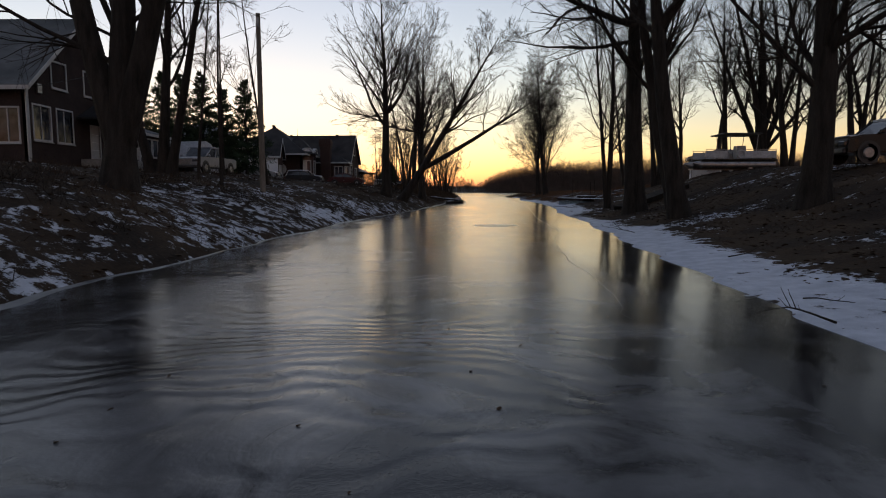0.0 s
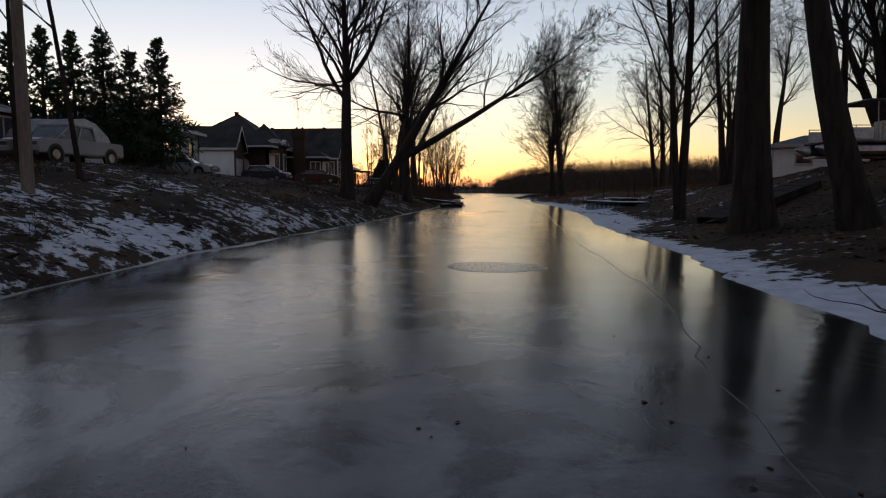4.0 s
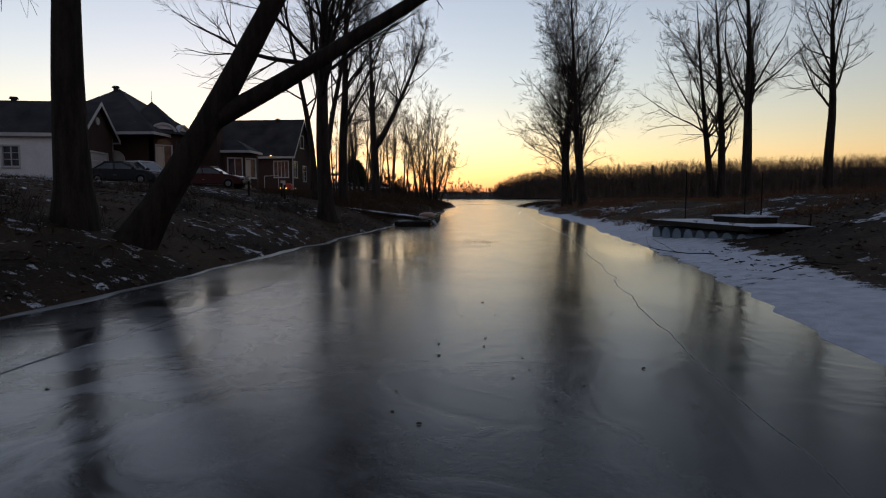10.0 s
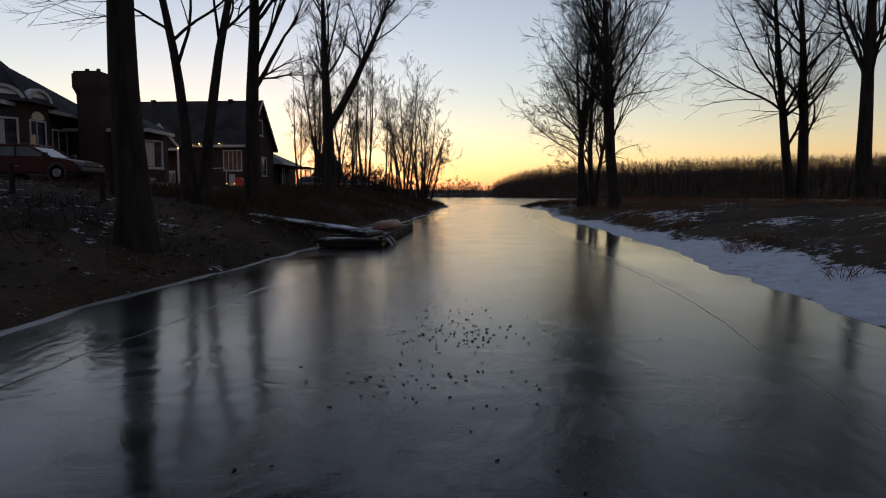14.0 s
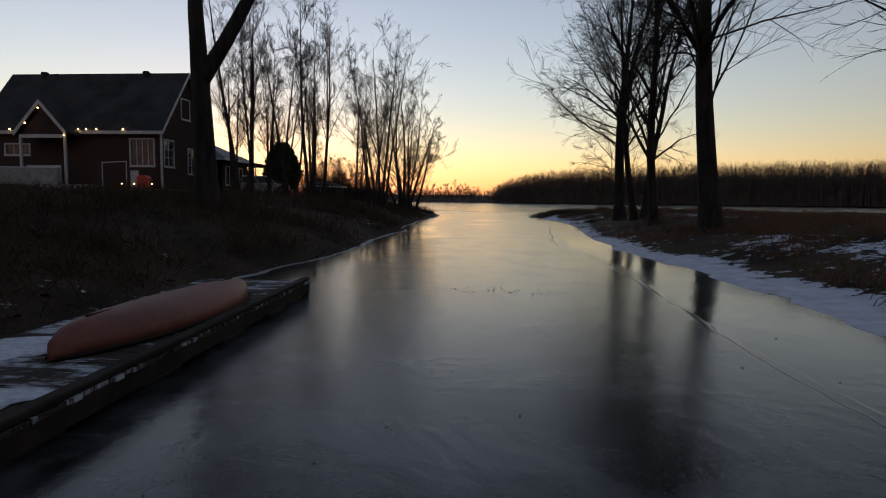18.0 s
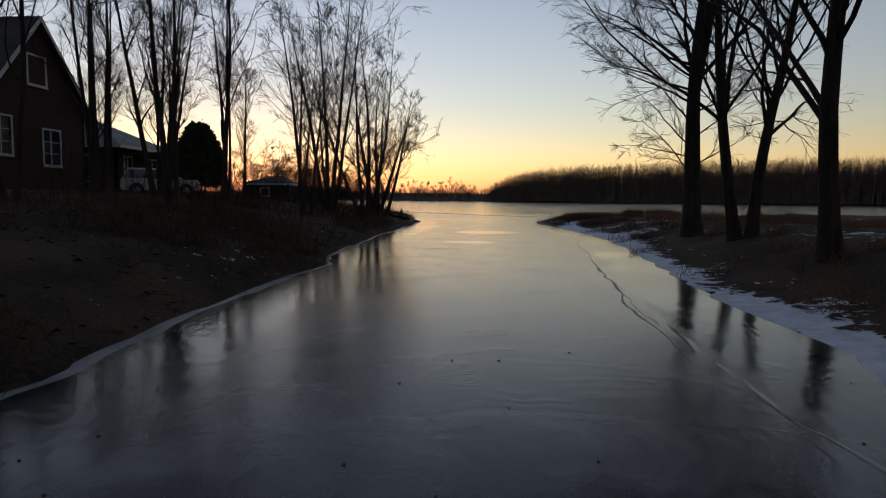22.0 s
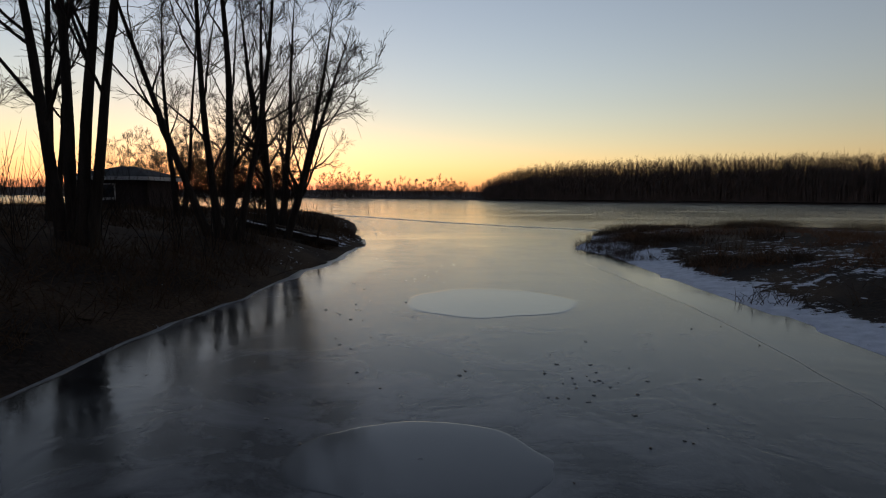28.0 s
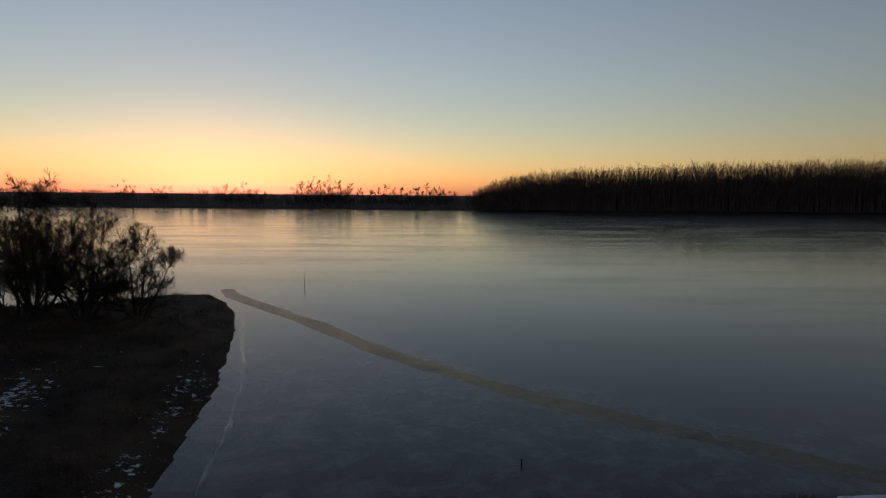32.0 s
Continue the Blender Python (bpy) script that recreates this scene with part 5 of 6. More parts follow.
for i, (x, y) in enumerate(((-18.75, 113.03), (-18.17, 113.58), (-17, 113.82))):
    l = empty("garden_lamp", pose(x, y, level(x, y)), "small yellow garden lamp on a stake", "lamp", "garden lamps")
    part("stake", rod((0, 0, -0.1), (0, 0, 0.3), 0.015, 0.015, 6), BLACKPL, l)
    bm = bmesh.new()
    bmesh.ops.create_icosphere(bm, subdivisions=2, radius=0.05, matrix=Matrix.Translation((0, 0, 0.33)))
    part("bulb", bm, BULB, l)
# its low rear wing with an open porch towards the creek
w = empty("bungalow", sized(pose(-18.79, 131.18, 2.18), 1.10), "low dark bungalow with a light roof and an open porch", "house")
wall(w, "wall", -13, 0, 0, 0, 13, 3.1, SIDING_D, [(10.4, 0.9, 0.8, 1.6), (5.5, 0.9, 1.2, 1.4)])
wall(w, "wall", 0, 0, 0, 90, 7, 3.1, SIDING_D, [(1.0, 0.9, 0.9, 1.6), (4.2, 0.9, 1.2, 1.6)])
wall(w, "wall", 0, 7, 0, 180, 13, 3.1, SIDING_D)
hip_roof(w, -13, 0, 0, 7, 3.12, 5.3, ROOF_METAL, 0.6)
part("porch_roof", boxed(0.5, 1.0, 2.7, 3.0, 6.5, 2.85), SHINGLE, w)
for yy in (1.2, 3.7, 6.3):
    part("porch_post", boxed(2.7, yy - 0.06, 0, 2.82, yy + 0.06, 2.7), TRIM_W, w)
part("porch_rail", boxed(2.72, 1.2, 0.95, 2.8, 6.3, 1.03), TRIM_W, w)
part("porch_deck", boxed(0.02, 1.0, -0.2, 3.0, 6.5, 0.15), PLANK, w)

# the small white shed on blocks, right bank
h = empty("shed", sized(pose(21.45, 56.17, 2.06, 0, 0, -20), 0.88), "small white clapboard shed on concrete blocks with a metal roof", "shed")
HOLE_A, HOLE_B = (1.5, 1.35, 0.95, 0.6, "one"), (2.6, 1.2, 0.75, 0.85, "one")
wall(h, "wall", 0, 0, 0, 0, 6.0, 2.55, SIDING_W, [HOLE_A])
wall(h, "wall", 0, 4.6, 0, 270, 4.6, 2.55, SIDING_W, [(4.6 - 2.6 - 0.75, 1.2, 0.75, 0.85, "one")])
wall(h, "wall", 6, 0, 0, 90, 4.6, 2.55, SIDING_W)
wall(h, "wall", 6, 4.6, 0, 180, 6, 2.55, SIDING_W)
for k in range(12):
    z0, z1 = 0.21 * k, 0.21 * k + 0.235
    o = [(-0.03, z0), (-0.004, z0), (-0.004, z1), (-0.01, z1)]
    clear = z1 < 1.22 or z0 > 2.05
    for a, b in ((0, 6),) if clear else ((0, 1.38), (2.57, 6)):
        part("board", prism(o, a, b, axis="x"), SIDING_W, h)
    clear = z1 < 1.08 or z0 > 2.14
    for a, b in ((0, 4.6),) if clear else ((0, 1.14), (2.12, 4.6)):
        part("board", prism([(-0.03, z0), (-0.004, z0), (-0.004, z1), (-0.01, z1)], a, b), SIDING_W, h)
part("corner_board", boxed(-0.045, -0.045, 0, 0.07, 0.07, 2.55), TRIM_W, h)
hip_roof(h, 0, 6, 0, 4.6, 2.57, 3.5, ROOF_METAL, 0.35)
vent(h, 2.9, 2.3, 3.45)
for x, y in ((0.3, 0.3), (3, 0.3), (5.7, 0.3), (0.3, 4.3), (5.7, 4.3)):
    part("block", boxed(x - 0.2, y - 0.2, -0.75, x + 0.2, y + 0.2, 0), CONCRETE, h)
part("floor_frame", boxed(0.05, 0.05, -0.16, 5.95, 4.55, 0.0), DARKWOOD, h)

# the little hut behind the point
h = empty("shed", sized(pose(-14.31, 145.51, 1.3, 0, 0, -6), 0.99), "small weathered hut with a low hipped roof", "shed")
wall(h, "wall", 0, 0, 0, 0, 4.4, 1.95, SIDING_D, [(1.6, 0.9, 0.8, 0.7, "one")])
wall(h, "wall", 4.4, 0, 0, 90, 3.4, 1.95, SIDING_D)
wall(h, "wall", 4.4, 3.4, 0, 180, 4.4, 1.95, SIDING_D)
wall(h, "wall", 0, 3.4, 0, 270, 3.4, 1.95, SIDING_D)
hip_roof(h, 0, 4.4, 0, 3.4, 1.97, 2.75, SHINGLE, 0.3)

# ---- vehicles
def wheel(car, x, y, r=0.34, w=0.22):
    bm = bmesh.new()
    bmesh.ops.create_cone(bm, cap_ends=True, segments=20, radius1=r, radius2=r, depth=w, matrix=pose(x, y, r, 90, 0, 0))
    bmesh.ops.bevel(bm, geom=[e for e in bm.edges if e.calc_length() < 0.2], offset=0.03, segments=1, affect="EDGES")
    ob = part("wheel", bm, RUBBER, car)
    bm = bmesh.new()
    s = -1 if y < 0 else 1
    bmesh.ops.create_cone(bm, cap_ends=True, segments=16, radius1=r * 0.62, radius2=r * 0.5, depth=0.05, matrix=pose(x, y + s * (w / 2 + 0.005), r, 90 * -s, 0, 0))
    part("rim", bm, STEEL, ob)


def car(m, colour, label, kind="sedan", snowy=False):
    """A parked car: x ahead, y to its left; body from a side outline, glasshouse, wheels, lamps and mirrors."""
    c = empty("pickup" if kind == "pickup" else "car", m, label, "pickup truck" if kind == "pickup" else "car", "parked cars")
    if kind == "sedan":
        L, W, r = 4.6, 1.8, 0.33
        low = [(-2.3, 0.35), (-2.28, 0.72), (-2.15, 0.98), (-1.5, 1.02), (0.85, 0.98), (1.7, 0.88), (2.2, 0.74), (2.3, 0.5), (2.25, 0.3), (-2.2, 0.27)]
        cab = [(-1.75, 1.0), (-1.05, 1.42), (0.15, 1.45), (1.0, 0.98)]
        ax = (-1.4, 1.4)
    elif kind == "suv":
        L, W, r = 4.8, 1.9, 0.38
        low = [(-2.4, 0.42), (-2.4, 1.0), (-2.3, 1.15), (0.9, 1.12), (1.8, 1.08), (2.3, 0.95), (2.4, 0.6), (2.35, 0.38), (-2.3, 0.36)]
        cab = [(-2.25, 1.13), (-1.95, 1.72), (0.2, 1.76), (1.05, 1.12)]
        ax = (-1.45, 1.5)
    else:
        L, W, r = 5.8, 2.0, 0.42
        low = [(-2.9, 0.55), (-2.9, 1.2), (-0.95, 1.22), (1.2, 1.2), (2.6, 1.16), (2.88, 1.02), (2.9, 0.6), (2.85, 0.48), (-2.85, 0.48)]
        cab = [(-0.95, 1.2), (-0.85, 1.86), (0.7, 1.9), (1.5, 1.2)]
        ax = (-1.85, 1.9)
    bm = prism(low, -W / 2, W / 2)
    bmesh.ops.bevel(bm, geom=[e for e in bm.edges], offset=0.07, segments=2, affect="EDGES")
    part("body", bm, colour, c, smooth=False)
    inner = [(x * 0.985, z) for x, z in cab]
    bm = prism(inner, -W / 2 + 0.14, W / 2 - 0.14)
    for v in bm.verts:
        if v.co.z > cab[0][1] + 0.2:
            v.co.y *= 0.86
    part("glasshouse", bm, GLASS, c)
    a, b = cab[1], cab[2]
    part("roof", boxed(a[0] - 0.06, -W / 2 + 0.2, a[1] - 0.03, b[0] + 0.06, W / 2 - 0.2, b[1] + 0.05, bevel=0.03), SNOW if snowy else colour, c)
    for s in (-1, 1):
        for p, q in ((cab[0], cab[1]), (cab[2], cab[3]), (((cab[0][0] + cab[3][0]) / 2, cab[0][1]), ((a[0] + b[0]) / 2, a[1]))):
            part("pillar", rod((p[0], s * (W / 2 - 0.13), p[1]), (q[0], s * (W / 2 - 0.22), q[1]), 0.045, 0.04, 6), colour, c)
        part("mirror", boxed(cab[3][0] - 0.15, s * (W / 2 + 0.02) - 0.09, cab[3][1], cab[3][0] + 0.05, s * (W / 2 + 0.02) + 0.09, cab[3][1] + 0.16, bevel=0.03), colour, c)
        part("headlight", boxed(L / 2 - 0.1, s * W * 0.36 - 0.2, 0.62 * low[1][1] + 0.05, L / 2 + 0.012, s * W * 0.36 + 0.2, 0.62 * low[1][1] + 0.22, bevel=0.03), GLASS, c)
        part("tail_light", boxed(-L / 2 - 0.012, s * W * 0.38 - 0.16, 0.75 * low[1][1], -L / 2 + 0.1, s * W * 0.38 + 0.16, 0.75 * low[1][1] + 0.17, bevel=0.02), REDPL, c)
        for x in ax:
            wheel(c, x, s * (W / 2 - 0.09), r)
            bm = bmesh.new()
            bmesh.ops.create_cone(bm, cap_ends=True, segments=18, radius1=r + 0.07, radius2=r + 0.07, depth=0.05, matrix=pose(x, s * (W / 2 - 0.005), r + 0.02, 90, 0, 0))
            part("wheel_arch", bm, BLACKPL, c)
        part("door_handle", boxed(-0.35, s * W / 2 - 0.01, low[1][1] - 0.14, -0.15, s * W / 2 + 0.03, low[1][1] - 0.1), STEEL, c)
    g = bmesh.new()
    for k in range(4 if kind == "pickup" else 2):
        box(g, L / 2 - 0.03, -W * 0.24, 0.62 + 0.1 * k, L / 2 + 0.025, W * 0.24, 0.68 + 0.1 * k)
    part("grille", g, STEEL if kind == "pickup" else BLACKPL, c)
    part("bumper", boxed(L / 2 - 0.12, -W / 2 + 0.08, 0.36, L / 2 + 0.06, W / 2 - 0.08, 0.56, bevel=0.04), BLACKPL, c)
    if kind == "pickup":
        part("load_bed", boxed(-2.75, -W / 2 + 0.12, 1.16, -1.0, W / 2 - 0.12, 1.225), BLACKPL, c)
    if snowy:
        part("snow_cover", boxed(cab[3][0] - 0.1, -W / 2 + 0.15, cab[3][1] - 0.02, L / 2 - 0.25, W / 2 - 0.15, cab[3][1] + 0.04, bevel=0.03, m=pose(0, 0, 0, 0, 2.5, 0)), SNOW, c)
    return c


def park(x, y, turn, colour, label, kind="sedan", snowy=False):
    return car(sized(pose(x, y, level(x, y) - 0.02, 0, 0, turn), 0.95), colour, label, kind, snowy)


park(-16.81, 45.12, 264, PAINT_BEIGE, "silver-white pickup truck parked by the car shelter", "pickup")
park(-18.17, 60.39, 0, PAINT_SILVER, "silver sedan parked before the grey house")
park(-17.19, 75.71, 0, PAINT_GREY, "dark grey sedan on the drive of the villa")
park(-12.31, 76.99, 0, PAINT_RED, "dark red sedan on the drive of the villa")
park(-18.22, 79.85, -14, PAINT_WHITE, "white snow-dusted car beside the garage", "suv", True)
park(-12.62, 125.46, 20, PAINT_SILVER, "frosted silver car near the bungalow", "suv", True)
park(17.0, 26.4, 180, PAINT_DARK, "black sport utility car parked on the rise", "suv", True)

# ---- the pontoon boat on its trailer
BY, BZ = 42.6, level(18.6, 42.6)
b = empty("pontoon_boat", sized(pose(18.85, BY, BZ - 0.12), 0.86), "white pontoon boat with a bare awning frame on a trailer", "boat")
for s in (-0.85, 0.85):
    bm = rod((-3.0, s, 0.62), (2.4, s, 0.62), 0.3, 0.3, 14)
    rod((-3.0, s, 0.62), (-3.6, s, 0.75), 0.3, 0.06, 14, bm)
    part("pontoon", bm, STEEL, b)
part("deck", boxed(-3.0, -1.2, 0.92, 2.5, 1.2, 1.02, bevel=0.02), PLANK, b)
for s in (-1.15, 1.15):
    for x0, x1 in ((-2.8, -1.2), (-0.5, 2.4)):
        part("side_panel", boxed(x0, s - 0.02, 1.1, x1, s + 0.02, 1.62, bevel=0.008), CLOTH_W, b)
        part("rail", rod((x0, s, 1.72), (x1, s, 1.72), 0.02, 0.02, 6), STEEL, b)
        for x in (x0, (x0 + x1) / 2, x1):
            part("stanchion", rod((x, s, 1.0), (x, s, 1.72), 0.02, 0.02, 6), STEEL, b)
for x in (-0.9, 0.9):
    for s in (-1.1, 1.1):
        part("awning_post", rod((x, s, 1.0), (x * 1.15, s, 2.85), 0.025, 0.025, 6), STEEL, b)
part("awning", boxed(-1.5, -1.2, 2.82, 1.3, 1.2, 2.93, bevel=0.04), BLACKPL, b, "furled dark awning")
part("console", boxed(0.2, 0.3, 1.02, 0.9, 1.0, 2.1, bevel=0.06), CLOTH_W, b)
part("bench", boxed(1.4, -1.0, 1.02, 2.2, 1.0, 1.45, bevel=0.06), CLOTH_W, b)
bm = bmesh.new()
N1, N2 = 20, 8
vs = [[bm.verts.new(((0.27 + 0.07 * math.cos(6.283 * j / N2)) * math.cos(6.283 * i / N1) - 0.2, -1.24 + 0.06 * math.sin(6.283 * j / N2), 1.36 + (0.27 + 0.07 * math.cos(6.283 * j / N2)) * math.sin(6.283 * i / N1))) for j in range(N2)] for i in range(N1)]
for i in range(N1):
    for j in range(N2):
        bm.faces.new((vs[i - 1][j - 1], vs[i][j - 1], vs[i][j], vs[i - 1][j]))
part("lifebuoy", bm, CLOTH_W, b, "white ring buoy on the rail", smooth=True)
part("outboard", boxed(2.5, -0.2, 0.7, 2.95, 0.2, 1.7, bevel=0.08), BLACKPL, b)
part("trailer_frame", boxed(-3.4, -0.5, 0.26, 2.4, 0.5, 0.34), STEEL, b)
for s in (-0.95, 0.95):
    wheel(b, 0.6, s, 0.3, 0.18)

# ---- docks, ramps and boats
def planks(thing, name, x0, x1, y0, y1, z, n, along="x", t=0.04, gap=0.012, seed=1, material=None):
    """A deck of single boards; they run across it."""
    rng = random.Random(seed)
    for i in range(n):
        a, b = i / n, (i + 1) / n
        dz = rng.uniform(-0.004, 0.004)
        if along == "y":
            e = (x0 + rng.uniform(-0.02, 0.02), y0 + (y1 - y0) * a + gap / 2, z - t + dz, x1 + rng.uniform(-0.02, 0.02), y0 + (y1 - y0) * b - gap / 2, z + dz)
        else:
            e = (x0 + (x1 - x0) * a + gap / 2, y0 + rng.uniform(-0.02, 0.02), z - t + dz, x0 + (x1 - x0) * b - gap / 2, y1 + rng.uniform(-0.02, 0.02), z + dz)
        part(name, boxed(*e), material or PLANK, thing)


def snow_patch(x0, y0, x1, y1, z, seed, thing, h=0.03):
    """Thin drifted snow lying on a deck."""
    rng = np.random.default_rng(seed)
    n = 18
    a = np.linspace(0, 2 * np.pi, n, endpoint=False)
    cx, cy, rx, ry = (x0 + x1) / 2, (y0 + y1) / 2, (x1 - x0) / 2, (y1 - y0) / 2
    bm = bmesh.new()
    rings = []
    for k, (f, dz) in enumerate(((1.0, 0.0), (0.86, h * 0.7), (0.5, h))):
        w = 1 + 0.22 * np.sin(a * 3 + rng.uniform(0, 6)) + rng.uniform(-0.3, 0.25, n)
        rings.append([bm.verts.new((cx + rx * f * w[i] * math.cos(a[i]), cy + ry * f * w[i] * math.sin(a[i]), z + dz)) for i in range(n)])
    for p, q in zip(rings, rings[1:]):
        for i in range(n):
            bm.faces.new((p[i - 1], p[i], q[i], q[i - 1]))
    bm.faces.new(rings[-1])
    part("snow_patch", bm, SNOW, thing, smooth=True)


# the floating dock of the left bank
d = empty("dock", pose(1.9, 72.5, -0.07, 0, 0, -1.5), "weathered plank dock with patches of snow, frozen in the ice", "dock")
planks(d, "plank", -2.05, 0, 0, 9.8, 0.35, 68, "y", seed=3, material=FROSTPLANK)
for x in (-2.0, -0.12):
    part("stringer", boxed(x, 0, 0.13, x + 0.12, 9.8, 0.31, bevel=0.01), DARKWOOD, d)
for y in (0.0, 9.68):
    part("end_beam", boxed(-2.05, y, 0.08, 0.0, y + 0.12, 0.306, bevel=0.01), DARKWOOD, d)
part("edge_rail", boxed(-0.14, 0.02, 0.355, 0.0, 9.78, 0.42, bevel=0.015), DARKWOOD, d)
for y in (0.7, 2.6, 4.5, 6.4, 8.2, 9.3):
    part("float", boxed(-1.9, y - 0.4, -0.03, -0.1, y + 0.4, 0.13, bevel=0.03), BLACKPL, d)
for i, (y, dz) in enumerate(((0.35, 0.0), (1.15, 0.03))):
    bm = bmesh.new()
    p = grow(np.random.default_rng(5 + i), np.array([[0.06, y, 0.36]]), np.array([[0.9, 0.12, -0.35]]), np.array([0.34]), 5, 0.02, -0.22)
    v, f = tubes(p, np.full((1, 6), 0.042), 8)
    link("bumper", mesh_np("bumper", v, f, CLOTH_W, True), d, "white curved rubber bumper")
for i, (x, y, w, h) in enumerate(((-1.5, 0.5, 0.5, 0.25), (-0.7, 2.8, 0.5, 0.3), (-1.5, 4.3, 0.5, 0.5), (-1.3, 6.2, 0.5, 0.4))):
    snow_patch(x - w, y - h, x + w, y + h, 0.354, 30 + i, d, 0.012)
# gangplank from the bank
g = empty("gangplank", pose(1.42, 73.58, 0.285, 0, -5.5, 157), "long wooden gangplank from the bank to the dock", "gangplank")
planks(g, "plank", 0, 6.6, -0.5, 0.5, 0.18, 44, seed=4, material=FROSTPLANK)
for y in (-0.46, 0.36):
    part("stringer", boxed(0, y, 0.0, 6.6, y + 0.1, 0.14, bevel=0.01), DARKWOOD, g)
part("roller", rod((-0.02, -0.55, 0.1), (-0.02, 0.55, 0.1), 0.1, 0.1, 12), BLACKPL, g)
part("reflector", rod((0.03, 0.02, 0), (0.05, 0.02, 0), 0.05, 0.05, 14), REFLECT, d, "orange round reflector", pose(0.0, -0.03, 0.2, 0, 0, -60))
part("tape", boxed(-0.3, 0.02, 0.425, -0.02, 0.1, 0.44, bevel=0.005), TAPE, d, "yellow-green tape")
snow_patch(0.5, -0.4, 1.9, 0.3, 0.187, 7, g)
snow_patch(4.2, -0.35, 5.6, 0.35, 0.187, 9, g)
snow_patch(2.4, -0.3, 3.6, 0.4, 0.187, 8, g)

# the overturned canoe
c = empty("canoe", pose(1.38, 78.35, 0.285, 0, 0, 83), "faded red canoe lying keel up on the dock", "canoe")
bm = bmesh.new()
NS, NR = 22, 11
rows = []
for i in range(NS + 1):
    u = i / NS * 2 - 1
    half = 0.43 * (1 - abs(u) ** 2.6) + 0.015
    keel = 0.37 - 0.05 * abs(u) ** 3.0 - 0.12 * abs(u) ** 14
    gun = 0.02 - 0.0 * abs(u) ** 3
    rows.append([bm.verts.new((u * 2.0, half * math.cos(math.pi * j / (NR - 1)), gun + (keel - gun) * math.sin(math.pi * j / (NR - 1)) ** 0.75)) for j in range(NR)])
for p, q in zip(rows, rows[1:]):
    for j in range(NR - 1):
        bm.faces.new((p[j], p[j + 1], q[j + 1], q[j]))
bmesh.ops.recalc_face_normals(bm, faces=bm.faces)
bmesh.ops.solidify(bm, geom=bm.faces[:], thickness=0.02)
part("hull", bm, CANOE, c, smooth=True)
for s in (-1, 1):
    p = np.array([[(x, s * (0.43 * (1 - abs(x / 2.0) ** 2.6) + 0.03), 0.03) for x in np.linspace(-1.97, 1.97, 16)]])
    v, f = tubes(p, np.full((1, 16), 0.02), 6)
    link("gunwale", mesh_np("gunwale", v, f, DARKWOOD, True), c)
for x in (-0.85, 0.8):
    part("thwart", boxed(x - 0.05, -0.36, 0.05, x + 0.05, 0.36, 0.08), DARKWOOD, c)
part("keel_strip", boxed(-1.5, -0.015, 0.335, 1.5, 0.015, 0.36), DARKWOOD, c)

# the barrel dock hauled out on the right shore
d = empty("dock", pose(11.95, 56.3, 0.06, 0, 0, 11), "snow-covered dock on blue plastic barrels, hauled onto the shore", "dock")
planks(d, "plank", 0, 2.2, 0, 5.9, 0.72, 40, "y", seed=9)
for x in (0.0, 1.05, 2.1):
    part("stringer", boxed(x, 0, 0.56, x + 0.1, 5.9, 0.68, bevel=0.01), DARKWOOD, d)
part("fascia_board", boxed(-0.06, -0.02, 0.58, -0.01, 5.92, 0.74, bevel=0.008), DARKWOOD, d)
for k in range(8):
    y = 0.45 + 0.71 * k
    for x in (0.5, 1.72):
        bm = rod((x - 0.42, y, 0.22), (x + 0.42, y, 0.22), 0.28, 0.28, 16)
        for q in (-0.15, 0.15):
            rod((x + q - 0.02, y, 0.22), (x + q + 0.02, y, 0.22), 0.295, 0.295, 16, bm)
        part("barrel", bm, BARREL, d)
bm = bmesh.new()
rows = []
for i in range(14):
    row = []
    for j in range(26):
        x, y = 2.2 * i / 13, 5.9 * j / 25
        edge = min(i, 13 - i, j, 25 - j)
        row.append(bm.verts.new((x, y, 0.728 + min(edge, 2) * 0.02 + 0.012 * noise.noise((x, y, 0)))))
    rows.append(row)
for a, b in zip(rows, rows[1:]):
    for j in range(25):
        bm.faces.new((a[j], a[j + 1], b[j + 1], b[j]))
part("snow_layer", bm, SNOW, d, smooth=True)
part("hatch_box", boxed(0.75, 1.2, 0.76, 1.85, 2.9, 0.96, bevel=0.02), DARKWOOD, d)
part("hatch_lid", boxed(0.71, 1.16, 0.96, 1.89, 2.94, 1.0, bevel=0.015), SNOW, d)
for x, y, hh in ((1.65, 6.05, 2.6), (2.35, 3.5, 2.3), (2.32, 2.6, 2.4), (2.32, 0.4, 1.1)):
    part("mooring_pipe", rod((x, y, -0.5), (x, y, hh), 0.024, 0.024, 8), DARKWOOD, d)
for y in (0.8, 2.7, 4.9):
    bm = rod((-0.02, y - 0.12, 0.8), (-0.02, y + 0.12, 0.8), 0.02, 0.02, 6)
    rod((0, y, 0.74), (0, y, 0.8), 0.02, 0.02, 6, bm)
    part("cleat", bm, STEEL, d)
g = empty("gangway", pose(15.1, 55.4, 0.74, 0, -7, 16), "rusty folded gangway behind the dock", "gangway")
for y in (0, 0.9):
    part("rail", boxed(0, y, 0, 6.2, y + 0.1, 0.22, bevel=0.01), DARKWOOD, g)
for k in range(9):
    part("rung", boxed(0.3 + 0.68 * k, 0.1, 0.05, 0.42 + 0.68 * k, 0.9, 0.12), DARKWOOD, g)

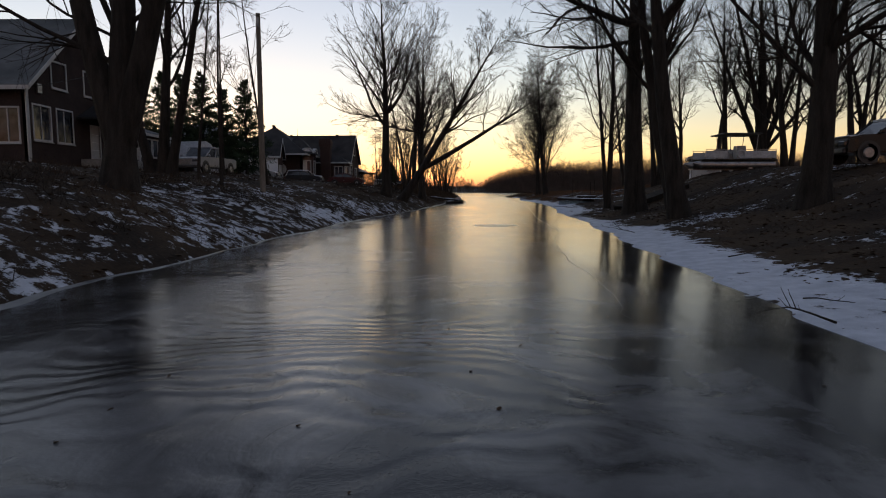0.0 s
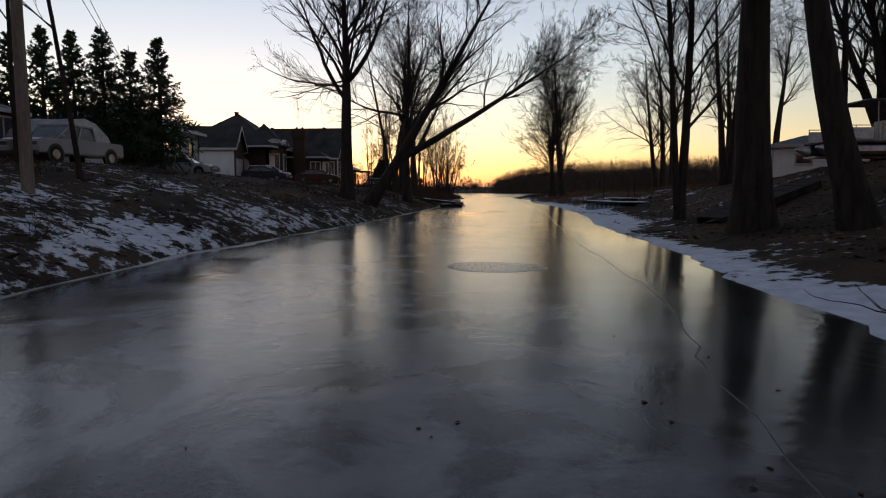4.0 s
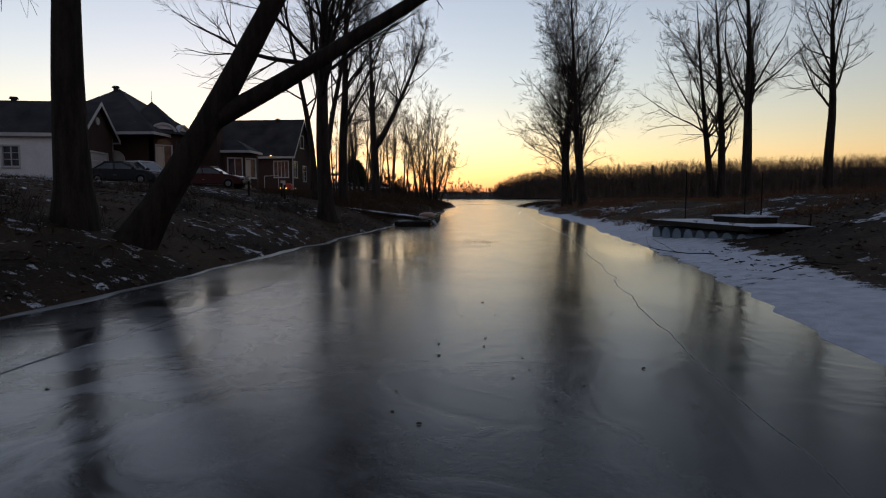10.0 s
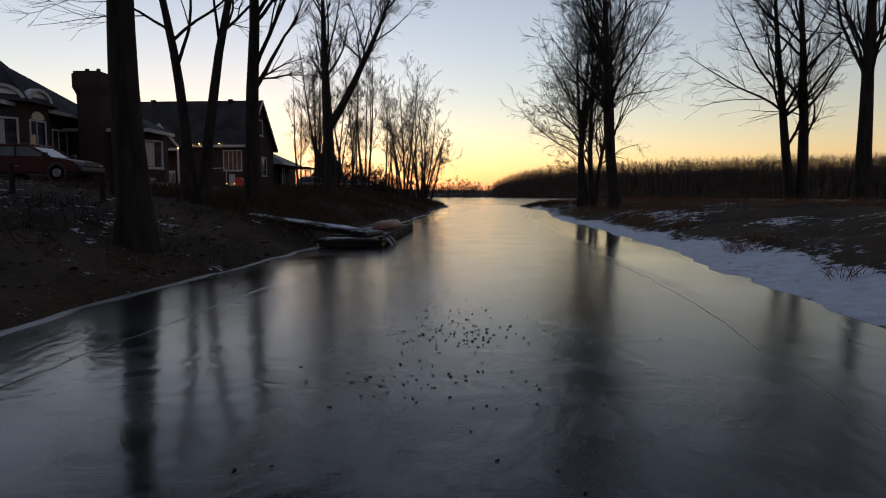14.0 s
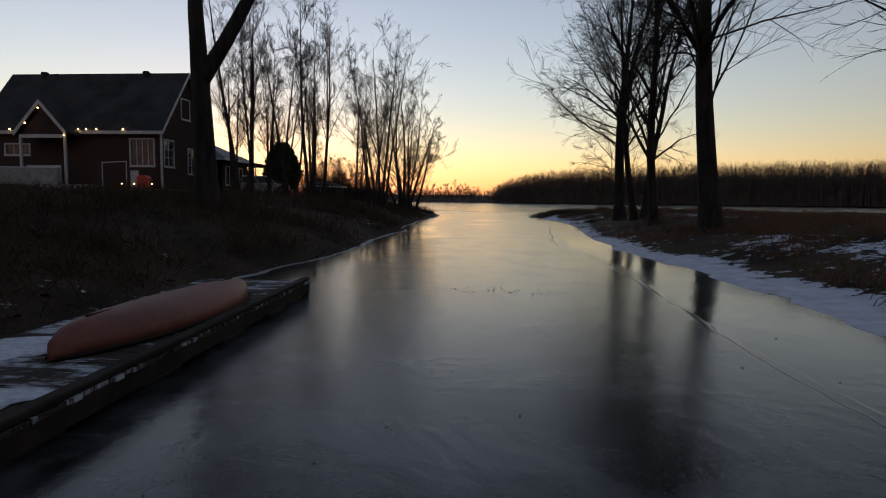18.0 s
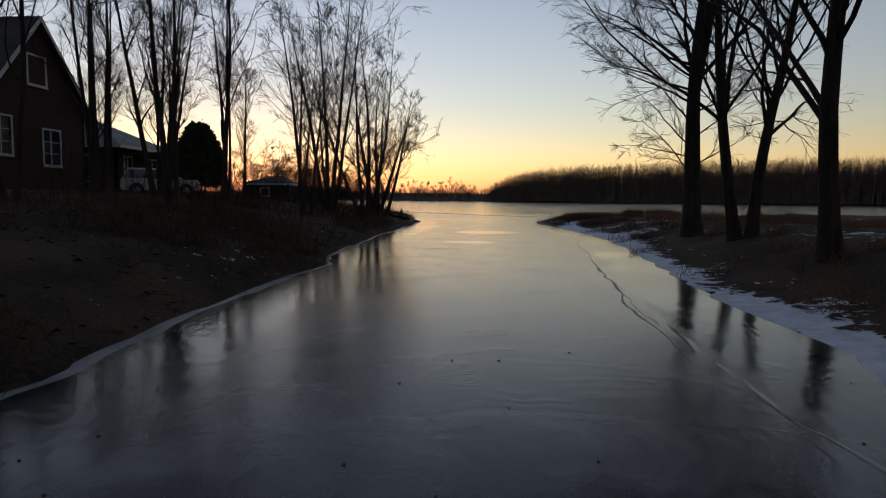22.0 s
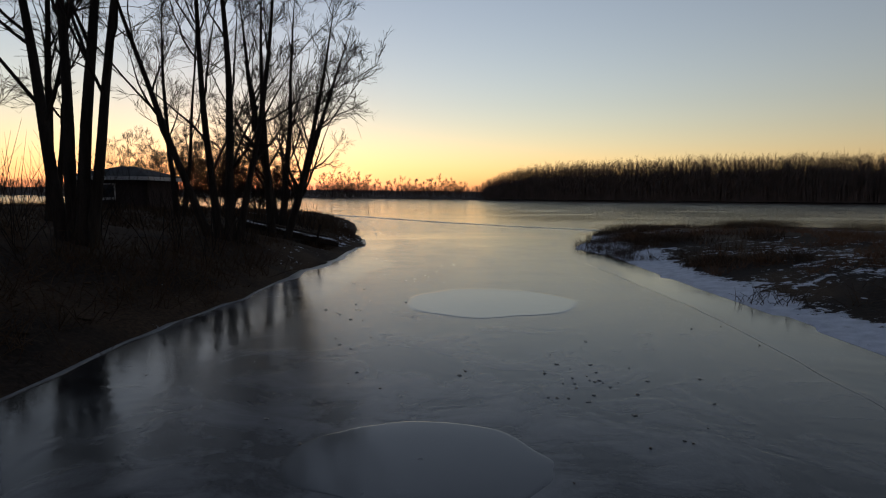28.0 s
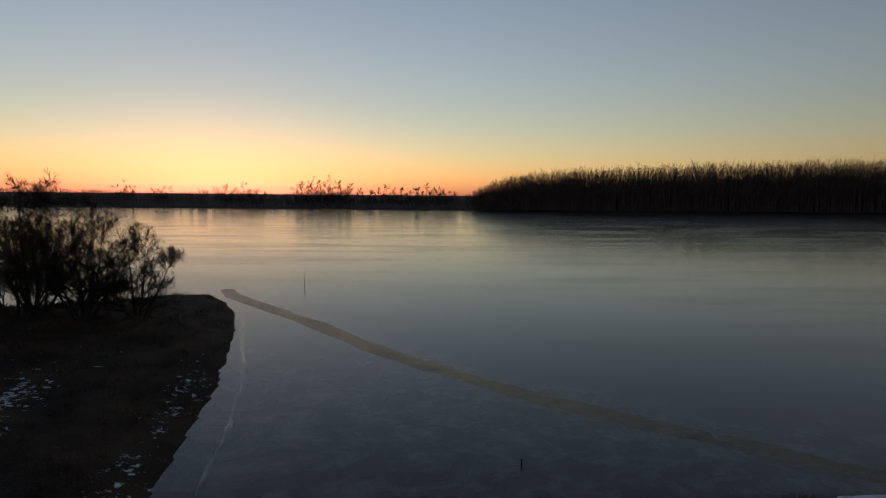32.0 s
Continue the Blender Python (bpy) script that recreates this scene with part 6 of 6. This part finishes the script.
# the dark boarded ramp down the right bank
r = empty("ramp", pose(10.17, 38.35, 0.42, 0, -16.5, 20), "dark boarded ramp down the bank", "ramp")
for y in (-0.55, 0.5):
    part("stringer", boxed(0, y, -0.1, 4.7, y + 0.09, 0.12, bevel=0.01), DARKWOOD, r)
planks(r, "board", 0.05, 4.65, -0.58, 0.62, 0.16, 22, seed=12, material=DARKWOOD)

# the landing ramp at the point
d = empty("landing", pose(2.42, 136.65, 0.42, 0, -13, 199), "frosted narrow landing ramp with a loose plank and posts", "landing")
planks(d, "plank", 0, 3.95, -1.85, 0, 0.05, 26, seed=15, material=FROSTPLANK)
for y in (-1.85, -0.1):
    part("stringer", boxed(0, y, -0.18, 3.95, y + 0.1, 0.0, bevel=0.01), DARKWOOD, d)
for k in (0, 2, 4):
    snow_patch(0.1 + 0.74 * k, -1.0, 0.95 + 0.74 * k, -0.15, 0.054, 20 + k, d, 0.008)
    snow_patch(0.1 + 0.74 * k, -1.75, 0.95 + 0.74 * k, -1.4, 0.054, 50 + k, d, 0.008)
part("loose_plank", boxed(0.35, -1.35, 0.06, 3.6, -1.08, 0.16, bevel=0.01), PLANK, d)
for x, y, hh in ((0.95, 0.12, 0.6), (2.95, 0.1, 0.85)):
    part("post", rod((x, y, -0.9), (x, y, hh), 0.06, 0.055, 8), DARKWOOD, d)

# ---- the utility pole and its wires
p = empty("utility_pole", pose(-8.5, 30.9, level(-8.5, 30.9) - 0.3), "grey wooden utility pole on the bank", "pole")
part("shaft", rod((0, 0, 0), (0, 0, 8.3), 0.14, 0.1, 12), POLEWOOD, p)
part("bracket", boxed(-0.05, -0.13, 7.7, 0.05, -0.08, 8.1), STEEL, p)

# ---- grass, reeds and brush
def tufts(name, label, places, blades, tall, material, seed, lean=0.45, r=0.006, wide=0.11):
    """Clumps of bent blades or stalks, too many to count."""
    rng = np.random.default_rng(seed)
    c = np.repeat(places, blades, 0)
    n = len(c)
    c = c + np.concatenate([rng.normal(0, wide, (n, 2)), np.zeros((n, 1))], 1)
    wy = np.concatenate([rng.normal(0, lean, (n, 2)), np.ones((n, 1))], 1)
    h = tall * rng.uniform(0.45, 1.15, n)
    p = grow(rng, c - np.array([0, 0, 0.05]), wy, h, 2, 0.2, -0.16)
    v, f = tubes(p, np.tile(r * np.array([[1.0, 0.9, 0.25]]), (n, 1)), 3)
    return tagged(link(name, mesh_np(name, v, f, material), None), label, "grass", kind="stuff")


def scatter(n, xs, ys, keep, seed):
    """Places on the ground inside a stretch of the plan where keep(left, right, clumpiness) holds."""
    rng = np.random.default_rng(seed)
    x, y = rng.uniform(*xs, n), rng.uniform(*ys, n)
    left, right, _ = shore(x, y)
    ok = keep(left, right, rough_noise(x, y, 2.6, seed) + 0.5 * rough_noise(x, y, 0.9, seed + 1))
    x, y = x[ok], y[ok]
    return np.stack([x, y, height(x, y)], 1)


tufts("dry_grass", "tawny dry grass clumps along the shore", scatter(3400, (9, 26), (60, 141), lambda l, r, c: (r > 1.3) & (c > 0.06), 401), 24, 0.5, GRASS, 1, 0.55, 0.008, 0.2)
tufts("dry_grass", "short trampled brown grass on the flat", scatter(4500, (14, 70), (55, 165), lambda l, r, c: (r > 3) & (c > -0.05), 403), 6, 0.28, GRASS, 2, 0.7, 0.011, 0.2)
tufts("dry_grass", "thin brown grass between leaves on the bank", scatter(3600, (4, 26), (6, 62), lambda l, r, c: (r > 2.6) & (c > 0.12), 405), 7, 0.2, REED, 3, 0.8, 0.006)
tufts("dry_grass", "thin brown grass on the house bank", scatter(17000, (-20, 2), (4, 134), lambda l, r, c: (l > 0.12) & (c > 0.02), 407), 8, 0.27, REED, 4, 0.8, 0.006, 0.16)
tufts("dry_grass", "deep matted brown grass on the point", scatter(6000, (-30, 3), (130, 186), lambda l, r, c: (l > 0.6) & (c > -0.2), 409), 9, 0.45, REED, 5, 0.6, 0.008)
tufts("dry_grass", "dark weed clumps that stand in the shore snow", np.concatenate([scatter(1500, (10, 20), (96, 128), lambda l, r, c: (r > 0.1) & (r < 4) & (c > 0.14), 421), scatter(2600, (12, 22), (126, 153), lambda l, r, c: (r > 0.05) & (r < 4.5) & (c > 0.1), 425)]), 13, 0.5, REED, 11, 0.5, 0.007, 0.18)
tufts("reeds", "dark standing reeds at the tip of the flat", scatter(4200, (13, 40), (136, 158), lambda l, r, c: (r > 1.0) & (r < 8) & (c > 0.1), 411), 14, 0.75, REED, 6, 0.22, 0.007, 0.2)
tufts("brush", "dark tangled brush on the shaded bank", np.concatenate([scatter(n, (-10, 2), ys, lambda l, r, c: (l > 0.5) & (l < 8) & (c > least), s) for n, ys, least, s in ((1600, (72, 95), -0.15, 413), (950, (95, 112), 0.05, 414), (1500, (112, 150), 0.0, 416))]), 10, 0.8, REED, 7, 0.6, 0.008, 0.25)
tufts("brush", "low dark brush at the foot of the bank trees", scatter(2200, (-16, -1), (14, 76), lambda l, r, c: (l > 1.2) & (l < 9) & (c > 0.16), 415), 12, 0.62, TWIG, 8, 0.7, 0.006, 0.22)
tufts("shrub_stems", "bare upright shrub stems in the thicket", scatter(170, (-13, 1), (108, 143), lambda l, r, c: (l > 1.4), 417), 5, 2.6, TWIG, 9, 0.2, 0.011)


def litter(name, label, places, size, seed, material=None):
    """Small curled dead leaves."""
    rng = np.random.default_rng(seed)
    n = len(places)
    a, s = rng.uniform(0, 6.283, n), size * rng.uniform(0.5, 1.4, n)
    u = np.stack([np.cos(a), np.sin(a), rng.uniform(-0.3, 0.3, n)], 1) * s[:, None]
    w = np.stack([-np.sin(a), np.cos(a), rng.uniform(-0.3, 0.3, n)], 1) * (s * rng.uniform(0.4, 0.8, n))[:, None]
    up = np.stack([0 * a, 0 * a, s * rng.uniform(0.1, 0.45, n)], 1)
    q = places[:, None] + np.stack([-u, -0.4 * u - w + up, 0.5 * u - 0.9 * w + up * 0.6, u + up * 0.3, 0.4 * u + w + up, -0.5 * u + 0.8 * w + up * 0.7], 1)
    lo = q - np.array([0, 0, 0.004])
    v = np.concatenate([q, lo], 1).reshape(-1, 3)
    k = np.arange(n)[:, None] * 12
    quads = np.concatenate([k + np.array([[0, 1, 2, 3]]), k + np.array([[0, 3, 4, 5]]), k + np.array([[9, 8, 7, 6]]), k + np.array([[11, 10, 9, 6]])] + [k + np.array([[i, i + 6, (i + 1) % 6 + 6, (i + 1) % 6]]) for i in range(6)])
    return tagged(link(name, mesh_np(name, v, quads, material or LEAF)), label, "leaves", kind="stuff")


def on_ice(n, xs, ys, seed, clump=None):
    rng = np.random.default_rng(seed)
    x, y = rng.uniform(*xs, n), rng.uniform(*ys, n)
    if clump is not None:
        cx, cy, sx, sy = clump
        x, y = rng.normal(cx, sx, n), rng.normal(cy, sy, n)
    left, right, _ = shore(x, y)
    ok = (left < -0.3) & (right < -0.3)
    return np.stack([x[ok], y[ok], np.full(ok.sum(), 0.006)], 1)


spots = [on_ice(700, (-6, 13), (-2, 130), 501)]
for i, (x, y, sx, sy, n) in enumerate(((4.3, 55.5, 0.9, 2.2, 50), (4.2, 60.7, 0.5, 0.4, 110), (4.0, 58.8, 0.6, 0.4, 50), (4.0, 47, 0.8, 2, 40), (2.0, 19.5, 0.8, 1.5, 25), (0.7, 10, 0.5, 1.5, 16), (5.9, 83, 1.6, 0.5, 110), (4.4, 62, 0.5, 0.8, 45), (5.0, 112.6, 0.7, 0.4, 100), (4.6, 103.4, 0.7, 0.3, 50))):
    spots.append(on_ice(n, (0, 1), (0, 1), 510 + i, (x, y, sx, sy)))
litter("dead_leaves", "small dark dead leaves frozen onto the ice", np.concatenate(spots), 0.017, 1)
litter("dead_leaves", "brown leaf litter over the snow of the bank", scatter(12000, (4, 20), (2, 62), lambda l, r, c: (r > 0.9) & (c > -0.35 + 0.5 * (r < 2.2)), 421), 0.06, 2)
litter("dead_leaves", "brown leaf litter on the house bank", scatter(15000, (-16, 1), (3, 132), lambda l, r, c: (l > 0.1) & (c > -0.3), 423), 0.07, 3)


# ---- seams, pools and ridges of the ice
def seam(name, label, path, width, tall, material, seed, step=0.35):
    """A low wandering ridge along a line of the plan."""
    rng = np.random.default_rng(seed)
    ys = np.arange(path[0][1], path[-1][1], step)
    xs = np.interp(ys, [p[1] for p in path], [p[0] for p in path])
    xs = xs + 0.22 * rough_noise(xs * 0, ys, 3.1, seed) + 0.1 * rough_noise(xs * 0, ys, 1.0, seed + 1) + rng.normal(0, 0.02, len(ys))
    w = width * (0.75 + rough_noise(xs * 0, ys, 1.6, seed + 2)) + 0.01
    ends = smooth(np.minimum(ys - ys[0], ys[-1] - ys) / 6.0)  # it dies away towards both ends
    w, tall = w * (0.3 + 0.7 * ends), tall * ends
    hgt = tall * (0.8 + rough_noise(xs * 0, ys, 0.8, seed + 3))
    rows = np.stack([np.stack([xs - w, ys, 0 * ys - 0.004], 1), np.stack([xs - 0.1 * w, ys, hgt], 1), np.stack([xs + 0.35 * w, ys, hgt * 0.5], 1), np.stack([xs + w, ys, 0 * ys - 0.004], 1)], 1)
    n = len(ys)
    i = np.arange(n * 4).reshape(n, 4)
    q = np.stack([i[:-1, :-1], i[:-1, 1:], i[1:, 1:], i[1:, :-1]], -1).reshape(-1, 4)
    return tagged(link(name, mesh_np(name, rows.reshape(-1, 3), q, material, True)), label, "ice seam", kind="structure")


seam("ice_seam", "low rimed seam in the ice along the snowy shore", [(x, y) for x, y in zip(X_S, Y_S) if 8 < y < 142], 0.014, 0.002, RIME, 3)
seam("ice_seam", "dark ragged crack in the ice beside the house bank", [(-1.4, 39.2), (-1.2, 42.6), (-0.75, 45), (-0.35, 48), (-0.1, 49.7), (-0.2, 51), (-0.5, 52.6), (-0.5, 54), (-0.2, 55.7), (0.2, 57), (0.6, 62), (1.0, 71)], 0.03, 0.01, DARKICE, 13)
seam("ice_seam", "soft raised lip where the middle ice overlaps the shore strip", [(x + 0.1, y) for x, y in zip(X_S, Y_S) if 64 < y < 110], 0.12, 0.006, DARKICE, 43)
seam("ice_seam", "broad frosted streak where the ice has buckled", [(9.15, 94.5), (9.4, 97.1), (9.5, 99.1), (10.3, 105), (11.3, 112)], 0.06, 0.004, RIME, 23)
seam("ice_seam", "cracked wet edge of the ice at the point", [(3.1, 145), (2.5, 150.4), (1.4, 157), (-0.3, 164), (-3.0, 172), (-5.5, 180)], 0.12, 0.05, DARKICE, 33)


def sheet_of_ice(name, label, cx, cy, rx, ry, seed, material, z=0.004, rim=0.012):
    """A thin plate or refrozen pool with an uneven outline and a faint rim."""
    n = 72
    a = np.linspace(0, 2 * np.pi, n, endpoint=False)
    w = 1 + 0.06 * np.sin(2 * a + seed) + 0.04 * np.sin(3 * a + 2 * seed) + 0.02 * np.sin(7 * a + seed) + 0.05 * rough_noise(np.cos(a) * 5 + seed, np.sin(a) * 5, 1.0, seed)
    rings = [(1.0, 0.0), (0.985, rim), (0.955, rim * 0.4 + z), (0.6, z), (0.02, z)]
    v = np.concatenate([np.stack([cx + rx * f * w * np.cos(a), cy + ry * f * w * np.sin(a), np.full(n, h)], 1) for f, h in rings])
    i = np.arange(len(rings) * n).reshape(len(rings), n)
    j = np.roll(i, -1, 1)
    q = np.stack([i[:-1], j[:-1], j[1:], i[1:]], -1).reshape(-1, 4)
    return tagged(link(name, mesh_np(name, v, q, material, True)), label, "ice", kind="structure")


sheet_of_ice("refrozen_pool", "oval milky refrozen pool in the ice", 8.05, 125.1, 1.9, 2.05, 1, POOL, 0.003, 0.006)
sheet_of_ice("refrozen_pool", "small oval milky refrozen pool", 6.75, 116.5, 1.2, 1.0, 2, POOL, 0.002, 0.002)
sheet_of_ice("ice_plate", "thin raised plate of cloudy ice", 2.1, 28.95, 1.0, 0.75, 4, PLATE, 0.003, 0.004)

def shore_ice(name, label, y0, y1, seed):
    """A thin ragged ribbon of frosted ice along the foot of a bank, torn where the frost is missing."""
    ys = np.arange(y0, y1, 0.3)
    xs = np.interp(ys, Y_L, X_L) + 0.32 * rough_noise(ys * 0, ys, 2.6, 1) + 0.2 * rough_noise(ys * 0, ys, 0.9, 2)
    w = np.maximum(0.0, 0.05 + 0.36 * rough_noise(ys * 0, ys, 3.4, seed) + 0.22 * rough_noise(ys * 0, ys, 0.8, seed + 1))
    out = w + 0.02 + 0.04 * rough_noise(ys * 0, ys, 0.5, seed + 2)
    rows = np.stack([np.stack([xs + a * out - b, ys, np.full(len(ys), h)], 1) for a, b, h in ((0, 0.25, 0.012), (0.1, 0, 0.016), (0.8, 0, 0.008), (1.0, 0, -0.003))], 1)
    i = np.arange(len(ys) * 4).reshape(-1, 4)
    q = np.stack([i[:-1, :-1], i[:-1, 1:], i[1:, 1:], i[1:, :-1]], -1).reshape(-1, 4)
    return tagged(link(name, mesh_np(name, rows.reshape(-1, 3), q, SHOREICE, True)), label, "ice", kind="structure")


shore_ice("shore_ice", "thin ribbon of white frosted ice at the foot of the bank", 3, 150, 81)

# the pressure ridge across the mouth of the creek
line = [(-9, 187), (-7.6, 184.1), (-5.4, 181.4), (0.75, 174.1), (5.4, 167.7), (8.9, 163.9), (11.85, 160.9), (14.4, 158.8), (16.7, 157.1), (18.7, 155.7), (21, 153.9), (24, 152.3), (34, 152.5), (50, 157)]
t = np.linspace(0, len(line) - 1, 700)
px, py = (np.interp(t, range(len(line)), [p[k] for p in line]) for k in (0, 1))
for _ in range(3):
    px[1:-1], py[1:-1] = [(q[:-2] + 2 * q[1:-1] + q[2:]) / 4 for q in (px, py)]
tx, ty = np.gradient(px), np.gradient(py)
ln = np.hypot(tx, ty)
nx, ny = -ty / ln, tx / ln
across = np.linspace(-0.8, 0.8, 9)
rng = np.random.default_rng(61)
rows = []
for s in across:
    wob = s * (0.9 + 0.5 * rough_noise(px, py, 2.2, 71))
    x, y = px + nx * wob, py + ny * wob
    z = (1 - (s / 0.8) ** 2) * (0.012 + 0.05 * (rough_noise(x, y, 0.6, 72) + 0.5) + 0.03 * rough_noise(x, y, 0.3, 73)) - 0.006
    rows.append(np.stack([x, y, z], 1))
v = np.stack(rows, 1)
i = np.arange(v.shape[0] * 9).reshape(-1, 9)
q = np.stack([i[:-1, :-1], i[1:, :-1], i[1:, 1:], i[:-1, 1:]], -1).reshape(-1, 4)
tagged(link("pressure_ridge", mesh_np("pressure_ridge", v.reshape(-1, 3), q, RIDGE, True)), "low rippled pressure ridge across the mouth of the creek", "ice ridge", kind="structure")


# ---- small crumbs of broken ice and snow near the mouth
def crumbs(name, label, places, size, seed, material):
    rng = np.random.default_rng(seed)
    n = len(places)
    a = rng.uniform(0, 6.283, (n, 1)) + np.arange(5)[None] * 1.2566 + rng.normal(0, 0.2, (n, 5))
    s = size * rng.uniform(0.4, 1.5, (n, 1)) * rng.uniform(0.6, 1.2, (n, 5))
    lo = np.stack([s * np.cos(a), s * np.sin(a), np.full((n, 5), -0.004)], -1)
    hi = lo * 0.7 + np.array([0, 0, 1.0]) * (0.005 + 0.1 * size * rng.uniform(0, 1, (n, 1, 1)))
    v = (places[:, None] + np.concatenate([lo, hi], 1)).reshape(-1, 3)
    k = np.arange(n)[:, None] * 10
    q = np.concatenate([k + np.array([[i, (i + 1) % 5, (i + 1) % 5 + 5, i + 5]]) for i in range(5)] + [k + np.array([[5, 6, 7, 8]]), k + np.array([[5, 8, 9, 5]])[:, [0, 1, 2, 3]]])
    q = q[: -n]
    return tagged(link(name, mesh_np(name, v, q, material)), label, "ice", kind="stuff")


crumbs("ice_crumbs", "small dark shards of broken ice", np.concatenate([on_ice(16, (0, 1), (0, 1), 600 + i, c) for i, c in enumerate(((9.2, 117.8, 0.5, 0.9), (6.2, 129.5, 0.5, 2.0), (5.2, 121, 0.8, 3.5), (4.6, 131, 0.7, 4.5), (4.2, 141, 0.5, 5), (8.9, 119.2, 0.4, 0.8)))]), 0.03, 5, CRUMB)
crumbs("snow_crumbs", "crusted snow lumps along the shore", scatter(2600, (4, 17), (5, 153), lambda l, r, c: (r > 0.0) & (r < 2.2) & (c > 0.1), 431), 0.10, 6, SNOW)


# ---- sticks, stakes and wires
def stick(x, y, turn, length, r, seed, label, forks=3, z=None):
    rng = np.random.default_rng(seed)
    s = empty("branch", pose(x, y, level(x, y) + 0.02 if z is None else z, 0, 0, turn), label, "branch", "fallen branches")
    p = grow(rng, np.array([[0, 0, 0.0]]), np.array([[1, 0, 0.06]]), np.array([length]), 7, 0.12, 0.0)
    rr = taper(np.array([r]), 7, 0.3)
    v, f = tubes(p, rr, 5)
    link("stem", mesh_np("stem", v, f, BARK, True), s)
    if forks:
        st, wy, le, ra = offshoots(rng, p, np.array([length]), rr, forks, 0.3, 1.0, 40, 10, 0.45, 0.6, 0.25)
        q = grow(rng, st, wy, le, 4, 0.15, 0.02)
        for i in range(forks):
            v, f = tubes(q[i : i + 1], taper(ra[i : i + 1], 4, 0.4), 4)
            link("twig", mesh_np("twig", v, f, TWIG, True), s)


STICKS = ((5.9, 15.5, 20, 1.2, 0.015, 2), (4.35, 9.6, 150, 0.85, 0.016, 5), (4.8, 11.0, -30, 0.6, 0.012, 3), (10.4, 55.0, 160, 2.2, 0.018, 6), (9.9, 51.0, 10, 1.6, 0.014, 4), (8.6, 66.2, 70, 0.35, 0.012, 2), (10.8, 79.5, 30, 0.8, 0.012, 3), (3.2, 108.7, 140, 1.2, 0.014, 2), (3.2, 119.3, 30, 2.2, 0.02, 2), (8.6, 37.2, 170, 1.4, 0.02, 3), (6.4, 23.4, 120, 1.2, 0.014, 4), (2.5, 29.6, 100, 0.3, 0.014, 1), (2.3, 106.0, 60, 0.6, 0.014, 2))
for i, (x, y, a, ln_, r, k) in enumerate(STICKS):
    stick(x, y, a, ln_, r, 800 + i, "thin fallen branch lying by the frozen creek", k)


def stake(x, y, tall, lean, label, r=0.03):
    s = tagged(part("stake", rod((0, 0, -0.5), (lean, 0.02, tall), r, r * 0.8, 7), DARKWOOD, None, m=pose(x, y, max(0.0, level(x, y)))), label, "stake", "stakes")
    return s


stake(11.1, 154.3, 0.17, 0.02, "short dark stake frozen in the lake ice")
stake(-3.05, 189.3, 1.0, 0.08, "thin leaning stake frozen in the lake ice", 0.025)
stake(1.7, 136.2, 0.65, -0.1, "slanting thin stake beside the landing", 0.018)
for x, y in ((-5.7, 70.2), (-6.3, 71.7), (-7.0, 68.5)):
    stake(x, y, 0.75, 0.0, "short dark fence post on the bank", 0.07)


def wire(a, b, sag, label):
    n = 24
    t = np.linspace(0, 1, n)
    p = np.array(a)[None] * (1 - t)[:, None] + np.array(b)[None] * t[:, None]
    p[:, 2] -= sag * 4 * t * (1 - t)
    v, f = tubes(p[None], np.full((1, n), 0.012), 4)
    tagged(link("wire", mesh_np("wire", v, f, BLACKPL)), label, "wire", "wires")


top = level(-8.5, 30.9) + 7.9
wire((-8.5, 30.9, top), (-19.6, 60.1, 5.9), 0.5, "sagging black service wire")
wire((-8.5, 30.9, top - 0.9), (-20.0, 63.2, 5.6), 0.7, "sagging black service wire")
wire((-8.5, 30.9, top - 0.4), (-21.6, 34.8, 6.9), 0.3, "sagging black service wire")
